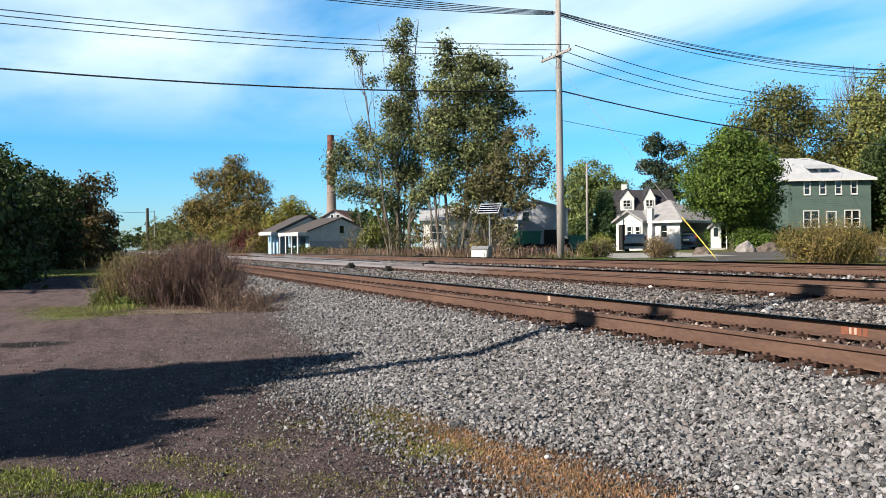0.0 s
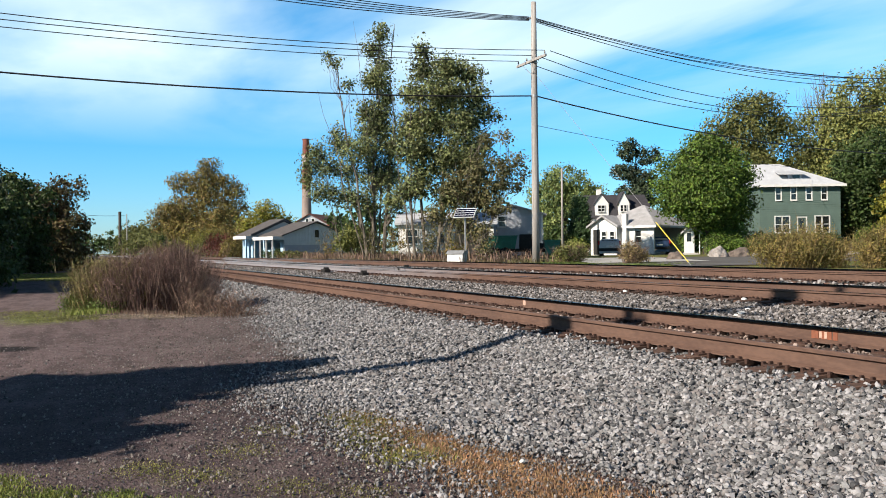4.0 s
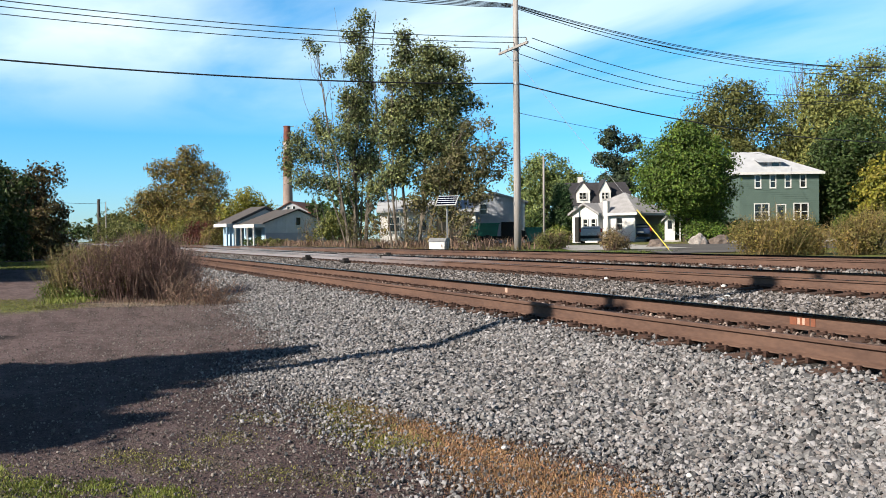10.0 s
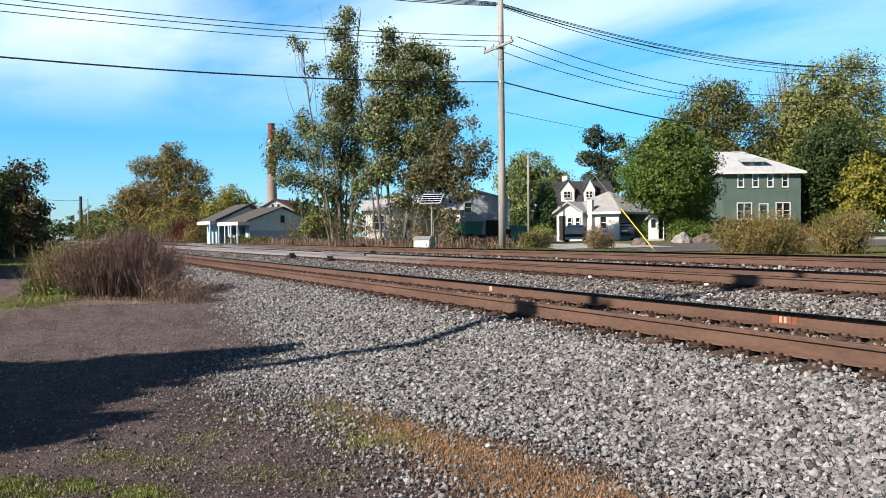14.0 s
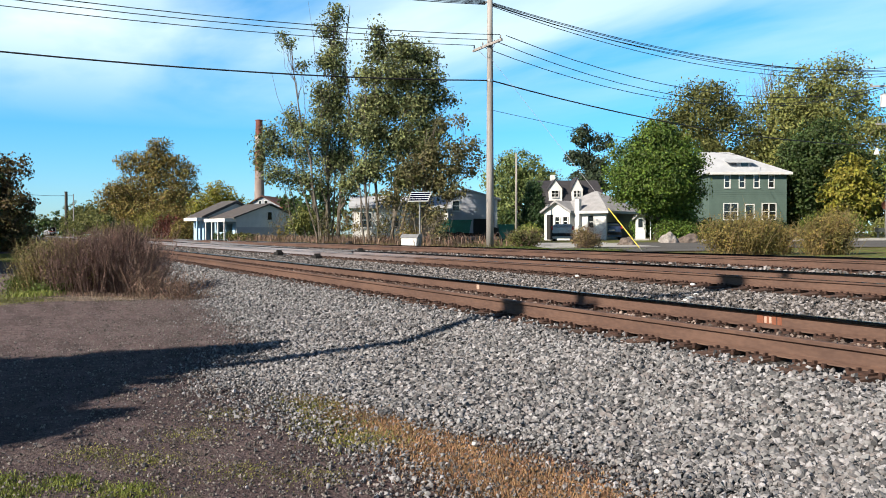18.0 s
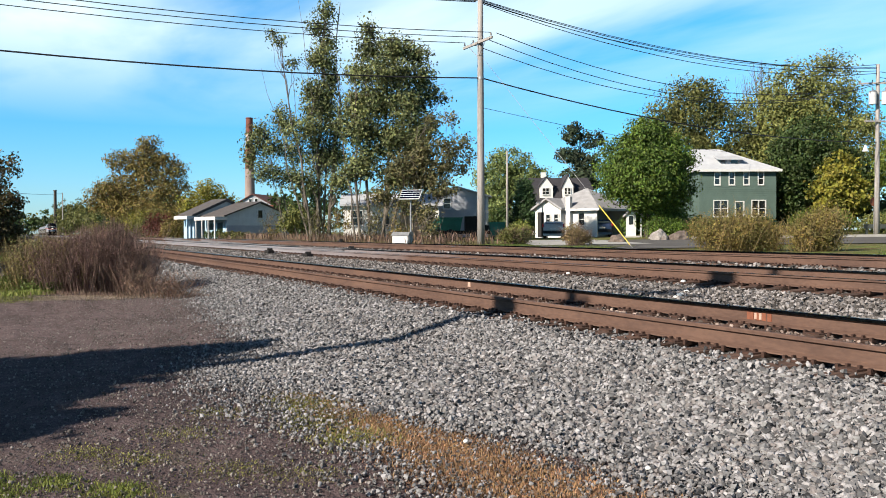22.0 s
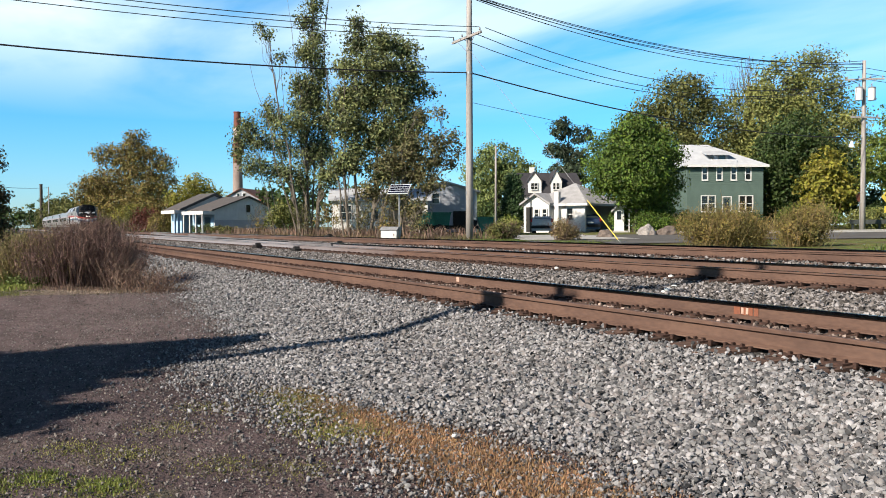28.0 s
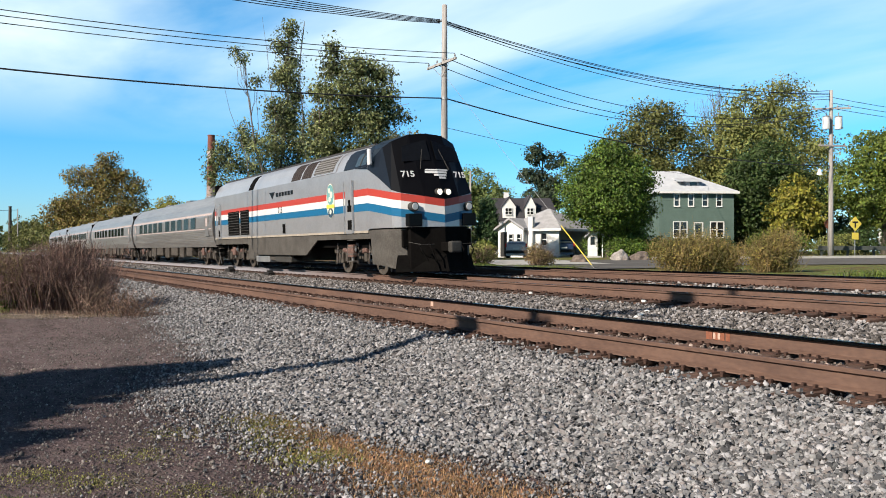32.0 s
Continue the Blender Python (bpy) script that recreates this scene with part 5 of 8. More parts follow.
part("bolt_band", rod(bmesh.new(), (0, 0, 8.30), (0, 0, 8.44), 0.175, sides=12), M["metal_grey"], pole)
part("tag", solid(-0.05, 0.06, -0.2, -0.19, 2.3, 2.42), M["metal_grey"], pole)

pole = empty("utility_pole", (*P2, plumb(*P2)))
tagged(pole, "wooden utility pole with two grey transformers at the road", "utility pole", "utility poles")
part("pole", tube(bmesh.new(), [(0, 0, -0.3), (0, 0, 4), (0, 0, 8), (0, 0, 12.1)], [0.19, 0.17, 0.145, 0.12], 12), M["pole_wood"], pole, smooth=True)
for s in (-1, 1):
    can = part("transformer", rod(bmesh.new(), off(s * 0.46, -0.2, 9.25), off(s * 0.46, -0.2, 10.12), 0.26, sides=16), M["can"], pole, "pale grey transformer can")
    part("lid", rod(bmesh.new(), off(s * 0.46, -0.2, 10.12), off(s * 0.46, -0.2, 10.2), 0.28, 0.2, 16), M["metal_grey"], can)
    part("bushing", rod(bmesh.new(), off(s * 0.46, -0.2, 10.2), off(s * 0.46, -0.2, 10.45), 0.04, 0.03, 8), M["insulator"], can)
crossarm(pole, 10.75, 2.6, VIEW - 12, 4)
crossarm(pole, 8.05, 0.02 + 2.2, VIEW + 8, 3)
lamp_arm = part("lamp_arm", rod(bmesh.new(), (0, 0, 6.2), off(-0.85, 0, 6.35), 0.025, sides=6), M["metal_grey"], pole)
part("lamp_head", tube(bmesh.new(), [off(-0.85, 0, 6.4), off(-0.85, 0, 6.2), off(-0.85, 0, 5.95)], [0.05, 0.13, 0.2], 10), M["white_paint"], lamp_arm, "white bell-shaped street light")

pole = empty("utility_pole", (*P0, plumb(*P0)))
tagged(pole, "wooden utility pole on the near side of the line", "utility pole", "utility poles")
part("pole", tube(bmesh.new(), [(0, 0, -0.3), (0, 0, 6), (0, 0, 13.2)], [0.195, 0.17, 0.13], 12), M["pole_wood"], pole, smooth=True)
crossarm(pole, 10.1, 2.9, 0, 4)

P9 = (-7.2, -8.9)
pole = empty("utility_pole", (*P9, plumb(*P9)))
tagged(pole, "wooden utility pole behind the yard", "utility pole", "utility poles")
part("pole", tube(bmesh.new(), [(0, 0, -0.3), (0, 0, 6), (0, 0, 15.4)], [0.175, 0.15, 0.12], 12), M["pole_wood"], pole, smooth=True)
# unseen cans, added to widen the pole's shadow where it crosses the rails
part("transformer", rod(bmesh.new(), (0.3, 0, 9.9), (0.3, 0, 11.2), 0.17, sides=16), M["can"], pole, "pale grey transformer can")
part("transformer", rod(bmesh.new(), (-0.3, 0, 13.75), (-0.3, 0, 14.75), 0.25, sides=16), M["can"], pole, "pale grey transformer can")
crossarm(pole, 12.7, 2.2, 0, 4)

small_at = (-55.6, 34.3)
pole = empty("utility_pole", (*small_at, plumb(*small_at)))
tagged(pole, "slim wooden service pole among the houses", "utility pole", "utility poles")
part("pole", tube(bmesh.new(), [(0, 0, -0.3), (0, 0, 4), (0, 0, 6.8)], [0.095, 0.085, 0.07], 10), M["pole_wood"], pole, smooth=True)

z1, z2 = plumb(*P1), plumb(*P2)
for dx, sag in ((-1.29, 0.62), (0.1, 0.69), (1.29, 0.78)):
    wire("power_line", (P1[0] + dx, P1[1] - 0.17, z1 + 10.38), (P0[0] + dx, P0[1] - 0.17, 10.27), sag + 0.08, 0.018, "thin black power line across the tracks")
for dx, ex, up, sag in ((-1.29, -0.9, 0.0, 2.0), (0.1, 0.0, 0.1, 2.05), (1.29, 0.9, 0.25, 1.9)):
    wire("power_line", (P1[0] + dx, P1[1] + 0.17, z1 + 10.38), (P2[0] + ex, P2[1], z2 + 10.6 + up), sag, 0.02, "thin black power line along the road")
wire("telephone_cable", (P1[0], P1[1] - 0.18, z1 + 8.37), (P0[0], P0[1], 8.49), 0.76, 0.033, "thick black telephone cable across the tracks")
wire("telephone_cable", (P1[0], P1[1] + 0.18, z1 + 8.37), (P2[0], P2[1], z2 + 6.6), 0.8, 0.036, "thick black telephone cable along the road")
for k in range(5):
    o = 0.11 * k
    wire("overhead_cable", (P1[0] - 0.3, P1[1] - 0.1, z1 + 12.42 - o * 0.4), (P0[0] - 0.3, P0[1], 14.8 - o * 1.3), 1.23 + 0.45 * o, 0.021, "black cable of the bundle at the pole's top")
    wire("overhead_cable", (P1[0] - 0.3, P1[1] + 0.1, z1 + 12.42 - o * 0.4), (P2[0], P2[1] - 0.15, z2 + 11.8 - o * 0.8 * (-1) ** k), 1.0 + o * 0.7, 0.02, "black cable of the bundle at the pole's top")
for k in range(3):
    wire("power_line", (P2[0], P2[1], z2 + 11.6 - 0.4 * k), (-32 + k, 92, 13.0 - 0.5 * k), 0.9, 0.02, "black line along the road")
wire("power_line", (P1[0], P1[1] + 0.12, z1 + 6.9), (-58, 62, 9.0), 0.3, 0.013, "thin service wire to the houses")
far_pole = empty("utility_pole", (-393, 19.5, plumb(-393, 19.5)))
tagged(far_pole, "slim wooden pole far along the railway", "utility pole", "utility poles")
part("pole", tube(bmesh.new(), [(0, 0, -0.3), (0, 0, 9.4), (0, 0, 18.2)], [0.26, 0.23, 0.18], 8), M["pole_wood"], far_pole)
copy_thing(far_pole, pose(-300, -6.5, plumb(-300, -6.5)))
wire("power_line", (-300, -6.5, 15.6), (-393, 19.5, 18.7), 0.8, 0.07, "thin black line far along the railway")

guy = empty("guy_wire", (-24.4, 20.53, plumb(-24.4, 20.53)))
tagged(guy, "guy wire of the pole with a yellow guard at its foot", "guy wire")
up = Vector((P1[0] + 24.4, P1[1] - 20.53, z1 + 9.55 - plumb(-24.4, 20.53)))
part("cable", rod(bmesh.new(), up * -0.02, up, 0.008, sides=5), M["metal_grey"], guy)
part("guard", rod(bmesh.new(), up * 0.015, up * 0.175, 0.019, sides=8), M["yellow"], guy, "bright yellow plastic guard")

# ---- houses ----
M["siding_green"] = mat("siding_green", (0.105, 0.16, 0.138), (0.088, 0.135, 0.116), scale=1.5, fine=30, bump=0.1)
M["siding_white"] = mat("siding_white", (0.84, 0.83, 0.80), (0.77, 0.76, 0.73), scale=1.5, fine=25, bump=0.08)
M["siding_grey"] = mat("siding_grey", (0.43, 0.46, 0.51), (0.37, 0.39, 0.44), scale=1.5, fine=25, bump=0.1)
M["metal_wall"] = mat("metal_wall", (0.700, 0.728, 0.742), (0.560, 0.588, 0.602), scale=1.2, fine=20, bump=0.1, rough=0.6)
M["blue_wall"] = mat("pale_blue_wall", (0.468, 0.676, 0.858), (0.390, 0.585, 0.754), scale=1.2, fine=20, bump=0.1)
M["roof_pale"] = mat("roof_pale", (0.58, 0.60, 0.63), (0.46, 0.48, 0.51), scale=1.5, fine=22, bump=0.15, rough=0.6)
M["roof_grey"] = mat("roof_shingle", (0.42, 0.42, 0.43), (0.30, 0.30, 0.31), scale=2, fine=26, bump=0.3)
M["roof_dark"] = mat("roof_dark", (0.055, 0.052, 0.058), (0.035, 0.034, 0.04), scale=2, fine=24, bump=0.3)
M["roof_brown"] = mat("roof_brown", (0.115, 0.103, 0.10), (0.08, 0.072, 0.07), scale=2, fine=24, bump=0.3)
M["tan"] = mat("tan_panel", (0.48, 0.33, 0.23), (0.40, 0.28, 0.19), scale=2, fine=24, bump=0.1)
M["brick"] = mat("brick_red", (0.36, 0.13, 0.08), (0.24, 0.09, 0.06), scale=4, fine=22, bump=0.2)


def wall(parent, name, w, h, holes, material, at=(0, 0, 0), turn=0.0, thick=0.18, z0=0.0):
    """A wall along x with real openings: holes are (x0, x1, z0, z1)."""
    xs = sorted({0.0, w, *[a for q in holes for a in q[:2]]})
    zs = sorted({z0, h, *[a for q in holes for a in q[2:]]})
    bm = bmesh.new()
    for xa, xb in zip(xs, xs[1:]):
        for za, zb in zip(zs, zs[1:]):
            cx, cz = (xa + xb) / 2, (za + zb) / 2
            if not any(q[0] < cx < q[1] and q[2] < cz < q[3] for q in holes):
                box(bm, xa, xb, 0, thick, za, zb)
    bmesh.ops.remove_doubles(bm, verts=bm.verts[:], dist=0.0005)
    o = part(name, bm, material, parent)
    o.matrix_basis = pose(*at, 0, 0, turn)
    return o


def boards(parent_wall, w, h, holes, material, step=0.2, z0=0.1):
    """Lap siding: thin boards standing proud of the wall, joined, broken at the openings."""
    bm = bmesh.new()
    z = z0
    while z + step < h:
        cuts = sorted([(q[0] - 0.08, q[1] + 0.08) for q in holes if q[2] - 0.1 < z + step and z < q[3] + 0.1])
        x = 0.0
        for a, b in cuts + [(w, w)]:
            if a - x > 0.05:
                prism(bm, [(0.0, z), (-0.022, z), (-0.004, z + step), (0.0, z + step)], "x", x, a)
            x = max(x, b)
        z += step
    o = part("siding", bm, material, parent_wall)
    tagged(o, kind="stuff")


def window(parent, x0, x1, z0, z1, bars=True, trim=0.09, material=None, y=0.0):
    """A sash window: outer frame, sill, glass and a meeting rail."""
    bm = bmesh.new()
    fr = material or M["white_paint"]
    for a, b, c, d in ((x0 - trim, x0, z0 - trim, z1 + trim), (x1, x1 + trim, z0 - trim, z1 + trim), (x0, x1, z1, z1 + trim), (x0, x1, z0 - trim, z0)):
        box(bm, a, b, y - 0.04, y + 0.1, c, d)
    w = part("window", bm, fr, parent)
    k = 0.03 if y < 0 else 0.075
    part("pane", solid(x0, x1, y + k, y + k + 0.01, z0, z1), M["glass"], w)
    if bars:
        part("meeting_rail", solid(x0, x1, y + k - 0.03, y + k - 0.001, (z0 + z1) / 2 - 0.025, (z0 + z1) / 2 + 0.025), fr, w)
    part("sill", solid(x0 - trim, x1 + trim, y - 0.09, y - 0.041, z0 - trim - 0.04, z0 - trim + 0.01), fr, w)
    return w


def door(parent, x0, x1, z0, z1, material, y=0.0):
    bm = bmesh.new()
    for a, b, c, d in ((x0 - 0.09, x0, z0, z1 + 0.09), (x1, x1 + 0.09, z0, z1 + 0.09), (x0, x1, z1, z1 + 0.09)):
        box(bm, a, b, y - 0.04, y + 0.1, c, d)
    d = part("door", bm, M["white_paint"], parent)
    part("leaf", solid(x0, x1, y + 0.06, y + 0.1, z0, z1), material, d)
    part("pane", solid(x0 + 0.15, x1 - 0.15, y + 0.05, y + 0.058, z0 + 1.0, z1 - 0.15), M["glass"], d)
    part("handle", rod(bmesh.new(), (x1 - 0.08, y + 0.02, z0 + 0.95), (x1 - 0.08, y + 0.06, z0 + 0.95), 0.03, sides=8), M["metal_grey"], d)
    return d


def roof_from(parent, name, verts, faces, material, thick=0.16):
    """A roof of sloping slabs with real thickness."""
    bm = bmesh.new()
    top = [bm.verts.new(v) for v in verts]
    low = [bm.verts.new((v[0], v[1], v[2] - thick)) for v in verts]
    edges = {}
    for f in faces:
        bm.faces.new([top[i] for i in f])
        bm.faces.new([low[i] for i in reversed(f)])
        for a, b in zip(f, f[1:] + f[:1]):
            edges[(a, b)] = 1
    for a, b in edges:
        if (b, a) not in edges:
            bm.faces.new((top[b], top[a], low[a], low[b]))
    bmesh.ops.recalc_face_normals(bm, faces=bm.faces[:])
    return part(name, bm, material, parent)


def hip(parent, w, d, z, rise, over, inset, material):
    a, b = -over, w + over
    c, e = -over, d + over
    m = d / 2
    return roof_from(parent, "roof", [(a, c, z), (b, c, z), (b, e, z), (a, e, z), (inset, m, z + rise), (w - inset, m, z + rise)],
                     [[0, 1, 5, 4], [1, 2, 5], [2, 3, 4, 5], [3, 0, 4]], material)


def gable_x(parent, w, d, z, rise, over, material, name="roof", x0=0.0, y0=0.0):
    """Ridge along x."""
    a, b, c, e = x0 - over, x0 + w + over, y0 - over, y0 + d + over
    m = y0 + d / 2
    k = rise * over / (d / 2)
    return roof_from(parent, name, [(a, c, z - k), (b, c, z - k), (b, m, z + rise), (a, m, z + rise), (a, e, z - k), (b, e, z - k)], [[0, 1, 2, 3], [3, 2, 5, 4]], material)


def gable_y(parent, w, d, z, rise, over, material, name="roof", x0=0.0, y0=0.0):
    """Ridge along y, gable to the front."""
    a, b, c, e = x0 - over, x0 + w + over, y0 - over, y0 + d + over
    m = x0 + w / 2
    k = rise * over / (w / 2)
    return roof_from(parent, name, [(a, c, z - k), (m, c, z + rise), (b, c, z - k), (a, e, z - k), (m, e, z + rise), (b, e, z - k)], [[0, 1, 4, 3], [1, 2, 5, 4]], material)


def shell(h, w, d, z, material, skip_front=False):
    """Side and back walls."""
    for nm, at, turn, ln in (("side_wall", (0, d, 0), -90, d - 0.18), ("side_wall", (w, 0.18, 0), 90, d - 0.18)):
        wall(h, nm, ln, z, [], material, at, turn)
    wall(h, "back_wall", w - 0.36, z, [], material, (w - 0.18, d, 0), 180)


# green two-storey house
h = empty("house", (-60.1, 58.65, 1.28), VIEW)
tagged(h, "two-storey green clapboard house with a pale hipped roof", "house", "houses")
gw = [(1.5, 1.95, 4.8, 5.9), (2.9, 3.35, 4.8, 5.9), (4.3, 4.75, 4.8, 5.9), (5.7, 6.15, 4.8, 5.9), (1.43, 2.7, 1.75, 3.2), (5.1, 6.35, 1.75, 3.2), (3.5, 4.25, 0.55, 3.1)]
front = wall(h, "front_wall", 7.4, 6.15, gw, M["siding_green"])
boards(front, 7.4, 6.1, gw, M["siding_green"])
shell(h, 7.4, 7.6, 6.15, M["siding_green"])
for q in gw[:4]:
    window(h, *q)
for q in gw[4:6]:
    m = (q[0] + q[1]) / 2
    window(h, q[0], m - 0.05, q[2], q[3])
    window(h, m + 0.05, q[1], q[2], q[3])
door(h, *gw[6], M["siding_green"])
part("foundation", solid(-0.02, 7.42, -0.03, 7.6, -0.6, 0.1), M["concrete"], h)
part("fascia", solid(-0.42, 7.82, -0.44, -0.402, 5.98, 6.2), M["white_paint"], h)
roof_from(h, "roof", [(-0.4, -0.4, 6.2), (7.8, -0.4, 6.2), (7.8, 8.0, 6.2), (-0.4, 8.0, 6.2), (0.3, 3.8, 8.5), (3.2, 3.8, 8.5)], [[0, 1, 5, 4], [1, 2, 5], [2, 3, 4, 5], [3, 0, 4]], M["roof_pale"])
dm = part("dormer", solid(2.9, 4.2, 0.75, 2.8, 6.4, 7.3), M["siding_grey"], h)
roof_from(dm, "dormer_roof", [(1.9, 0.35, 7.28), (4.5, 0.35, 7.28), (4.2, 3.3, 7.95), (2.2, 3.3, 7.95)], [[0, 1, 2, 3]], M["roof_pale"], 0.1)
part("dormer_window", solid(3.3, 3.95, 0.71, 0.749, 6.75, 7.15), M["glass"], dm)

# white bungalow with a carport, its corner towards the line
h = empty("house", (-57.16, 38.43, 1.17), VIEW - 40)
tagged(h, "white one-storey bungalow with a pale pyramid roof and an open carport", "house", "houses")
bw = [(3.6, 4.1, 0.95, 1.85)]
wall(h, "front_wall", 5.2, 2.2, bw, M["siding_white"])
window(h, *bw[0], trim=0.08)
wall(h, "carport_wall", 5.8, 2.2, [(1.9, 2.6, 0.9, 1.9)], M["siding_white"], (2.9, 0.18, 0), 90)
pw = part("carport_window", solid(2.86, 2.9, 2.08, 2.78, 1.08, 1.9), M["glass"], h)
part("frame", solid(2.901, 2.93, 1.98, 2.079, 1.0, 2.0), M["white_paint"], pw)
part("frame", solid(2.901, 2.93, 2.781, 2.88, 1.0, 2.0), M["white_paint"], pw)
wall(h, "side_wall", 5.5, 2.2, [], M["siding_white"], (0, 5.8, 0), -90)
wall(h, "back_wall", 5.2, 2.2, [], M["siding_white"], (5.2, 6.1, 0), 180)
part("post", solid(5.04, 5.2, 5.7, 5.9, 0, 2.2), M["white_paint"], h)
part("carport_ceiling", solid(2.95, 5.2, 0.19, 5.9, 2.16, 2.198), M["white_paint"], h)
part("fascia", solid(-0.36, 5.56, -0.38, -0.352, 2.06, 2.24), M["white_paint"], h)
part("fascia", solid(5.552, 5.58, -0.38, 6.4, 2.06, 2.24), M["white_paint"], h)
hip(h, 5.2, 6.0, 2.24, 1.75, 0.35, 2.5, M["roof_grey"])
# its front gable wing
gable_y(h, 2.5, 3.0, 2.4, 0.75, 0.2, M["roof_grey"], "wing_roof", -0.15, -0.7)
bm = prism(bmesh.new(), [(-0.1, -0.3), (2.3, -0.3), (2.3, 2.32), (1.1, 3.04), (-0.1, 2.32)], "y", -0.6, -0.45)
wing = part("wing_wall", bm, M["siding_white"], h)
part("wing_side", solid(-0.1, 0.05, -0.449, 0.0, -0.3, 2.3), M["siding_white"], h)
part("wing_side", solid(2.15, 2.3, -0.449, -0.001, -0.3, 2.2), M["siding_white"], h)
# solid slab on the uncut wall, coloured as the shade indoors
part("door", solid(0.15, 0.75, -0.64, -0.601, 0.0, 2.0), M["dark_void"], h, "flat dark slab as doorway, indoor shade in its colour")
for x in (1.0, 1.75):
    window(h, x, x + 0.36, 1.1, 1.8, y=-0.67, trim=0.06)
part("chimney", solid(2.6, 3.0, -0.35, 0.0, -0.3, 3.2), M["white_paint"], h)
part("foundation", solid(-0.02, 5.22, -0.03, 6.1, -0.5, 0.02), M["concrete"], h)
# porch kiosk in front of the carport
k = empty("porch", (-49.4, 40.9, 1.15), VIEW - 12)
tagged(k, "small white gabled porch in front of the bungalow", "porch")
wall(k, "front_wall", 0.72, 1.75, [(0.2, 0.52, 0.95, 1.6)], M["white_paint"], thick=0.06, z0=-0.2)
for x in (0.0, 0.66):
    part("side_wall", solid(x, x + 0.06, 0.06, 0.9, -0.2, 1.75), M["white_paint"], k)
part("pane", solid(0.2, 0.52, 0.03, 0.04, 0.95, 1.6), M["glass"], k)
part("step", solid(-0.1, 1.0, -0.3, -0.001, -0.2, 0.12), M["concrete"], k)
part("post", solid(1.05, 1.12, 0.0, 0.07, -0.2, 1.75), M["white_paint"], k)
part("gable", prism(bmesh.new(), [(-0.15, 1.75), (1.2, 1.75), (0.52, 2.25)], "y", -0.05, 0.02), M["white_paint"], k)
gable_y(k, 1.2, 1.0, 1.78, 0.55, 0.16, M["roof_grey"], "roof", -0.08)

# white house with dark roof and two gabled dormers
h = empty("house", (-72.7, 47.0, 1.3), VIEW)
tagged(h, "white house with a dark shingle roof and two gabled dormers", "house", "houses")
dw = [(0.6, 1.5, 1.4, 2.6), (2.6, 3.4, 1.4, 2.6), (4.4, 5.2, 1.4, 2.6)]
wall(h, "front_wall", 6.9, 3.6, dw, M["siding_white"])
for q in dw:
    window(h, *q)
shell(h, 6.9, 7.0, 3.6, M["siding_white"])
roof_from(h, "roof", [(-0.2, -0.2, 3.55), (7.1, -0.2, 3.55), (7.1, 0.45, 4.85), (-0.2, 0.45, 4.85), (7.1, 3.5, 6.05), (-0.2, 3.5, 6.05), (7.1, 7.2, 3.55), (-0.2, 7.2, 3.55)], [[0, 1, 2, 3], [3, 2, 4, 5], [5, 4, 6, 7]], M["roof_dark"])
for s in (0.0, 6.75):
    part("gable_wall", prism(bmesh.new(), [(0.0, 3.6), (7.0, 3.6), (3.5, 5.8), (0.5, 4.6)], "x", s, s + 0.15), M["siding_grey"], h)
for x, wd, top in ((1.5, 1.35, 6.0), (3.85, 1.1, 6.2)):
    dm = part("dormer", prism(bmesh.new(), [(x, 3.75), (x + wd, 3.75), (x + wd, 5.1), (x + wd / 2, top - 0.06), (x, 5.1)], "y", -0.15, 2.6), M["siding_white"], h)
    gable_y(dm, wd, 3.4, 5.12, top - 5.12, 0.1, M["roof_dark"], "dormer_roof", x, -0.12)
    for q in (0.3, 0.56):
        window(dm, x + q * wd - 0.12, x + q * wd + 0.18, 4.15, 4.75, y=-0.2, trim=0.05)
part("porch_roof", solid(-0.6, 3.2, -1.3, -0.001, 2.55, 2.75), M["white_paint"], h)
for x in (-0.5, 1.2, 3.0):
    part("porch_post", solid(x, x + 0.14, -1.25, -1.1, -0.3, 2.55), M["white_paint"], h)
part("chimney", solid(2.2, 2.7, 4.2, 4.7, 5.2, 6.7), M["white_paint"], h)

# grey gabled house, partly behind the poplars
h = empty("house", (-64.6, 31.6, 1.15), VIEW)
tagged(h, "grey-blue house with a low gabled roof", "house", "houses")
hw = [(1.6, 2.15, 2.5, 3.3)]
wall(h, "front_wall", 5.4, 3.6, hw, M["siding_grey"])
boards(h, 5.4, 3.55, hw, M["siding_grey"], 0.2)
window(h, *hw[0])
part("gable_wall", prism(bmesh.new(), [(0.0, 3.6), (5.4, 3.6), (2.7, 4.35)], "y", 0.0, 0.15), M["siding_grey"], h)
shell(h, 5.4, 7.0, 3.6, M["siding_grey"])
gable_y(h, 5.4, 7.0, 3.62, 0.78, 0.3, M["roof_grey"])
part("corner_board", solid(5.22, 5.42, -0.05, -0.026, 0, 3.6), M["white_paint"], h)

# long white house behind the poplars
h = empty("house", (-62.6, 23.4, 1.0), VIEW + 4)
tagged(h, "low white house with a tan garage door behind the trees", "house", "houses")
ww = [(0.6, 1.5, 1.2, 2.3), (3.0, 3.8, 0.1, 2.1), (4.5, 6.6, 0.1, 2.2)]
wall(h, "front_wall", 7.6, 2.9, ww, M["siding_white"])
window(h, *ww[0])
door(h, *ww[1], M["white_paint"])
gd = part("garage_door", solid(4.5, 6.6, 0.06, 0.1, 0.1, 2.2), M["tan"], h, "tan sectional garage door")
for i in range(4):
    part("panel", solid(4.55, 6.55, 0.045, 0.059, 0.14 + i * 0.52, 0.60 + i * 0.52), M["tan"], gd)
shell(h, 7.6, 6.5, 2.9, M["siding_white"])
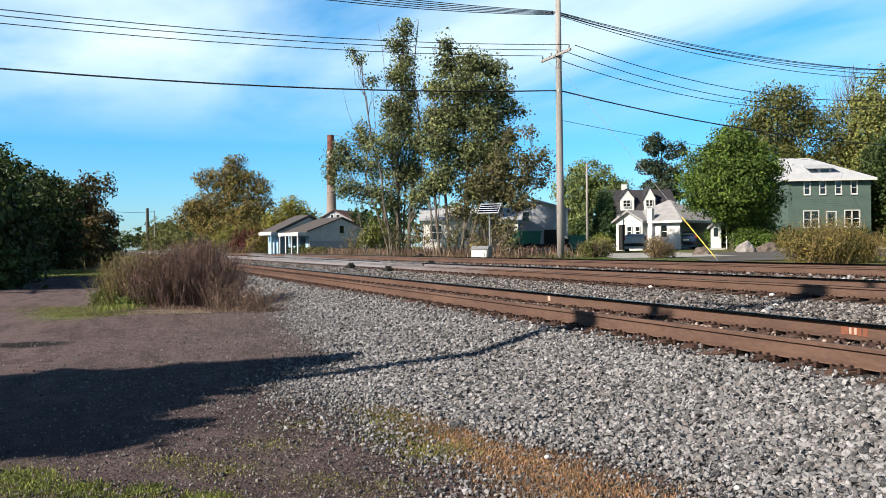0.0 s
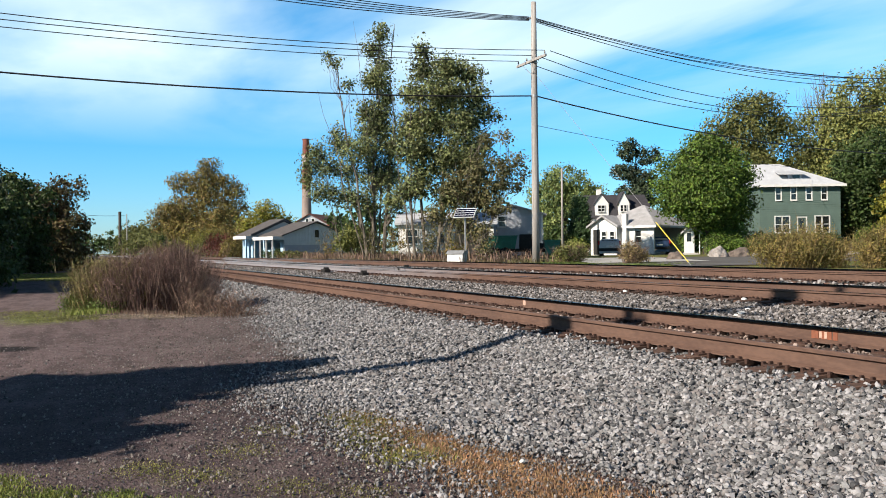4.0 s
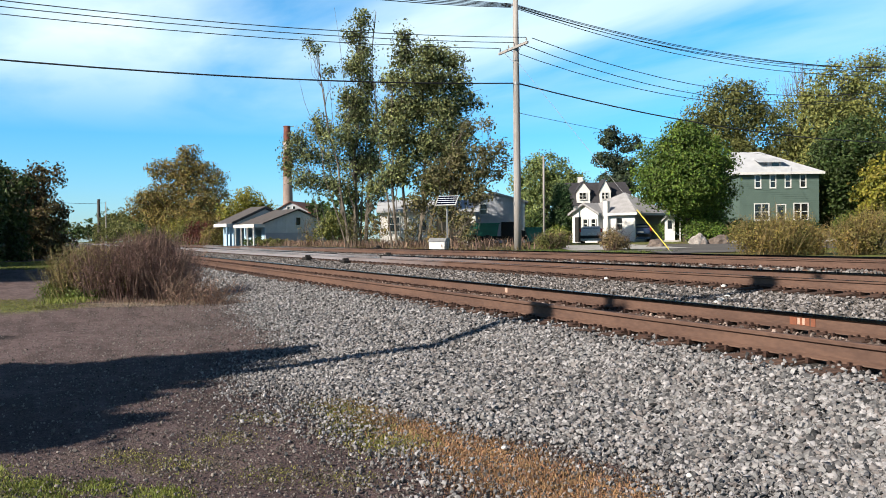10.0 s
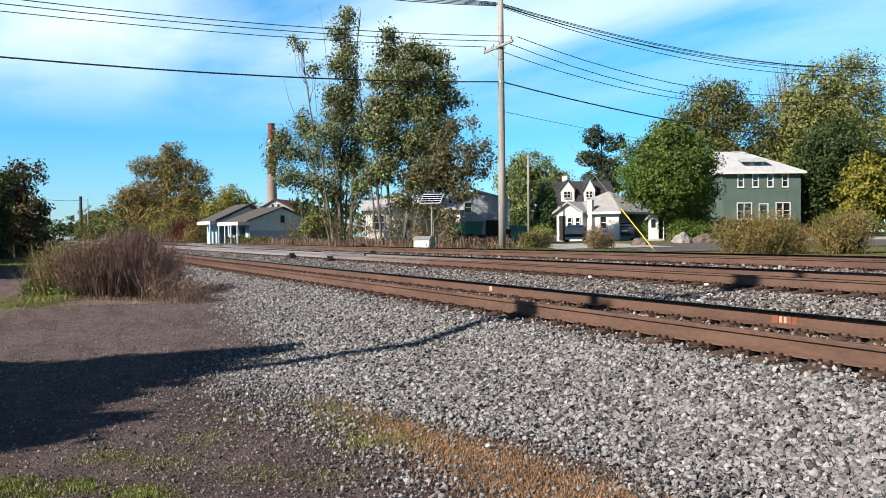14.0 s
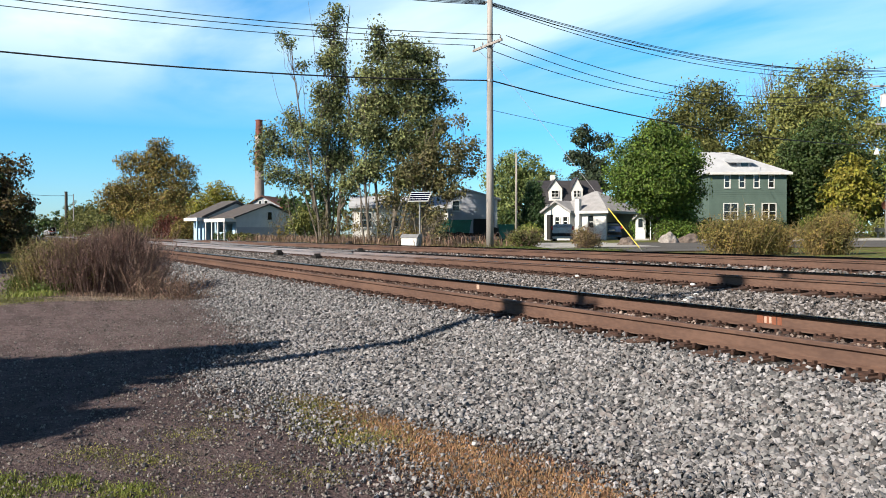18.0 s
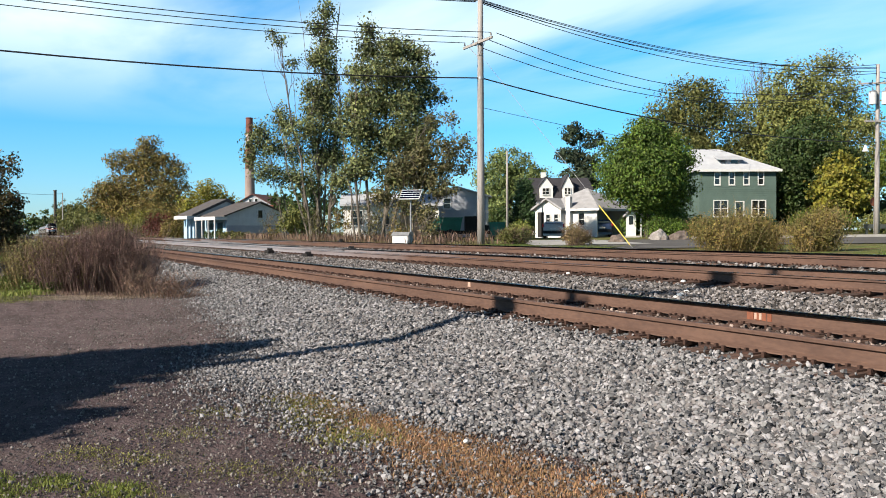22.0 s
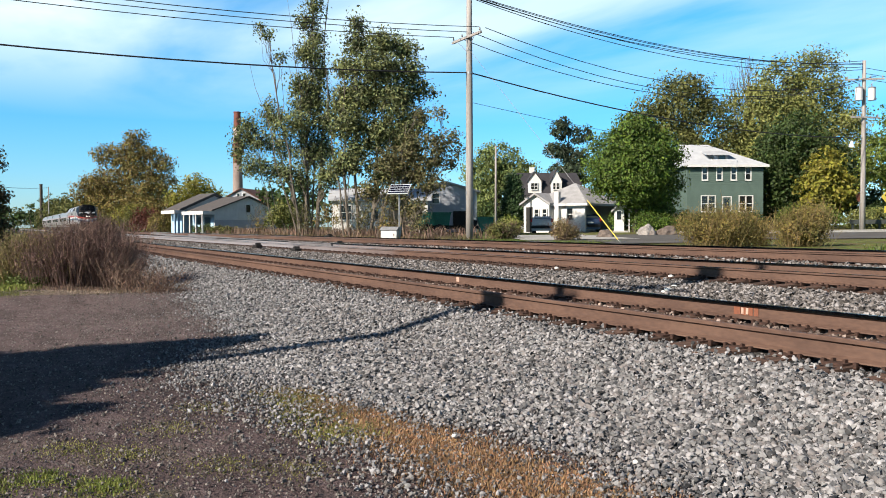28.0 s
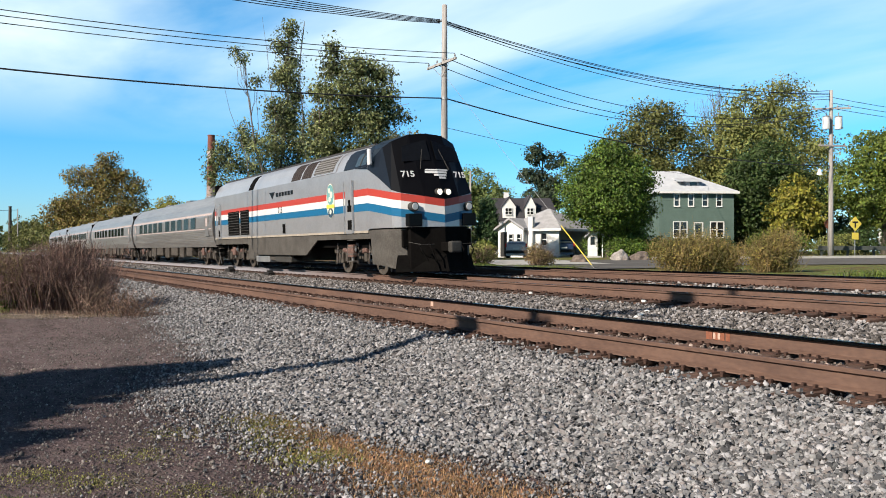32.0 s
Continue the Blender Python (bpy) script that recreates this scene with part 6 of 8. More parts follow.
gable_x(h, 7.6, 6.5, 2.92, 0.9, 0.3, M["roof_pale"])

# metal shed beside the line
h = empty("shed", (-89.0, 20.2, 0.95), 104.7)
h.scale = (0.9, 0.9, 1.03)
tagged(h, "long grey metal shed with a pale blue front and white awning", "shed")
wall(h, "gable_wall", 8.4, 2.5, [(0.6, 0.9, 0.6, 0.9)], M["metal_wall"])
part("gable_top", prism(bmesh.new(), [(0.0, 2.5), (8.4, 2.5), (4.4, 3.75)], "y", 0.0, 0.16), M["metal_wall"], h)
bm = bmesh.new()
for i in range(42):
    x = 0.1 + i * 0.2
    top = 2.5 + 1.25 * (x / 4.4 if x < 4.4 else (8.4 - x) / 4.0) - 0.06
    box(bm, x - 0.02, x + 0.02, -0.025, -0.001, 1.45, top)
rb = part("ribbing", bm, M["metal_wall"], h)
tagged(rb, kind="stuff")
part("wall_band", solid(0.0, 8.4, -0.02, -0.002, 0.0, 1.4), M["siding_grey"], h)
window(h, 4.1, 4.7, 2.2, 3.0, False, y=-0.06)
roof_from(h, "roof", [(-0.5, -0.35, 2.42), (4.4, -0.35, 3.95), (8.8, -0.35, 2.42), (-0.5, 6, 2.42), (4.4, 6, 3.95), (8.8, 6, 2.42)], [[0, 1, 4, 3], [1, 2, 5, 4]], M["roof_brown"], 0.14)
wall(h, "side_wall", 5.4, 2.4, [(0.6 + i * 2.4, 2.2 + i * 2.4, 0.9, 1.7) for i in range(2)], M["blue_wall"], (0, 5.6, 0), -90)
part("awning_fascia", solid(-1.5, -1.42, 0.0, 5.4, 1.95, 2.3), M["white_paint"], h)
part("awning_end", solid(-1.419, 0.0, 0.0, 0.06, 1.95, 2.3), M["white_paint"], h)
part("awning_roof", solid(-1.419, -0.01, 0.061, 5.4, 2.18, 2.3), M["roof_brown"], h)
for i in range(4):
    part("post", solid(-1.45, -1.3, 0.2 + i * 1.6, 0.35 + i * 1.6, 0, 2.17), M["white_paint"], h)
part("rear_wing", solid(-0.6, 6.0, 6.9, 10.2, 0, 2.6), M["blue_wall"], h)
roof_from(h, "wing_roof", [(-1.3, 6.3, 2.6), (3.4, 6.3, 4.4), (7.4, 6.3, 2.9), (-1.3, 10.6, 2.6), (3.4, 10.6, 4.4), (7.4, 10.6, 2.9)], [[0, 1, 4, 3], [1, 2, 5, 4]], M["roof_brown"], 0.3)
part("wing_awning", solid(-2.0, -0.61, 6.3, 10, 2.12, 2.45), M["white_paint"], h)
for i in range(3):
    part("post", solid(-1.9 + i * 0.5, -1.7 + i * 0.5, 6.5, 6.7, 0, 2.12), M["blue_wall"], h)
part("wing_gable", prism(bmesh.new(), [(-0.8, 2.5), (7.0, 2.6), (3.4, 4.15)], "y", 6.6, 6.8), M["siding_white"], h)

# brick works with its chimney, far off
h = empty("brick_building", (-138.9, 32.6, 1.5), VIEW - 10)
h.scale = (0.78, 0.8, 0.93)
tagged(h, "distant brick building with a red-brown gabled roof", "building")
part("wall", solid(0, 9, 0, 20, 0, 5.0), M["brick"], h)
part("gable", prism(bmesh.new(), [(0, 5.0), (9, 5.0), (4.5, 6.9)], "y", 0, 0.3), M["siding_grey"], h)
gable_y(h, 9, 20, 5.05, 2.0, 0.4, mat("roof_red", (0.15, 0.065, 0.05), (0.10, 0.045, 0.036), scale=2, fine=20), "roof")
for x in (3.6, 4.9):
    window(h, x, x + 0.6, 5.4, 6.1, False, y=-0.05)

CH = (-298.2, 76.0)
ch = empty("factory_chimney", (*CH, plumb(*CH)))
tagged(ch, "tall factory chimney with faded red and white bands", "chimney")
M["stack_brick"] = mat("stack_brick", (0.25, 0.085, 0.062), (0.14, 0.055, 0.045), scale=0.5, fine=6)
M["stack_grey"] = mat("stack_grey", (0.38, 0.30, 0.27), (0.25, 0.19, 0.17), scale=0.4, fine=5)
M["stack_white"] = mat("stack_white", (0.55, 0.48, 0.45), (0.36, 0.26, 0.23), scale=0.5, fine=6)
bands = [(0, 23, "stack_grey"), (23, 31.5, "stack_brick"), (31.5, 35.5, "stack_white"), (35.5, 40.9, "stack_brick")]
for a, b, m in bands:
    part("band", rod(bmesh.new(), (0, 0, a), (0, 0, b), 2.05 - a * 0.0205, 2.05 - b * 0.0205, 24), M[m], ch)
part("rim", rod(bmesh.new(), (0, 0, 40.9), (0, 0, 41.3), 1.32, sides=24), M["stack_brick"], ch)
CH = (-439, 18.6)
ch = empty("factory_chimney", (*CH, 0.9))
tagged(ch, "dark slender chimney far along the line", "chimney")
part("shaft", rod(bmesh.new(), (0, 0, 0), (0, 0, 21.0), 0.8, 0.65, 16), M["bark_dark"], ch)
part("rim", rod(bmesh.new(), (0, 0, 21.0), (0, 0, 21.4), 0.76, sides=16), M["bark_dark"], ch)

# ---- road, drive, pavement ----
def strip(name, a0, a1, d0, d1, lift, material, label, category, thick=0.0):
    aa = np.linspace(a0, a1, 40)
    dd = np.linspace(d0, d1, 8)
    ga, gd = np.meshgrid(aa, dd, indexing="ij")
    x, y = ga * AXIS.x + gd * DEEP.x, ga * AXIS.y + gd * DEEP.y
    v = np.stack([x, y, ground_z(x, y) + lift], -1).reshape(-1, 3)
    i = (np.arange(39)[:, None] * 8 + np.arange(7)[None]).ravel()
    f = np.stack([i, i + 8, i + 9, i + 1], -1)
    o = part(name, arrays(name, v, f, material))
    if thick:
        s = o.modifiers.new("thickness", "SOLIDIFY")
        s.thickness, s.offset = thick, -1
    return tagged(o, label, category, kind="structure")


strip("road", 4.5, 90, 33.5, 50, 0.03, M["asphalt"], "grey asphalt road past the houses", "road")
strip("apron", 6.9, 11.6, 30.3, 33.4, 0.03, M["asphalt"], "worn grey asphalt apron beside the tracks", "apron")
strip("driveway", 4.4, 9.6, 37, 51, 0.045, M["concrete"], "pale gravel drive to the bungalow", "driveway")
strip("pavement", 14, 90, 53, 55, 0.12, M["concrete"], "pale concrete pavement along the road", "pavement", 0.15)
strip("kerb", 14, 90, 50, 50.3, 0.12, M["concrete"], "concrete kerb of the road", "kerb", 0.15)


# ---- small things along the line ----
M["solar_cell"] = glass_mat("solar_cell", (0.012, 0.018, 0.04), 0.15)
M["truck_green"] = mat("trailer_green", (0.022, 0.19, 0.13), (0.014, 0.13, 0.09), rough=0.5, scale=1.5, fine=16, bump=0.06, rust=(0.08, 0.05, 0.035), rust_at=(0.62, 0.75))
M["rubber"] = mat("rubber", (0.02, 0.02, 0.02), bump=0.1)
M["car_silver"] = mat("car_silver", (0.58, 0.58, 0.59), (0.5, 0.5, 0.51), rough=0.35, bump=0)
M["car_blue"] = mat("car_blue", (0.035, 0.055, 0.12), (0.028, 0.045, 0.10), rough=0.2, bump=0)
M["tail_red"] = mat("tail_red", (0.5, 0.02, 0.02), bump=0, rough=0.2)
M["under_dark"] = mat("under_dark", (0.022, 0.02, 0.019), (0.01, 0.009, 0.009), rough=0.85, bump=0.1)
M["boulder"] = mat("boulder", (0.46, 0.43, 0.40), (0.26, 0.235, 0.22), scale=1.6, fine=12, bump=0.6, depth=0.05, rust=(0.16, 0.12, 0.10), rust_at=(0.55, 0.7))

sp = empty("solar_panel", (-41.9, 19.6, plumb(-41.9, 19.6)))
sp.scale = (1.3, 1.3, 1.3)
tagged(sp, "small tilted solar panel on a slim mast beside the track", "solar panel")
part("mast", rod(bmesh.new(), (0, 0, -0.1), (0, 0, 2.1), 0.035, sides=10), M["metal_grey"], sp)
pn = part("frame", solid(-0.46, 0.46, -0.3, 0.3, -0.02, 0.02, 0.004), M["white_paint"], sp)
pn.matrix_basis = pose(0, 0, 2.12, 42, 0, VIEW - 18)
for i in range(4):
    part("cell_row", solid(-0.44, 0.44, -0.275 + 0.142 * i, -0.165 + 0.142 * i, 0.021, 0.026), M["solar_cell"], pn)
part("bracket", solid(-0.06, 0.06, -0.06, 0.06, 1.9, 2.08), M["metal_grey"], sp)
bx = empty("signal_cabinet", (-42.3, 19.25, plumb(-42.3, 19.25)), VIEW - 25)
bx.scale = (1.3, 1.3, 1.2)
tagged(bx, "white metal signal cabinet with a sloping lid at the track", "cabinet")
part("body", solid(-0.36, 0.40, -0.22, 0.22, 0.0, 0.45, 0.015), M["white_paint"], bx)
part("lid", prism(bmesh.new(), [(-0.26, 0.455), (0.26, 0.455), (0.22, 0.62), (-0.10, 0.62)], "x", -0.39, 0.43), M["metal_grey"], bx)
part("door", solid(-0.33, 0.37, -0.235, -0.221, 0.04, 0.42), M["white_paint"], bx)
part("latch", solid(0.26, 0.30, -0.25, -0.236, 0.2, 0.28), M["metal_grey"], bx)

# switch gear on the far track
for x, y, z in ((-40.3, 11.2, 0.58), (-34.5, 11.25, 0.52), (-51.0, 18.85, 0.9), (-38.5, 14.75, 0.66)):
    sw = empty("switch_machine", (x, y, z), 3)
    tagged(sw, "dark low switch machine beside the rail", "switch machine")
    sw.scale = (0.6, 0.6, 0.8)
    part("case", solid(-0.5, 0.5, -0.25, 0.25, -0.1, 0.22, 0.03), M["under_dark"], sw)
    part("motor", rod(bmesh.new(), (0.15, -0.2, 0.2), (0.15, 0.2, 0.2), 0.14, sides=12), M["under_dark"], sw)
    part("rod", rod(bmesh.new(), (-0.2, 0, 0.05), (-0.2, 1.2 if y < 15 else -1.2, 0.05), 0.025, sides=6), M["metal_grey"], sw)

# paint marks on the near track
M["paint_orange"] = mat("paint_orange", (0.27, 0.095, 0.05), (0.20, 0.075, 0.045), rough=0.7, scale=30, fine=80)
M["paint_pale"] = mat("paint_pale", (0.62, 0.42, 0.33), (0.45, 0.3, 0.24), rough=0.7, scale=30, fine=80)
for x, w in ((-7.06, 0.05), (-6.95, 0.03), (-6.86, 0.03), (-6.78, 0.03)):
    part("paint_mark", solid(x - w, x + w, 7.692, 7.6965, 0.56, 0.65), M["paint_orange"], near_track, "faded orange paint mark on the rail")
for x in (-6.98, -6.91):
    part("paint_mark", solid(x - 0.018, x + 0.018, 7.6895, 7.6915, 0.57, 0.645), M["paint_pale"], near_track, "pale pink paint stroke")
part("paint_mark", solid(-13.9, -13.8, 7.692, 7.6965, 0.56, 0.65), M["paint_pale"], near_track, "pale paint stroke")
for x, y, z, r in ((-10.38, 9.69, 0.55, 0.05), (-10.55, 9.9, 0.55, 0.04), (-10.81, 10.26, 0.56, 0.05), (-10.2, 9.45, 0.54, 0.045), (-12.33, 11.62, 0.62, 0.05), (-16.1, 11.6, 0.62, 0.045), (-4.95, 2.72, 0.18, 0.02), (-3.9, 3.4, 0.17, 0.02)):
    bm = bmesh.new()
    bmesh.ops.create_icosphere(bm, subdivisions=2, radius=r)
    for q in bm.verts:
        q.co *= 1 + 0.3 * noise.noise(q.co * 14 + Vector((x, y, z)))
        q.co.z *= 0.7
    o = part("stone", bm, M["white_paint"])
    o.matrix_basis = pose(x, y, z)
    tagged(o, "single pale stone among the ballast", "stone", "pale stones")


def boulder(at, size, seed, label, material):
    bm = bmesh.new()
    bmesh.ops.create_icosphere(bm, subdivisions=4, radius=1.0)
    for q in bm.verts:
        k = 1 + 0.28 * noise.noise(q.co * 1.3 + Vector((seed, 0, 0))) + 0.08 * noise.noise(q.co * 4 + Vector((0, seed, 0)))
        q.co = Vector((q.co.x * size[0] * k, q.co.y * size[1] * k, max(-0.2, q.co.z) * size[2] * k))
    o = part("boulder", bm, material, None)
    o.matrix_basis = pose(*at, 0, 0, VIEW)
    return tagged(o, label, "boulder", "boulders", )


M["boulder_brown"] = mat("boulder_brown", (0.22, 0.175, 0.15), (0.11, 0.088, 0.075), scale=1.6, fine=12, bump=0.6, depth=0.05)
for x, y, size, seed, m, label in ((-37.05, 33.1, (0.50, 0.5, 0.62), 3, "boulder", "large pale boulder at the edge of the road"),
                                   (-36.5, 34.15, (0.68, 0.5, 0.50), 7, "boulder_brown", "large dark brown boulder beside the pale one"),
                                   (-33.4, 27.1, (0.46, 0.45, 0.42), 5, "boulder_brown", "brown boulder beside the drive")):
    boulder((x, y, plumb(x, y)), size, seed, label, M[m])

# green dump trailer in the drive beside the white house
tr = empty("dump_trailer", (-52.4, 25.9, 1.0), VIEW)
tagged(tr, "dark green dump trailer parked by the white house", "trailer")
part("bin", prism(bmesh.new(), [(0, 0.7), (2.2, 0.7), (2.35, 1.55), (-0.15, 1.55)], "y", 0.0, 2.2), M["truck_green"], tr)
for i in range(4):
    part("rib", solid(0.15 + i * 0.6, 0.23 + i * 0.6, -0.05, -0.002, 0.75, 1.5), M["truck_green"], tr)
part("rim", solid(-0.2, 2.4, -0.06, 2.26, 1.551, 1.62), M["truck_green"], tr)
part("cab", prism(bmesh.new(), [(2.55, 0.7), (4.2, 0.7), (4.2, 1.05), (3.7, 1.15), (3.5, 1.7), (2.55, 1.7)], "y", 0.2, 2.0), M["under_dark"], tr, "dark cab")
part("chassis", solid(-0.4, 4.3, 0.4, 1.8, 0.45, 0.699), M["under_dark"], tr)
for x in (0.6, 1.5, 3.4):
    for y in (0.1, 2.1):
        wh = part("wheel", rod(bmesh.new(), (x, y - 0.13, 0.4), (x, y + 0.13, 0.4), 0.4, sides=18), M["rubber"], tr)
        part("rim", rod(bmesh.new(), (x, y - 0.14, 0.4), (x, y + 0.14, 0.4), 0.2, sides=12), M["under_dark"], wh)
sk = empty("skip_container", (-50.5, 29.8, 1.03), VIEW)
tagged(sk, "small green steel container beside the trailer", "container")
part("bin", prism(bmesh.new(), [(0, 0.25), (0.9, 0.25), (1.0, 1.2), (-0.1, 1.2)], "y", 0.0, 1.4), M["truck_green"], sk)
part("rim", solid(-0.14, 1.04, -0.04, 1.44, 1.201, 1.26), M["truck_green"], sk)
for x in (0.15, 0.7):
    part("skid", solid(x, x + 0.1, 0.1, 1.3, 0, 0.249), M["under_dark"], sk)


def car(at, turn, paint, label, length=4.6, width=1.8, height=1.68, van=True):
    c = empty("car", at, turn)
    tagged(c, label, "car", "parked cars")
    prof = [(-length / 2, 0.2), (length / 2, 0.2), (length / 2, 0.8), (length / 2 - 0.25, 0.98), (length * 0.24, 1.02), (length * 0.1, height - 0.12), (length * 0.02, height), (-length * 0.42, height - 0.04), (-length / 2 + 0.02, 1.0)]
    bm = prism(bmesh.new(), prof, "y", -width / 2, width / 2)
    for q in bm.verts:
        if q.co.z > 1.1:
            q.co.y *= 0.86
    bmesh.ops.bevel(bm, geom=bm.edges[:], offset=0.05, segments=2, affect="EDGES")
    part("body", bm, paint, c, smooth=False)
    for s in (-1, 1):
        part("side_window", prism(bmesh.new(), [(-length * 0.4, 1.05), (length * 0.18, 1.05), (length * 0.06, height - 0.15), (-length * 0.38, height - 0.17)], "y", s * width * 0.463 - 0.01, s * width * 0.463 + 0.01), M["glass"], c)
        for x in (-length * 0.31, length * 0.31):
            wh = part("wheel", rod(bmesh.new(), (x, s * (width / 2 - 0.1) - 0.1, 0.33), (x, s * (width / 2 - 0.1) + 0.11, 0.33), 0.33, sides=20), M["rubber"], c)
            part("rim", rod(bmesh.new(), (x, s * (width / 2 - 0.1) - 0.11, 0.33), (x, s * (width / 2 - 0.1) + 0.12, 0.33), 0.2, sides=14), M["metal_grey"], wh)
        part("tail_light", solid(-length / 2 - 0.02, -length / 2 + 0.03, s * 0.76 - 0.06, s * 0.76 + 0.06, 0.85, 1.1), M["tail_red"], c)
        part("headlight", solid(length / 2 - 0.05, length / 2 + 0.02, s * 0.65 - 0.16, s * 0.65 + 0.16, 0.68, 0.82), M["lens_clear"], c)
    part("rear_window", prism(bmesh.new(), [(-0.6, 1.12), (0.6, 1.12), (0.5, height - 0.14), (-0.5, height - 0.14)], "x", -length / 2 - 0.012, -length / 2 + 0.03), M["glass"], c)
    part("windscreen", prism(bmesh.new(), [(length * 0.235, 1.04), (length * 0.25, 1.04), (length * 0.12, height - 0.13), (length * 0.105, height - 0.13)], "y", -0.72, 0.72), M["glass"], c)
    part("bumper", solid(-length / 2 - 0.06, -length / 2 + 0.02, -0.8, 0.8, 0.38, 0.6, 0.02), M["rubber"], c)
    part("number_plate", solid(-length / 2 - 0.035, -length / 2 - 0.018, -0.22, 0.22, 0.68, 0.8), M["white_paint"], c)
    return c


M["lens_clear"] = glass_mat("lens_clear", (0.6, 0.6, 0.6), 0.1)
car((-52.7, 36.7, 1.08), VIEW + 80, M["car_silver"], "silver minivan parked on the drive, seen from behind", 4.0, 1.5, 1.3)
car((-53.9, 42.15, 1.16), VIEW + 80, M["car_blue"], "dark blue car parked in the carport, seen from behind", 3.6, 1.5, 1.4)

M["guard_steel"] = mat("guard_steel", (0.10, 0.11, 0.10), (0.06, 0.066, 0.06), rough=0.6, metal=0.3, bump=0.1)
# signs at the road
sg = empty("road_sign", (-38.4, 57.0, plumb(-38.4, 57.0)), VIEW + 10)
tagged(sg, "yellow diamond warning sign on a thin post", "road sign", "road signs")
part("post", rod(bmesh.new(), (0, 0.03, -0.2), (0, 0.03, 2.9), 0.03, sides=8), M["metal_grey"], sg)
pl8 = part("plate", prism(bmesh.new(), [(-0.55, 2.4), (0, 1.85), (0.55, 2.4), (0, 2.95)], "y", -0.02, 0.0), M["yellow"], sg)
part("symbol", prism(bmesh.new(), [(-0.06, 2.12), (0.06, 2.12), (0.06, 2.46), (0.24, 2.46), (0.24, 2.58), (-0.24, 2.58), (-0.24, 2.46), (-0.06, 2.46)], "y", -0.028, -0.0201), M["under_dark"], pl8, "black road symbol")
part("lower_plate", solid(-0.28, 0.28, -0.02, 0.0, 1.25, 1.75), M["yellow"], sg)
gr = empty("guard_rail", (-41.0, 57.3, plumb(-41.0, 57.3)), VIEW - 4)
tagged(gr, "low dark steel guard rail behind the pavement", "guard rail")
part("beam", solid(-0.6, 14, -0.05, 0.03, 0.45, 0.78, 0.02), M["guard_steel"], gr)
for i in range(8):
    part("post", solid(-0.4 + 2 * i, -0.26 + 2 * i, 0.031, 0.17, -0.2, 0.74), M["guard_steel"], gr)
sg = empty("road_sign", (-39.6, 55.6, plumb(-39.6, 55.6)), VIEW + 10)
tagged(sg, "brown-backed octagonal sign on a thin post", "road sign", "road signs")
part("post", rod(bmesh.new(), (0, 0.03, -0.2), (0, 0.03, 2.8), 0.03, sides=8), M["metal_grey"], sg)
part("plate", prism(bmesh.new(), [(0.36 * math.cos(math.pi / 8 + i * math.pi / 4), 2.4 + 0.36 * math.sin(math.pi / 8 + i * math.pi / 4)) for i in range(8)], "y", -0.02, 0.0), mat("sign_back", (0.22, 0.08, 0.05)), sg)

# white house beyond the road, half hidden by the trees
h = empty("house", (-44.6, 77.6, 1.4), VIEW + 8)
tagged(h, "white clapboard house half hidden by trees beyond the road", "house", "houses")
vw = [(1.0, 1.8, 1.2, 2.5), (3.0, 3.9, 0.2, 2.3), (4.8, 5.6, 1.2, 2.5), (1.0, 1.8, 4.0, 5.2), (4.8, 5.6, 4.0, 5.2)]
wall(h, "front_wall", 7.0, 5.8, vw, M["siding_white"])
for q in vw[:1] + vw[2:]:
    window(h, *q)
door(h, *vw[1], M["tan"])
shell(h, 7.0, 7.0, 5.8, M["siding_white"])
gable_x(h, 7.0, 7.0, 5.82, 2.0, 0.3, M["roof_dark"])
for x in (0.3, 3.3, 6.5):
    part("porch_post", solid(x, x + 0.16, -1.6, -1.44, -0.2, 2.6), M["white_paint"], h)
part("porch_roof", solid(0.0, 7.0, -1.7, -0.001, 2.6, 2.8), M["roof_dark"], h)

# ---- the train ----
M["cream"] = mat("train_pale_side", (0.56, 0.56, 0.58), (0.48, 0.48, 0.50), rough=0.36, metal=0.62, scale=1.2, fine=14, bump=0.02)
M["train_grey"] = mat("train_grey_skirt", (0.055, 0.052, 0.048), (0.034, 0.032, 0.029), rough=0.7, scale=2, fine=20, bump=0.1)
M["skirt_grey"] = mat("skirt_grey", (0.098, 0.090, 0.080), (0.056, 0.050, 0.044), rough=0.75, scale=2, fine=18, bump=0.15)
M["train_black"] = mat("train_black", (0.005, 0.005, 0.006), (0.0035, 0.0035, 0.004), rough=0.3, scale=2, fine=20, bump=0.02, spec=0.12)
M["under_black"] = mat("under_black", (0.007, 0.0065, 0.006), (0.004, 0.0035, 0.0035), rough=0.9, scale=3, fine=20, bump=0.2, spec=0.04)
M["train_navy"] = mat("train_navy", (0.008, 0.013, 0.022), (0.007, 0.01, 0.017), spec=0.15, rough=0.4, scale=2, fine=20, bump=0.02)
M["red"] = mat("stripe_red", (0.46, 0.055, 0.038), (0.41, 0.05, 0.034), rough=0.4, bump=0.01)
M["white"] = mat("stripe_white", (0.68, 0.68, 0.68), (0.64, 0.64, 0.64), rough=0.4, bump=0.01)
M["blue"] = mat("stripe_blue", (0.013, 0.135, 0.28), (0.012, 0.12, 0.25), rough=0.4, bump=0.01)
M["truck_steel"] = mat("truck_steel", (0.095, 0.080, 0.066), (0.034, 0.029, 0.025), rough=0.8, scale=6, fine=30, bump=0.3)
M["pipe_grey"] = mat("pipe_grey", (0.15, 0.125, 0.115), (0.07, 0.06, 0.055), rough=0.6, scale=6, fine=30, bump=0.1)
M["grille_grey"] = mat("grille_grey", (0.20, 0.19, 0.185), (0.15, 0.145, 0.14), rough=0.6, bump=0.05)
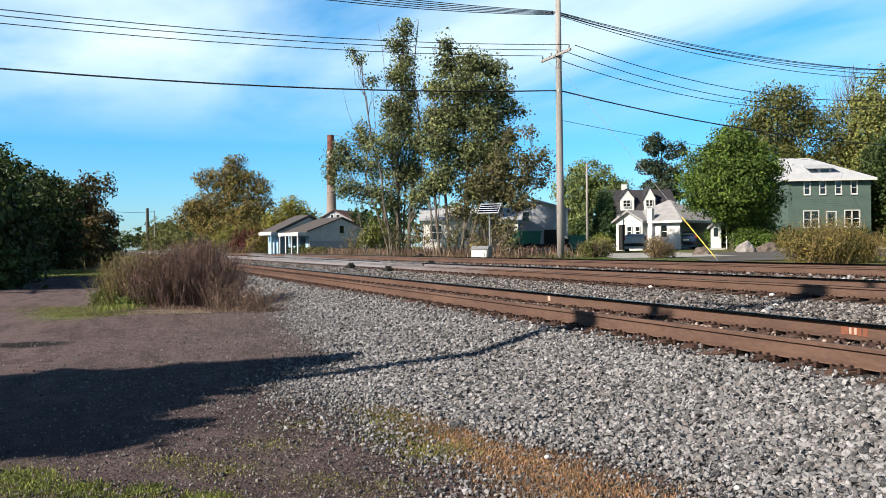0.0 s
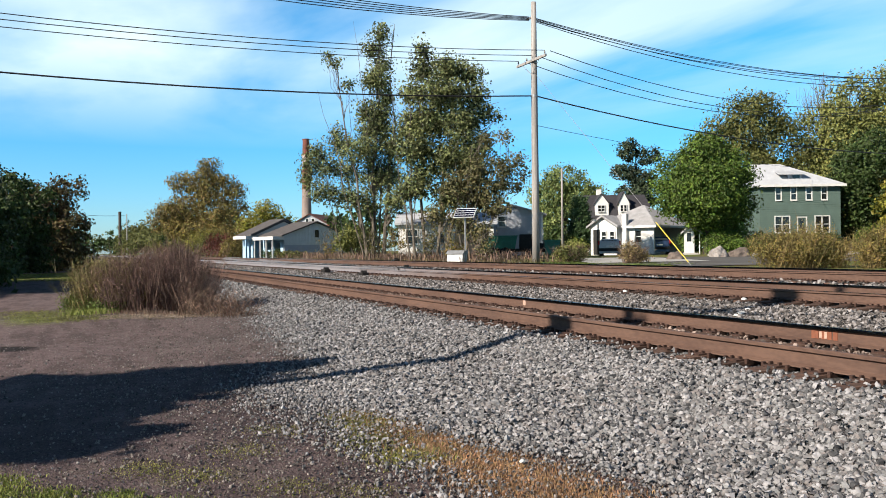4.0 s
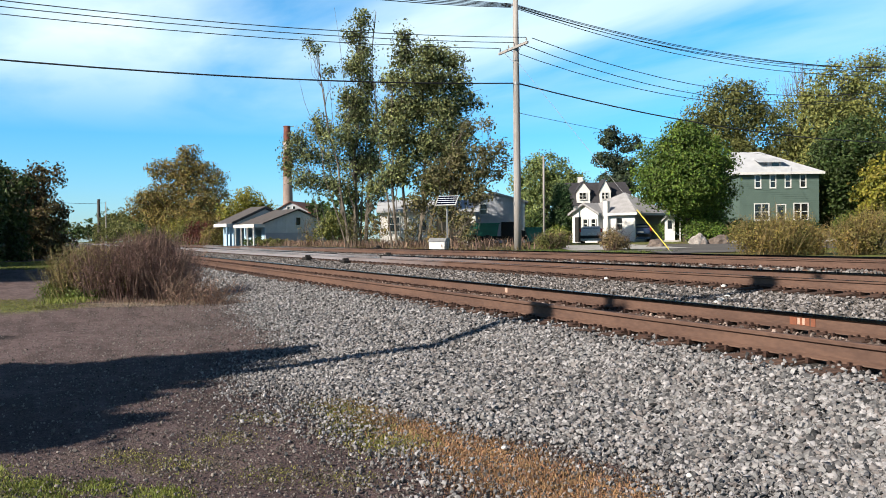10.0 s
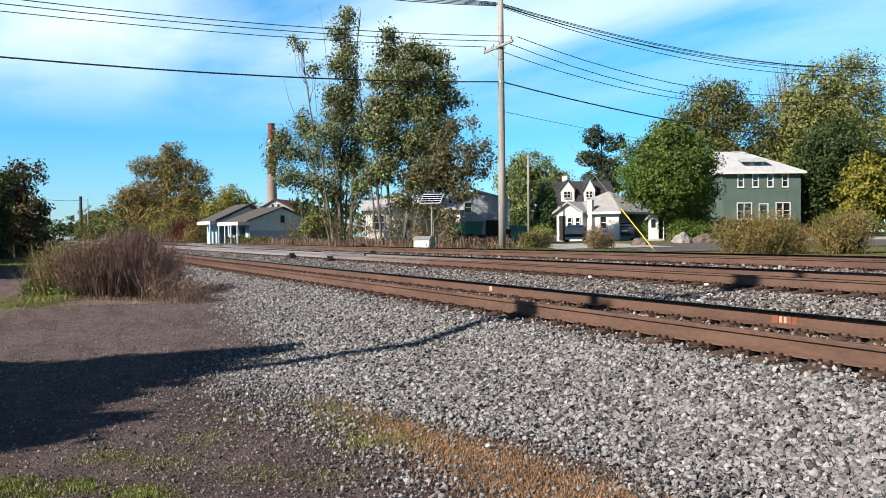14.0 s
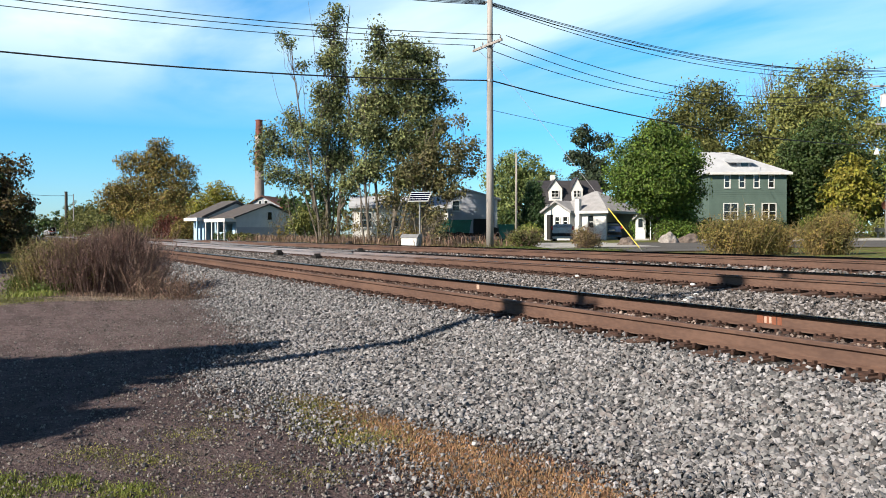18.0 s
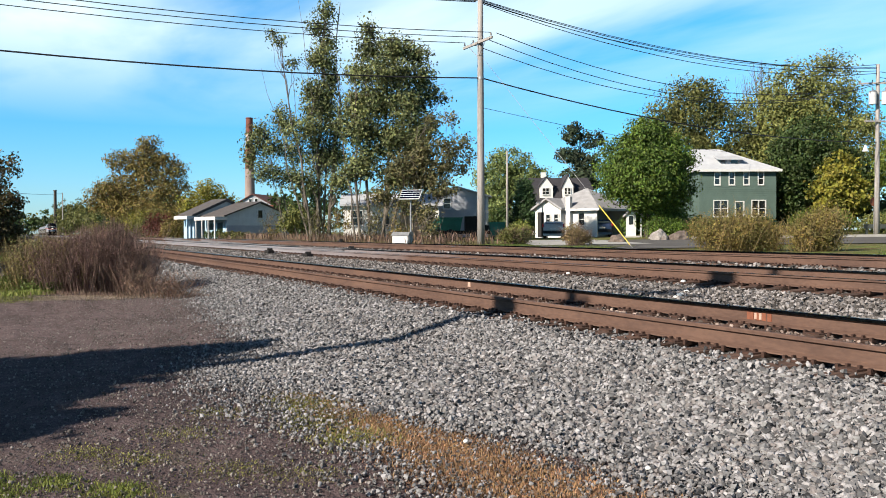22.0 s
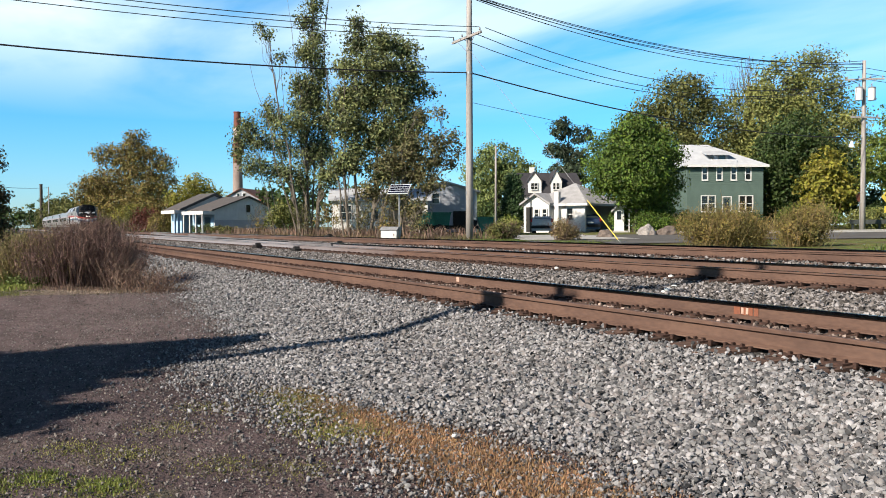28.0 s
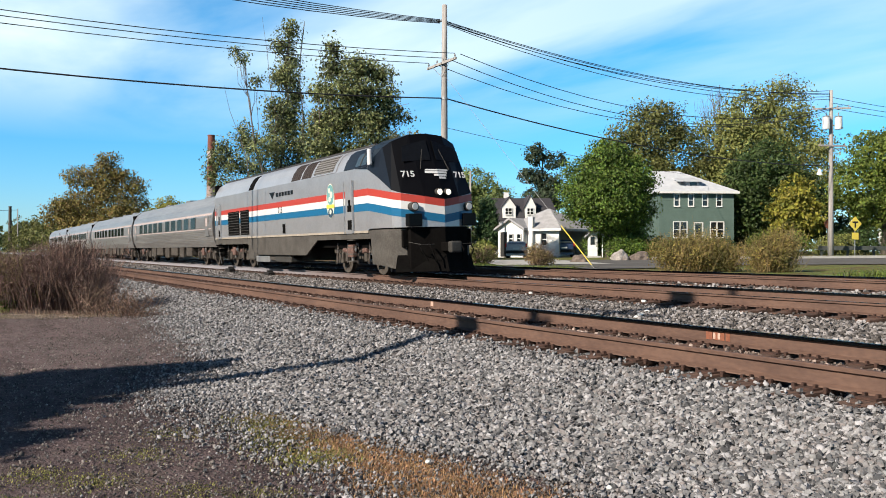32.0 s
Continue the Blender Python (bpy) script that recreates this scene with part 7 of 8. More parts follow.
M["cab_glass"] = mat("cab_glass", (0.03, 0.05, 0.065), (0.02, 0.035, 0.05), rough=0.15, bump=0, spec=0.3)
M["screen_glass"] = mat("screen_glass", (0.008, 0.009, 0.011), (0.006, 0.007, 0.009), rough=0.1, bump=0, spec=0.15)
M["rust_steel"] = mat("rust_steel", (0.20, 0.115, 0.095), (0.08, 0.046, 0.038), rough=0.8, scale=6, fine=30, bump=0.3)
M["stainless"] = mat("stainless", (0.42, 0.405, 0.395), (0.30, 0.29, 0.285), rough=0.38, metal=0.6, scale=1.5, fine=10, bump=0.02, stretch=(0.1, 1, 1))
M["line_red"] = mat("line_pale_red", (0.50, 0.42, 0.41), bump=0)
M["intake"] = mat("intake_brown", (0.045, 0.03, 0.027), (0.02, 0.014, 0.013), bump=0.1)
M["lamp"] = glow_mat("headlamp", (1.0, 0.92, 0.80), 0.6)
M["lamp_off"] = glass_mat("lamp_glass", (0.5, 0.5, 0.5), 0.1)

M["badge_teal"] = mat("badge_teal", (0.16, 0.36, 0.36), (0.12, 0.28, 0.29), bump=0)
M["badge_cream"] = mat("badge_cream", (0.62, 0.66, 0.55), (0.55, 0.6, 0.5), bump=0)
M["badge_navy"] = mat("badge_navy", (0.03, 0.07, 0.12), bump=0)
M["sill_tan"] = mat("sill_tan", (0.42, 0.37, 0.31), (0.30, 0.26, 0.21), rough=0.6, scale=2, fine=20, bump=0.05)
TRACK_LEAN = math.atan2(0.869 - 0.825, 1.508)


def train_pose(x):
    return Matrix.Translation((x, 12.0 + 0.754, (0.825 + 0.869) / 2)) @ Euler((TRACK_LEAN, 0, 0)).to_matrix().to_4x4()


def shell_loft(half, xs, y_scale=None):
    """A closed body: the half outline (y, z) mirrored, swept along xs."""
    ring = [(-y, z) for y, z in half] + [(y, z) for y, z in reversed(half) if y > 1e-6]
    bm = bmesh.new()
    rows = [[bm.verts.new((x, y, z)) for y, z in ring] for x in xs]
    n = len(ring)
    for a, b in zip(rows, rows[1:]):
        for i in range(n):
            j = (i + 1) % n
            bm.faces.new((a[i], a[j], b[j], b[i]))
    bm.faces.new(rows[0])
    bm.faces.new(rows[-1][::-1])
    bmesh.ops.recalc_face_normals(bm, faces=bm.faces[:])
    return bm


def quad(parent, name, pts, material, label="", thick=0.006):
    """A thin plate through the points."""
    bm = bmesh.new()
    p = [Vector(q) for q in pts]
    nrm = (p[1] - p[0]).cross(p[2] - p[0]).normalized() * thick
    a = [bm.verts.new(q) for q in p]
    b = [bm.verts.new(q + nrm) for q in p]
    n = len(p)
    bm.faces.new(a[::-1])
    bm.faces.new(b)
    for i in range(n):
        bm.faces.new((a[i], a[(i + 1) % n], b[(i + 1) % n], b[i]))
    bmesh.ops.recalc_face_normals(bm, faces=bm.faces[:])
    return part(name, bm, material, parent, label)


def wheel_bm(x, y, r=0.5):
    bm = bmesh.new()
    s = -1 if y < 0 else 1
    rod(bm, (x, y - s * 0.07, r), (x, y + s * 0.07, r), r, r * 0.985, 24)
    rod(bm, (x, y - s * 0.10, r), (x, y - s * 0.07, r), r + 0.028, r + 0.02, 24)
    rod(bm, (x, y + s * 0.07, r), (x, y + s * 0.10, r), r * 0.62, r * 0.58, 20)
    rod(bm, (x, y + s * 0.10, r), (x, y + s * 0.20, r), 0.13, 0.12, 12)
    return bm


def truck(parent, cx, base=2.75, r=0.5, heavy=True):
    """A two-axle truck: side frames, springs, brake gear, wheels and axles."""
    bm = bmesh.new()
    for s in (-1, 1):
        y = s * 1.02
        box(bm, cx - base / 2 - 0.55, cx + base / 2 + 0.55, y - 0.07, y + 0.07, 0.66, 0.92, 0.02)
        box(bm, cx - 0.5, cx + 0.5, y - 0.10, y + 0.12, 0.38, 0.68, 0.03)
        for d in (-1, 1):
            box(bm, cx + d * base / 2 - 0.2, cx + d * base / 2 + 0.2, y - 0.08, y + 0.14, 0.34, 0.68, 0.03)
            rod(bm, (cx + d * 0.75, y + s * 0.06, 0.42), (cx + d * 0.75, y + s * 0.06, 0.98), 0.10, sides=10)
            rod(bm, (cx + d * (base / 2 + 0.45), y + s * 0.05, 0.3), (cx + d * (base / 2 + 0.25), y + s * 0.05, 0.85), 0.035, sides=6)
            box(bm, cx + d * 0.35 - 0.05, cx + d * 0.35 + 0.05, y + s * 0.02 - 0.06, y + s * 0.02 + 0.1, 0.9, 1.12)
    t = part("truck", bm, M["truck_steel"], parent, "dirty steel truck frame")
    for s in (-1, 1):
        for d in (-1, 1):
            part("brake_cylinder", rod(bmesh.new(), (cx + d * 0.95, s * 1.12, 0.78), (cx + d * 0.55, s * 1.12, 0.74), 0.09, sides=10), M["rust_steel"], t)
            part("spring", tube(bmesh.new(), [(cx + d * base / 2 + 0.07 * math.cos(q), s * 1.12 + 0.07 * math.sin(q), 0.66 + 0.014 * q) for q in range(0, 20)], 0.018, 5), M["truck_steel"], t)
        if heavy:
            for k in range(4):
                x = cx - 1.35 + 0.85 * k
                part("brake_hanger", tube(bmesh.new(), [(x, s * 1.2, 1.0), (x + 0.08, s * 1.24, 0.7), (x - 0.06, s * 1.2, 0.36)], 0.03, 6), M["pipe_grey"], t)
            part("damper", rod(bmesh.new(), (cx - 0.1, s * 1.2, 0.45), (cx + 0.25, s * 1.2, 1.0), 0.045, sides=8), M["metal_grey"], t)
            part("sand_pipe", tube(bmesh.new(), [(cx + base / 2 + 0.75, s * 1.0, 1.0), (cx + base / 2 + 0.7, s * 0.9, 0.5), (cx + base / 2 + 0.5, s * 0.78, 0.12)], 0.025, 6), M["metal_grey"], t)
            part("bolster_box", solid(cx - 0.32, cx + 0.12, min(s * 1.16, s * 1.3), max(s * 1.16, s * 1.3), 0.55, 0.95, 0.02), M["rust_steel"], t, "rust-brown box on the truck frame")
    for d in (-1, 1):
        for s in (-1, 1):
            part("wheel", wheel_bm(cx + d * base / 2, s * 0.76, r), M["truck_steel"], t)
        part("axle", rod(bmesh.new(), (cx + d * base / 2, -0.7, r), (cx + d * base / 2, 0.7, r), 0.08, sides=10), M["truck_steel"], t)
    return t


def locomotive():
    loco = empty("locomotive")
    tagged(loco, "silver diesel locomotive with red, white and blue stripes and black nose", "locomotive")
    body = [(0.0, 1.36), (1.52, 1.36), (1.52, 3.28), (1.40, 3.55), (1.22, 3.8), (0.8, 4.05), (0.0, 4.12)]
    part("body", shell_loft(body, (-20.1, -2.3)), M["cream"], loco, "pale silver painted steel side")
    part("roof_cap", shell_loft([(0.0, 3.97), (0.93, 3.985), (0.81, 4.075), (0.0, 4.15)], (-20.05, -3.0)), M["train_grey"], loco, "dark grey roof")
    # cab and nose: upright flanks narrowing forward, a shallow prow, and the black windscreen face above
    side = {}
    top = {}
    edge = [(-2.3, 1.52), (-1.6, 1.47), (-0.95, 1.39), (-0.6, 1.25), (-0.3, 0.6), (-0.15, 0.0)]
    belt = [3.2, 2.88, 2.5, 2.40, 2.29, 2.20]
    brow = [(-2.3, 1.45, 3.45), (-2.0, 1.37, 3.6), (-1.7, 1.27, 3.8), (-1.4, 1.12, 3.95), (-1.25, 0.6, 4.15), (-1.2, 0.0, 4.2)]
    bm, bk = bmesh.new(), bmesh.new()
    full = [(x, -y) for x, y in edge] + [(x, y) for x, y in reversed(edge[:-1])]
    fb = belt + belt[-2::-1]
    fr = [(x, -y, z) for x, y, z in brow] + [(x, y, z) for x, y, z in reversed(brow[:-1])]
    lo = [bm.verts.new((x, y, 1.42)) for x, y in full]
    hi = [bm.verts.new((x, y, z)) for (x, y), z in zip(full, fb)]
    kl = [bk.verts.new((x, y, z)) for (x, y), z in zip(full, fb)]
    kh = [bk.verts.new(p) for p in fr]
    for i in range(len(full) - 1):
        bm.faces.new((lo[i], lo[i + 1], hi[i + 1], hi[i]))
        bk.faces.new((kl[i], kl[i + 1], kh[i + 1], kh[i]))
    bm.faces.new(lo[::-1])
    rear = [bk.verts.new(p) for p in ((-2.6, -1.22, 3.8), (-3.0, -0.98, 3.97), (-3.1, -0.5, 4.17), (-3.1, 0.0, 4.23), (-3.1, 0.5, 4.17), (-3.0, 0.98, 3.97), (-2.6, 1.22, 3.8))]
    bk.faces.new((kh[0], kh[1], rear[0]))
    bk.faces.new((kh[1], kh[2], rear[0]))
    for i in range(6):
        bk.faces.new((kh[2 + i], kh[3 + i], rear[i + 1], rear[i]))
    bk.faces.new((kh[8], kh[9], rear[6]))
    bk.faces.new((kh[9], kh[10], rear[6]))
    bmesh.ops.recalc_face_normals(bm, faces=bm.faces[:])
    bmesh.ops.recalc_face_normals(bk, faces=bk.faces[:])
    part("nose", bm, M["cream"], loco, "pale lower nose")
    face = part("windscreen_face", bk, M["train_black"], loco, "glossy black upper nose and windscreens")
    face.data.materials.append(M["train_navy"])
    for q in face.data.polygons:
        if abs(q.center.y) > 1.33:
            q.material_index = 1
    def on_slope(name, s, x0, x1, low, high, material, label="", lift=0.008, parent=None):
        """A panel bent over the sloping shoulder of the body."""
        zs = [low] + [z for z in (3.28, 3.55, 3.8) if low < z < high] + [high]
        ys = np.interp(zs, [3.28, 3.55, 3.8, 4.05], [1.52, 1.40, 1.22, 0.8])
        bm = bmesh.new()
        rings = []
        for d in (0.0, lift):
            rings.append([[bm.verts.new((x, s * (y + d), z + d * 0.5)) for y, z in zip(ys, zs)] for x in (x0, x1)])
        for k in range(len(zs) - 1):
            for r in rings:
                bm.faces.new((r[0][k], r[1][k], r[1][k + 1], r[0][k + 1]))
            for e in (0, 1):
                bm.faces.new((rings[0][e][k], rings[1][e][k], rings[1][e][k + 1], rings[0][e][k + 1]))
        for k in (0, -1):
            bm.faces.new((rings[0][0][k], rings[0][1][k], rings[1][1][k], rings[1][0][k]))
        bmesh.ops.recalc_face_normals(bm, faces=bm.faces[:])
        return part(name, bm, material, parent or loco, label)

    for s in (-1, 1):
        quad(loco, "cab_flank", [(-3.2, s * 1.527, 3.28), (-2.3, s * 1.527, 3.2), (-2.3, s * 1.527, 3.28)][::-s], M["train_navy"])
        on_slope("cab_flank", s, -4.1, -2.3, 3.285, 3.92, M["train_navy"], "dark blue cab flank")
        w = on_slope("cab_window", s, -3.2, -2.42, 3.33, 3.72, M["cab_glass"], "dark side window of the cab", 0.02)
        on_slope("frame", s, -2.84, -2.78, 3.33, 3.72, M["train_grey"], "", 0.03, w)
        arm = part("mirror", solid(-2.12, -1.94, s * 1.56 - 0.05, s * 1.56 + 0.05, 3.3, 3.78, 0.03), M["white"], loco, "tall white mirror beside the cab")
        part("mirror_arm", rod(bmesh.new(), (-2.05, s * 1.36, 3.4), (-2.05, s * 1.54, 3.4), 0.02, sides=6), M["train_grey"], arm)
        # stripes run level along the flank, then dip towards the prow
        for nm, z0, z1, m in (("red_stripe", 2.42, 2.63, "red"), ("white_stripe", 2.19, 2.42, "white"), ("blue_stripe", 1.96, 2.19, "blue")):
            line = [(-20.1, 1.52, 0.0), (-2.3, 1.52, 0.0), (-1.6, 1.47, -0.09), (-0.95, 1.39, -0.19), (-0.6, 1.25, -0.24), (-0.3, 0.6, -0.34), (-0.15, 0.0, -0.43)]
            bm = bmesh.new()
            lows = [bm.verts.new((x + (0.006 if x > -1 else 0), s * (y + 0.005), z0 + dz)) for x, y, dz in line]
            tops = [bm.verts.new((x + (0.006 if x > -1 else 0), s * (y + 0.005), z1 + dz)) for x, y, dz in line]
            for i in range(len(line) - 1):
                bm.faces.new((lows[i], lows[i + 1], tops[i + 1], tops[i]) if s < 0 else (lows[i + 1], lows[i], tops[i], tops[i + 1]))
            part(nm, bm, M[m], loco)
        # grilles, doors, ladders and fittings of the flank
        def louvre(name, x0, x1, z0, z1, n, upright=False, y=1.53, lean=0.0):
            g = part(name, solid(x0, x1, min(s * y, s * (y + 0.012)), max(s * y, s * (y + 0.012)), z0, z1), M["under_black"], loco, "dark louvred grille")
            bm = bmesh.new()
            for i in range(n):
                if upright:
                    x = x0 + (x1 - x0) * (i + 0.5) / n
                    box(bm, x - 0.015, x + 0.015, s * (y + 0.026) - 0.014, s * (y + 0.026) + 0.013, z0, z1)
                else:
                    z = z0 + (z1 - z0) * (i + 0.5) / n
                    box(bm, x0, x1, s * (y + 0.026) - 0.014, s * (y + 0.026) + 0.013, z - 0.012, z + 0.012)
            part("louvre", bm, M["train_grey"], g)
        louvre("radiator_grille", -17.7, -15.95, 1.45, 2.5, 9)
        louvre("radiator_grille", -15.75, -14.5, 1.45, 2.5, 9)
        on_slope("air_intake", s, -14.5, -13.85, 3.3, 3.9, M["under_black"], "dark slot of an air intake")
        for x in (-9.1, -8.0):
            on_slope("air_intake", s, x, x + 0.95, 3.3, 3.9, M["intake"], "dark brown air intake")
            for k in range(3):
                on_slope("divider", s, x + 0.22 + 0.24 * k, x + 0.25 + 0.24 * k, 3.32, 3.88, M["train_grey"], "", 0.02)
        gf = on_slope("grille_frame", s, -6.85, -4.75, 3.29, 3.92, M["cream"], "pale frame of the mesh grille", 0.02)
        on_slope("intake_grille", s, -6.75, -5.0, 3.33, 3.88, M["grille_grey"], "grey mesh grille", 0.03, gf)
        for k in range(6):
            on_slope("louvre", s, -6.75, -5.0, 3.36 + 0.085 * k, 3.385 + 0.085 * k, M["skirt_grey"], "", 0.045, gf)
        for x in (-19.6, -4.0):
            d = part("cab_door", solid(x, x + 0.66, min(s * 1.526, s * 1.538), max(s * 1.526, s * 1.534), 1.3, 2.97), M["cream"], loco)
            for e in (0.0, 0.64):
                part("handrail", rod(bmesh.new(), (x + e, s * 1.59, 1.3), (x + e, s * 1.59, 2.95), 0.018, sides=6), M["metal_grey"], d)
            part("handle", solid(x + 0.28, x + 0.4, min(s * 1.54, s * 1.56), max(s * 1.54, s * 1.56), 2.1, 2.35), M["under_black"], d)
            # no recess is cut: flat black plates carry its shade as colour
            for z in (1.42, 1.98):
                part("step_well", solid(x + 0.16, x + 0.5, min(s * 1.53, s * 1.542), max(s * 1.53, s * 1.542), z, z + 0.3 - 0.1 * (z > 1.5)), M["under_black"], d, "flat black plate, the shade of a step recess in its colour")
            for i in range(4):
                part("step", solid(x + 0.1, x + 0.55, min(s * 1.38, s * 1.55), max(s * 1.38, s * 1.55), 0.42 + 0.22 * i, 0.45 + 0.22 * i), M["skirt_grey"], d)
        part("side_hatch", solid(-10.15, -9.85, min(s * 1.525, s * 1.535), max(s * 1.525, s * 1.535), 1.42, 1.78), M["under_black"], loco)
        # round badge, drawn as plain shapes in its colours
        def oval(name, cx, cz, rx, rz, lift, material, parent, label=""):
            bm = bmesh.new()
            ring = [bm.verts.new((cx + rx * math.cos(i * math.pi / 12), s * lift, cz + rz * math.sin(i * math.pi / 12))) for i in range(24)]
            bm.faces.new(ring if s < 0 else ring[::-1])
            return part(name, bm, material, parent, label)
        bx0, bz0 = -5.25, 2.40
        bg = oval("badge", bx0, bz0, 0.35, 0.58, 1.533, M["badge_cream"], loco, "cream, teal and gold oval badge")
        oval("field", bx0, bz0 + 0.2, 0.29, 0.34, 1.536, M["badge_teal"], bg)
        for dx, dz, r in ((-0.08, 0.34, 0.1), (0.08, 0.2, 0.12), (-0.06, 0.05, 0.1)):
            oval("field", bx0 + dx, bz0 + dz, r, r * 0.9, 1.539, M["badge_cream"], bg)
        quad(bg, "ribbon", [(bx0 - 0.34, s * 1.537, bz0 - 0.24), (bx0 + 0.34, s * 1.537, bz0 - 0.24), (bx0 + 0.34, s * 1.537, bz0 - 0.12), (bx0 - 0.34, s * 1.537, bz0 - 0.12)][::-s], M["yellow"])
        oval("field", bx0, bz0 - 0.39, 0.22, 0.16, 1.538, M["badge_navy"], bg)
        oval("field", bx0, bz0 - 0.36, 0.09, 0.08, 1.541, M["badge_cream"], bg)
        # the owner's mark as a plain swoosh and bar
        mk = quad(loco, "mark", [(-11.7, s * 1.527, 3.04), (-11.0, s * 1.527, 3.04), (-11.15, s * 1.527, 2.92), (-11.3, s * 1.527, 2.78)][::-s], M["train_black"])
        for i in range(6):
            quad(mk, "letter_bar", [(-10.85 + i * 0.34, s * 1.527, 2.84), (-10.62 + i * 0.34, s * 1.527, 2.84), (-10.62 + i * 0.34, s * 1.527, 2.99), (-10.85 + i * 0.34, s * 1.527, 2.99)][::-s], M["train_black"])
        # skirt and tank
        prof = [(-20.1, 1.36), (-20.1, 1.05), (-14.9, 1.05), (-13.6, 0.6), (-7.75, 0.6), (-6.6, 1.12), (-2.2, 1.12), (-2.2, 1.36)]
        bm = prism(bmesh.new(), prof, "y", s * 1.47 - 0.03, s * 1.47 + 0.03)
        part("skirt", bm, M["skirt_grey"], loco, "grey side skirt")
        # the apron ahead of the front wheels curves in towards the plough
        bm = bmesh.new()
        plan = [(-2.2, 1.50, 0.36), (-1.75, 1.50, 0.34), (-1.3, 1.46, 0.30), (-0.95, 1.38, 0.24), (-0.72, 1.22, 0.20), (-0.62, 1.0, 0.18)]
        cols = [[bm.verts.new((x, s * (y - 0.05 * (k == 2)), z)) for k, z in enumerate((1.38, 1.2, low))] for x, y, low in plan]
        back = [[bm.verts.new((x - 0.05, s * (y - 0.06 - 0.05 * (k == 2)), z)) for k, z in enumerate((1.38, 1.2, low))] for x, y, low in plan]
        for r in (cols, back):
            for a, b in zip(r, r[1:]):
                for k in (0, 1):
                    bm.faces.new((a[k], b[k], b[k + 1], a[k + 1]))
        bmesh.ops.recalc_face_normals(bm, faces=bm.faces[:])
        part("apron", bm, M["skirt_grey"], loco, "grey curved apron before the wheels", smooth=True)
        part("equipment_box", solid(-14.0, -12.2, min(s * 0.9, s * 1.4), max(s * 0.9, s * 1.4), 0.3, 0.55, 0.03), M["metal_grey"], loco)
        part("equipment_box", solid(-11.5, -9.6, min(s * 0.9, s * 1.4), max(s * 0.9, s * 1.4), 0.32, 0.62, 0.03), M["train_grey"], loco)
    part("sill_line", shell_loft([(0.0, 1.30), (1.535, 1.30), (1.535, 1.37), (0, 1.37)], (-20.12, -2.3)), M["sill_tan"], loco)
    part("fuel_tank", solid(-15.2, -9.6, -1.38, 1.38, 0.36, 1.12, 0.1), M["skirt_grey"], loco)
    part("underframe", solid(-20.0, -0.6, -1.2, 1.2, 0.86, 1.355), M["under_black"], loco)
    part("end_plate", solid(-20.3, -20.1, -1.45, 1.45, 1.0, 3.9, 0.04), M["under_black"], loco)
    truck(loco, -17.6)
    truck(loco, -4.1)
    def on_face(y, z):
        t = (z - 2.1) / 2.1
        return Vector((-0.12 - 0.19 * abs(y) - 1.06 * t + 0.03, y, z))

    # front end: pilot, coupler, hoses, lamps, windscreens, numerals
    part("pilot", prism(bmesh.new(), [(-1.2, -1.2), (-0.5, -1.0), (-0.15, 0.0), (-0.5, 1.0), (-1.2, 1.2)], "z", 0.2, 1.42), M["under_black"], loco, "black snow plough pilot")
    for q in (-1, 1):
        quad(loco, "plough", [(-0.75, q * 1.42, 0.14), (0.05, 0.0, 0.14), (-0.12, 0.0, 0.62), (-0.8, q * 1.3, 0.62)], M["under_black"], "dark steel plough blade", 0.03)
    cp = part("coupler", solid(-0.3, 0.35, -0.13, 0.13, 0.72, 0.98, 0.03), M["under_black"], loco)
    part("knuckle", solid(0.3, 0.52, -0.2, 0.16, 0.68, 1.0, 0.05), M["train_grey"], cp)
    for y in (-0.9, -0.55, 0.55, 0.9):
        part("air_hose", tube(bmesh.new(), [(-0.2, y, 0.95), (0.0, y, 0.75), (0.05, y * 0.8, 0.45)], 0.022, 6), M["under_black"], loco)
    for s in (-1, 1):
        part("grab_iron", tube(bmesh.new(), [(-0.3, s * 1.2, 1.0), (0.02, s * 0.95, 0.92), (0.02, s * 0.5, 0.92)], 0.011, 6), M["train_grey"], loco)
        hl = part("headlight", rod(bmesh.new(), (-0.5, s * 0.15, 2.41), (-0.16, s * 0.15, 2.41), 0.1, sides=16), M["train_grey"], loco)
        part("lens", rod(bmesh.new(), (-0.16, s * 0.15, 2.41), (-0.145, s * 0.15, 2.41), 0.085, 0.078, 16), M["lamp"], hl)
        dl = part("ditch_light", rod(bmesh.new(), (-0.55, s * 0.95, 2.0), (-0.27, s * 0.95, 2.0), 0.13, sides=16), M["train_grey"], loco)
        part("lens", rod(bmesh.new(), (-0.27, s * 0.95, 2.0), (-0.25, s * 0.95, 2.0), 0.105, 0.095, 16), M["lamp_off"], dl)
        part("class_light", solid(-0.5, -0.24, s * 0.95 - 0.22, s * 0.95 + 0.22, 1.44, 1.8, 0.02), M["train_black"], loco)
        # windscreen panes let into the sloping face
        a, b = on_face(s * 0.1, 4.0), on_face(s * 0.92, 3.78)
        c, d = on_face(s * 1.02, 3.32), on_face(s * 0.1, 3.38)
        pts = [a, b, c, d]
        quad(face, "windscreen", pts if s > 0 else pts[::-1], M["screen_glass"], thick=0.01)
        part("wiper", rod(bmesh.new(), on_face(s * 0.5, 3.1), on_face(s * 0.3, 3.7), 0.013, sides=5), M["train_grey"], face)
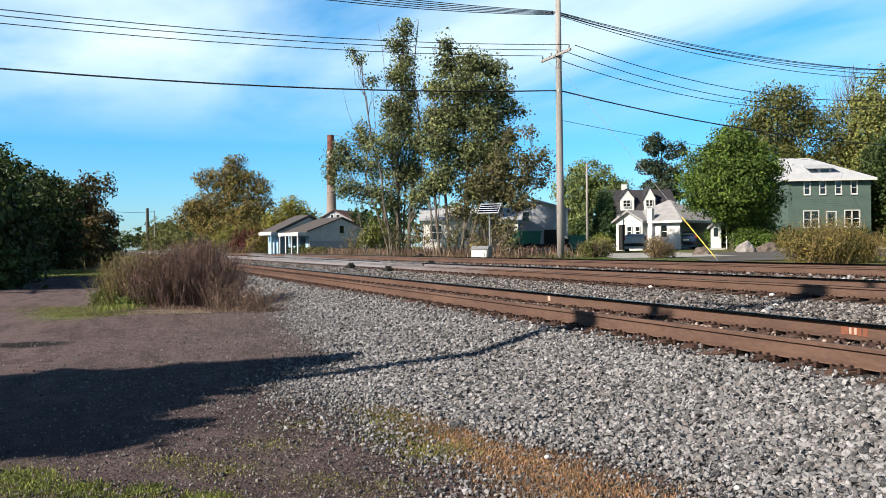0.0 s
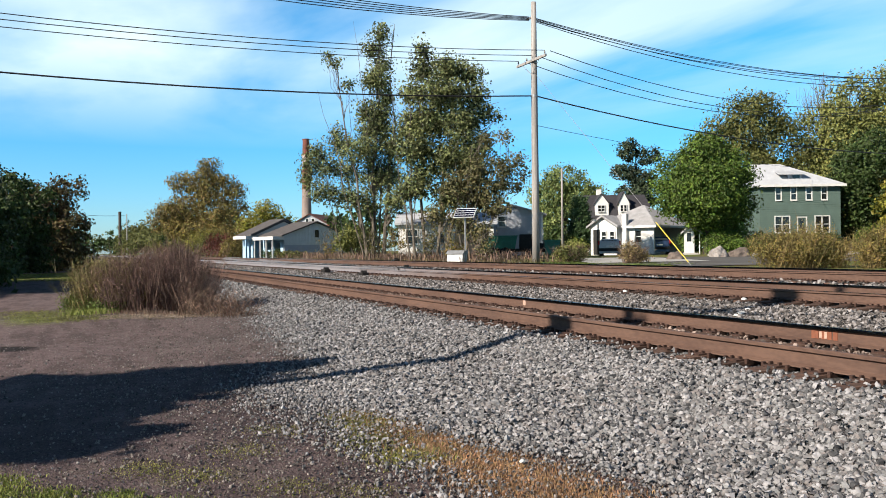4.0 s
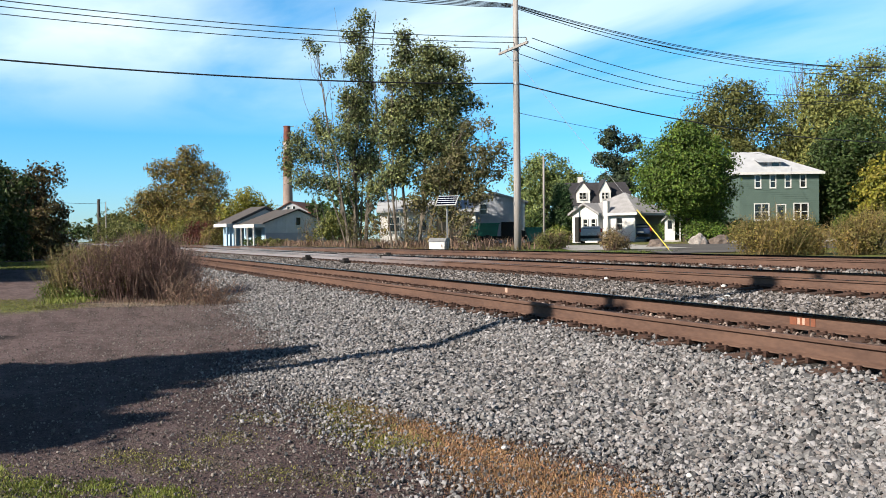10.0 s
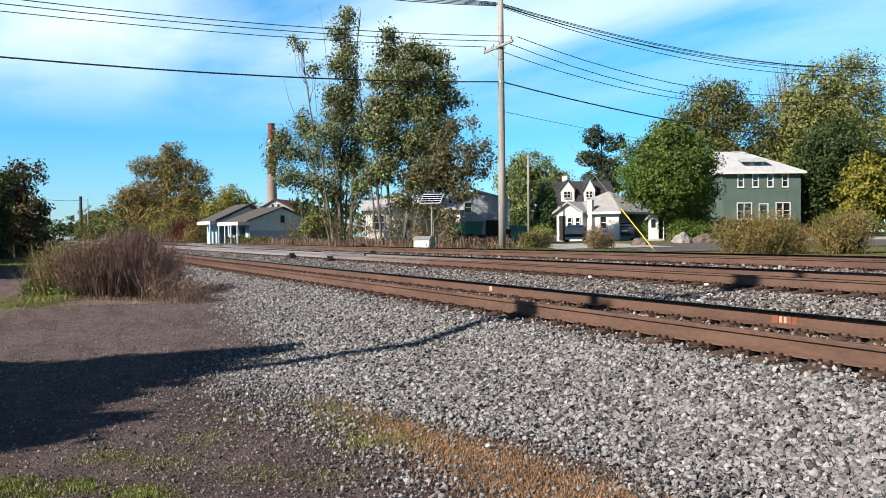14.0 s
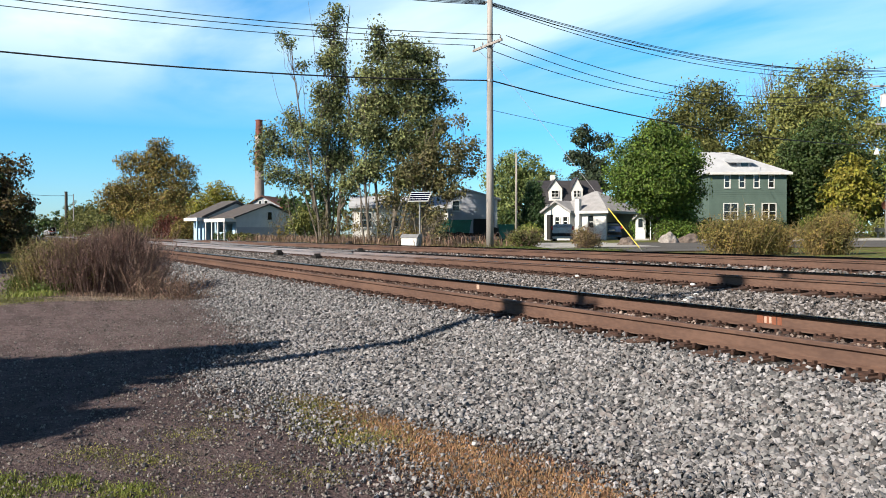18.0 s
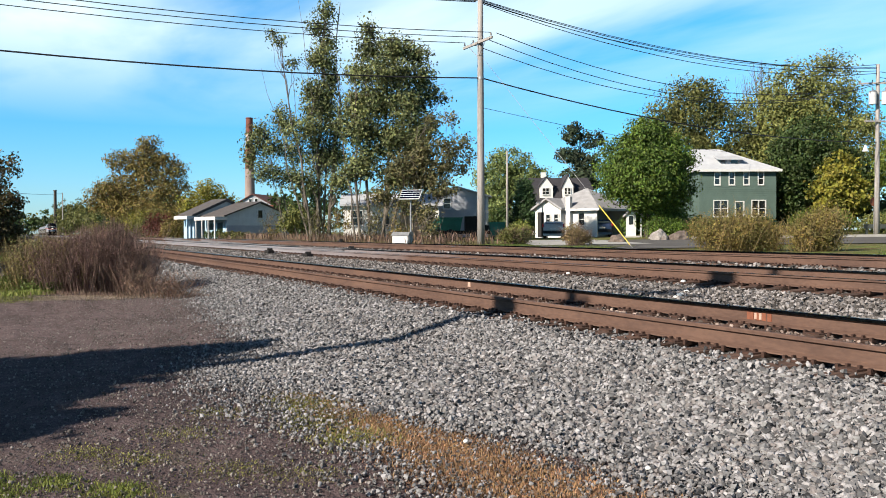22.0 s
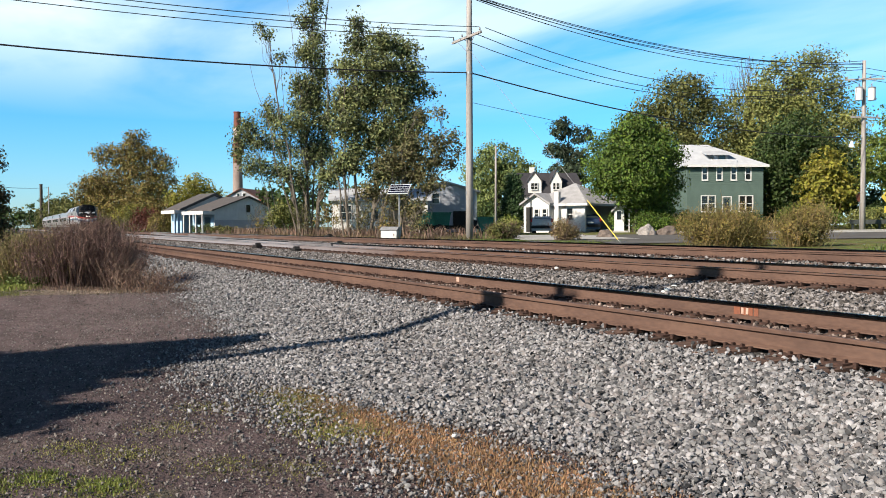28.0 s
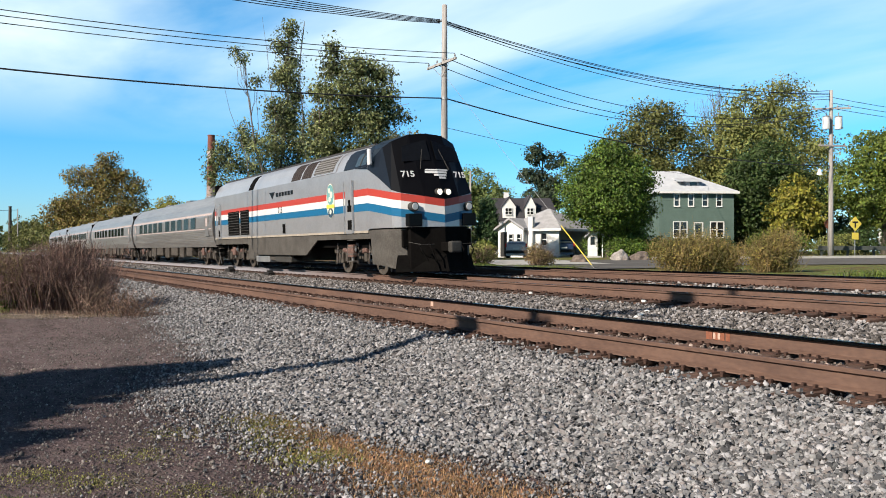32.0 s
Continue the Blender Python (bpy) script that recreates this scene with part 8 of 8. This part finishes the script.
    # the emblem as a plain swept bar, and bars for the numerals' place
    for y0, y1, z0, z1 in ((-0.38, 0.42, 3.05, 3.09), (-0.40, 0.36, 2.97, 3.03), (-0.14, 0.32, 2.89, 2.95), (0.0, 0.26, 2.81, 2.87)):
        for a, b in ((y0, min(y1, 0.0)), (max(y0, 0.0), y1)):
            if b - a > 0.02:
                quad(face, "emblem_bar", [q + Vector((0.02, 0, 0)) for q in (on_face(a, z0), on_face(b, z0), on_face(b, z1), on_face(a, z1))], M["white"])
    for y in (-0.95, 0.88):
        cu = bpy.data.curves.new("numeral", "FONT")
        cu.body, cu.size, cu.extrude, cu.align_x, cu.offset = "715", 0.29, 0.004, "CENTER", 0.006
        tmp = bpy.data.objects.new("numeral", cu)
        scene.collection.objects.link(tmp)
        me = bpy.data.meshes.new_from_object(tmp.evaluated_get(bpy.context.evaluated_depsgraph_get()))
        bpy.data.objects.remove(tmp)
        me.materials.clear()
        me.materials.append(M["white"])
        o = part("numeral", me, None, face, "white painted unit numeral")
        up_v = (on_face(y, 3.2) - on_face(y, 2.8)).normalized()
        rt = Vector((-0.12 * (1 if y > 0 else -1), 1, 0)).normalized()
        nv = rt.cross(up_v).normalized()
        mt = Matrix((rt, up_v, nv)).transposed().to_4x4()
        o.matrix_basis = Matrix.Translation(on_face(y, 2.86) + nv * 0.012) @ mt
    cu = bpy.data.curves.new("numeral", "FONT")
    cu.body, cu.size, cu.extrude, cu.align_x = "715", 0.34, 0.003, "CENTER"
    tmp = bpy.data.objects.new("numeral", cu)
    scene.collection.objects.link(tmp)
    me = bpy.data.meshes.new_from_object(tmp.evaluated_get(bpy.context.evaluated_depsgraph_get()))
    bpy.data.objects.remove(tmp)
    me.materials.clear()
    me.materials.append(M["under_black"])
    for s in (-1, 1):
        o = part("numeral", me, None, loco, "small dark unit numeral on the flank")
        o.matrix_basis = Matrix(((-s, 0, 0, -10.4), (0, 0, s, s * 1.532), (0, 1, 0, 2.2), (0, 0, 0, 1)))
    stretch = Matrix.Diagonal((1.05, 1.0, 1.065, 1.0))
    done = set()
    for o in loco.children_recursive:
        if o.data.name not in done:
            o.data.transform(stretch)
            done.add(o.data.name)
        o.matrix_basis = Matrix.Translation(stretch @ o.matrix_basis.translation) @ o.matrix_basis.to_3x3().to_4x4()
    return loco


def passenger_car():
    car = empty("passenger_car")
    tagged(car, "stainless steel passenger car with a row of small dark windows", "passenger car", "passenger cars")
    half = [(0.0, 1.0), (1.28, 1.0), (1.42, 1.35), (1.5, 1.85), (1.51, 2.3), (1.46, 2.75), (1.33, 3.15), (1.12, 3.46), (0.8, 3.7), (0.4, 3.82), (0.0, 3.85)]
    part("body", shell_loft(half, (-11.75, -11.6, 11.6, 11.75)), M["stainless"], car)
    for s in (-1, 1):
        band = part("window_band", prism(bmesh.new(), [(s * 1.498, 2.0), (s * 1.522, 2.02), (s * 1.50, 2.62), (s * 1.475, 2.66)], "x", -11.3, 11.3), M["stainless"], car)
        for i in range(10):
            x = -8.9 + i * 1.72 + (0.45 if i > 4 else 0)
            quad(band, "window_pane", [(x, s * 1.525, 2.03), (x + 1.15, s * 1.525, 2.03), (x + 1.15, s * 1.505, 2.64), (x, s * 1.505, 2.64)][::-s], M["screen_glass"])
        part("red_line", prism(bmesh.new(), [(s * 1.47, 2.68), (s * 1.478, 2.68), (s * 1.458, 2.79), (s * 1.45, 2.79)], "x", -11.6, 11.6), M["line_red"], car)
        part("lower_line", prism(bmesh.new(), [(s * 1.5, 1.93), (s * 1.517, 1.93), (s * 1.517, 1.985), (s * 1.5, 1.985)], "x", -11.6, 11.6), M["line_red"], car)
        for e in (-11.0, 10.2):
            d = part("car_door", solid(e, e + 0.8, min(s * 1.5, s * 1.525), max(s * 1.5, s * 1.525), 1.6, 2.64), M["stainless"], car)
            part("pane", solid(e + 0.22, e + 0.58, min(s * 1.526, s * 1.53), max(s * 1.526, s * 1.53), 2.1, 2.55), M["line_red"], d)
        for x0, x1, z in ((-6, -4.6, 0.4), (-4.2, -2.2, 0.5), (-1.4, -0.2, 0.35), (0.4, 2.2, 0.5), (2.8, 3.9, 0.4), (4.6, 6.0, 0.5)):
            part("equipment_box", solid(x0, x1, min(s * 0.7, s * 1.25), max(s * 0.7, s * 1.25), z, 1.0, 0.03), M["truck_steel"], car)
        for k in range(9):
            z = 1.1 + k * 0.09
            y = np.interp(z, [1.0, 1.35, 1.85], [1.28, 1.42, 1.5])
            part("rib", solid(-11.55, 11.55, min(s * (y - 0.01), s * (y + 0.008)), max(s * (y - 0.01), s * (y + 0.008)), z, z + 0.03), M["stainless"], car)
    for e in (-1, 1):
        part("diaphragm", solid(min(e * 11.75, e * 12.05), max(e * 11.75, e * 12.05), -1.35, 1.35, 1.05, 3.45, 0.05), M["under_black"], car)
    for x in (-5, 1, 6):
        part("roof_vent", solid(x, x + 1.2, -0.4, 0.4, 3.8, 3.92, 0.03), M["stainless"], car)
    part("underframe", solid(-11.6, 11.6, -1.1, 1.1, 0.8, 0.998), M["under_black"], car)
    truck(car, -8.9, 2.6, 0.46)
    truck(car, 8.9, 2.6, 0.46)
    return car


loco = locomotive()
first_car = passenger_car()
TRAIN = [(loco, 0.0), (first_car, 21.4 + 12.1)]
for i in range(1, 4):
    TRAIN.append((copy_thing(first_car, Matrix.Identity(4)), 21.4 + 12.1 + 24.2 * i))


def motions():
    """The train runs in from the left at an even speed."""
    for thing, behind in TRAIN:
        walk(thing, [(t, train_pose(-21.9 + 30.2 * (t - 32.0) - behind)) for t in (0.0, 8.0, 16.0, 24.0, 28.0, 32.0)])


motions()
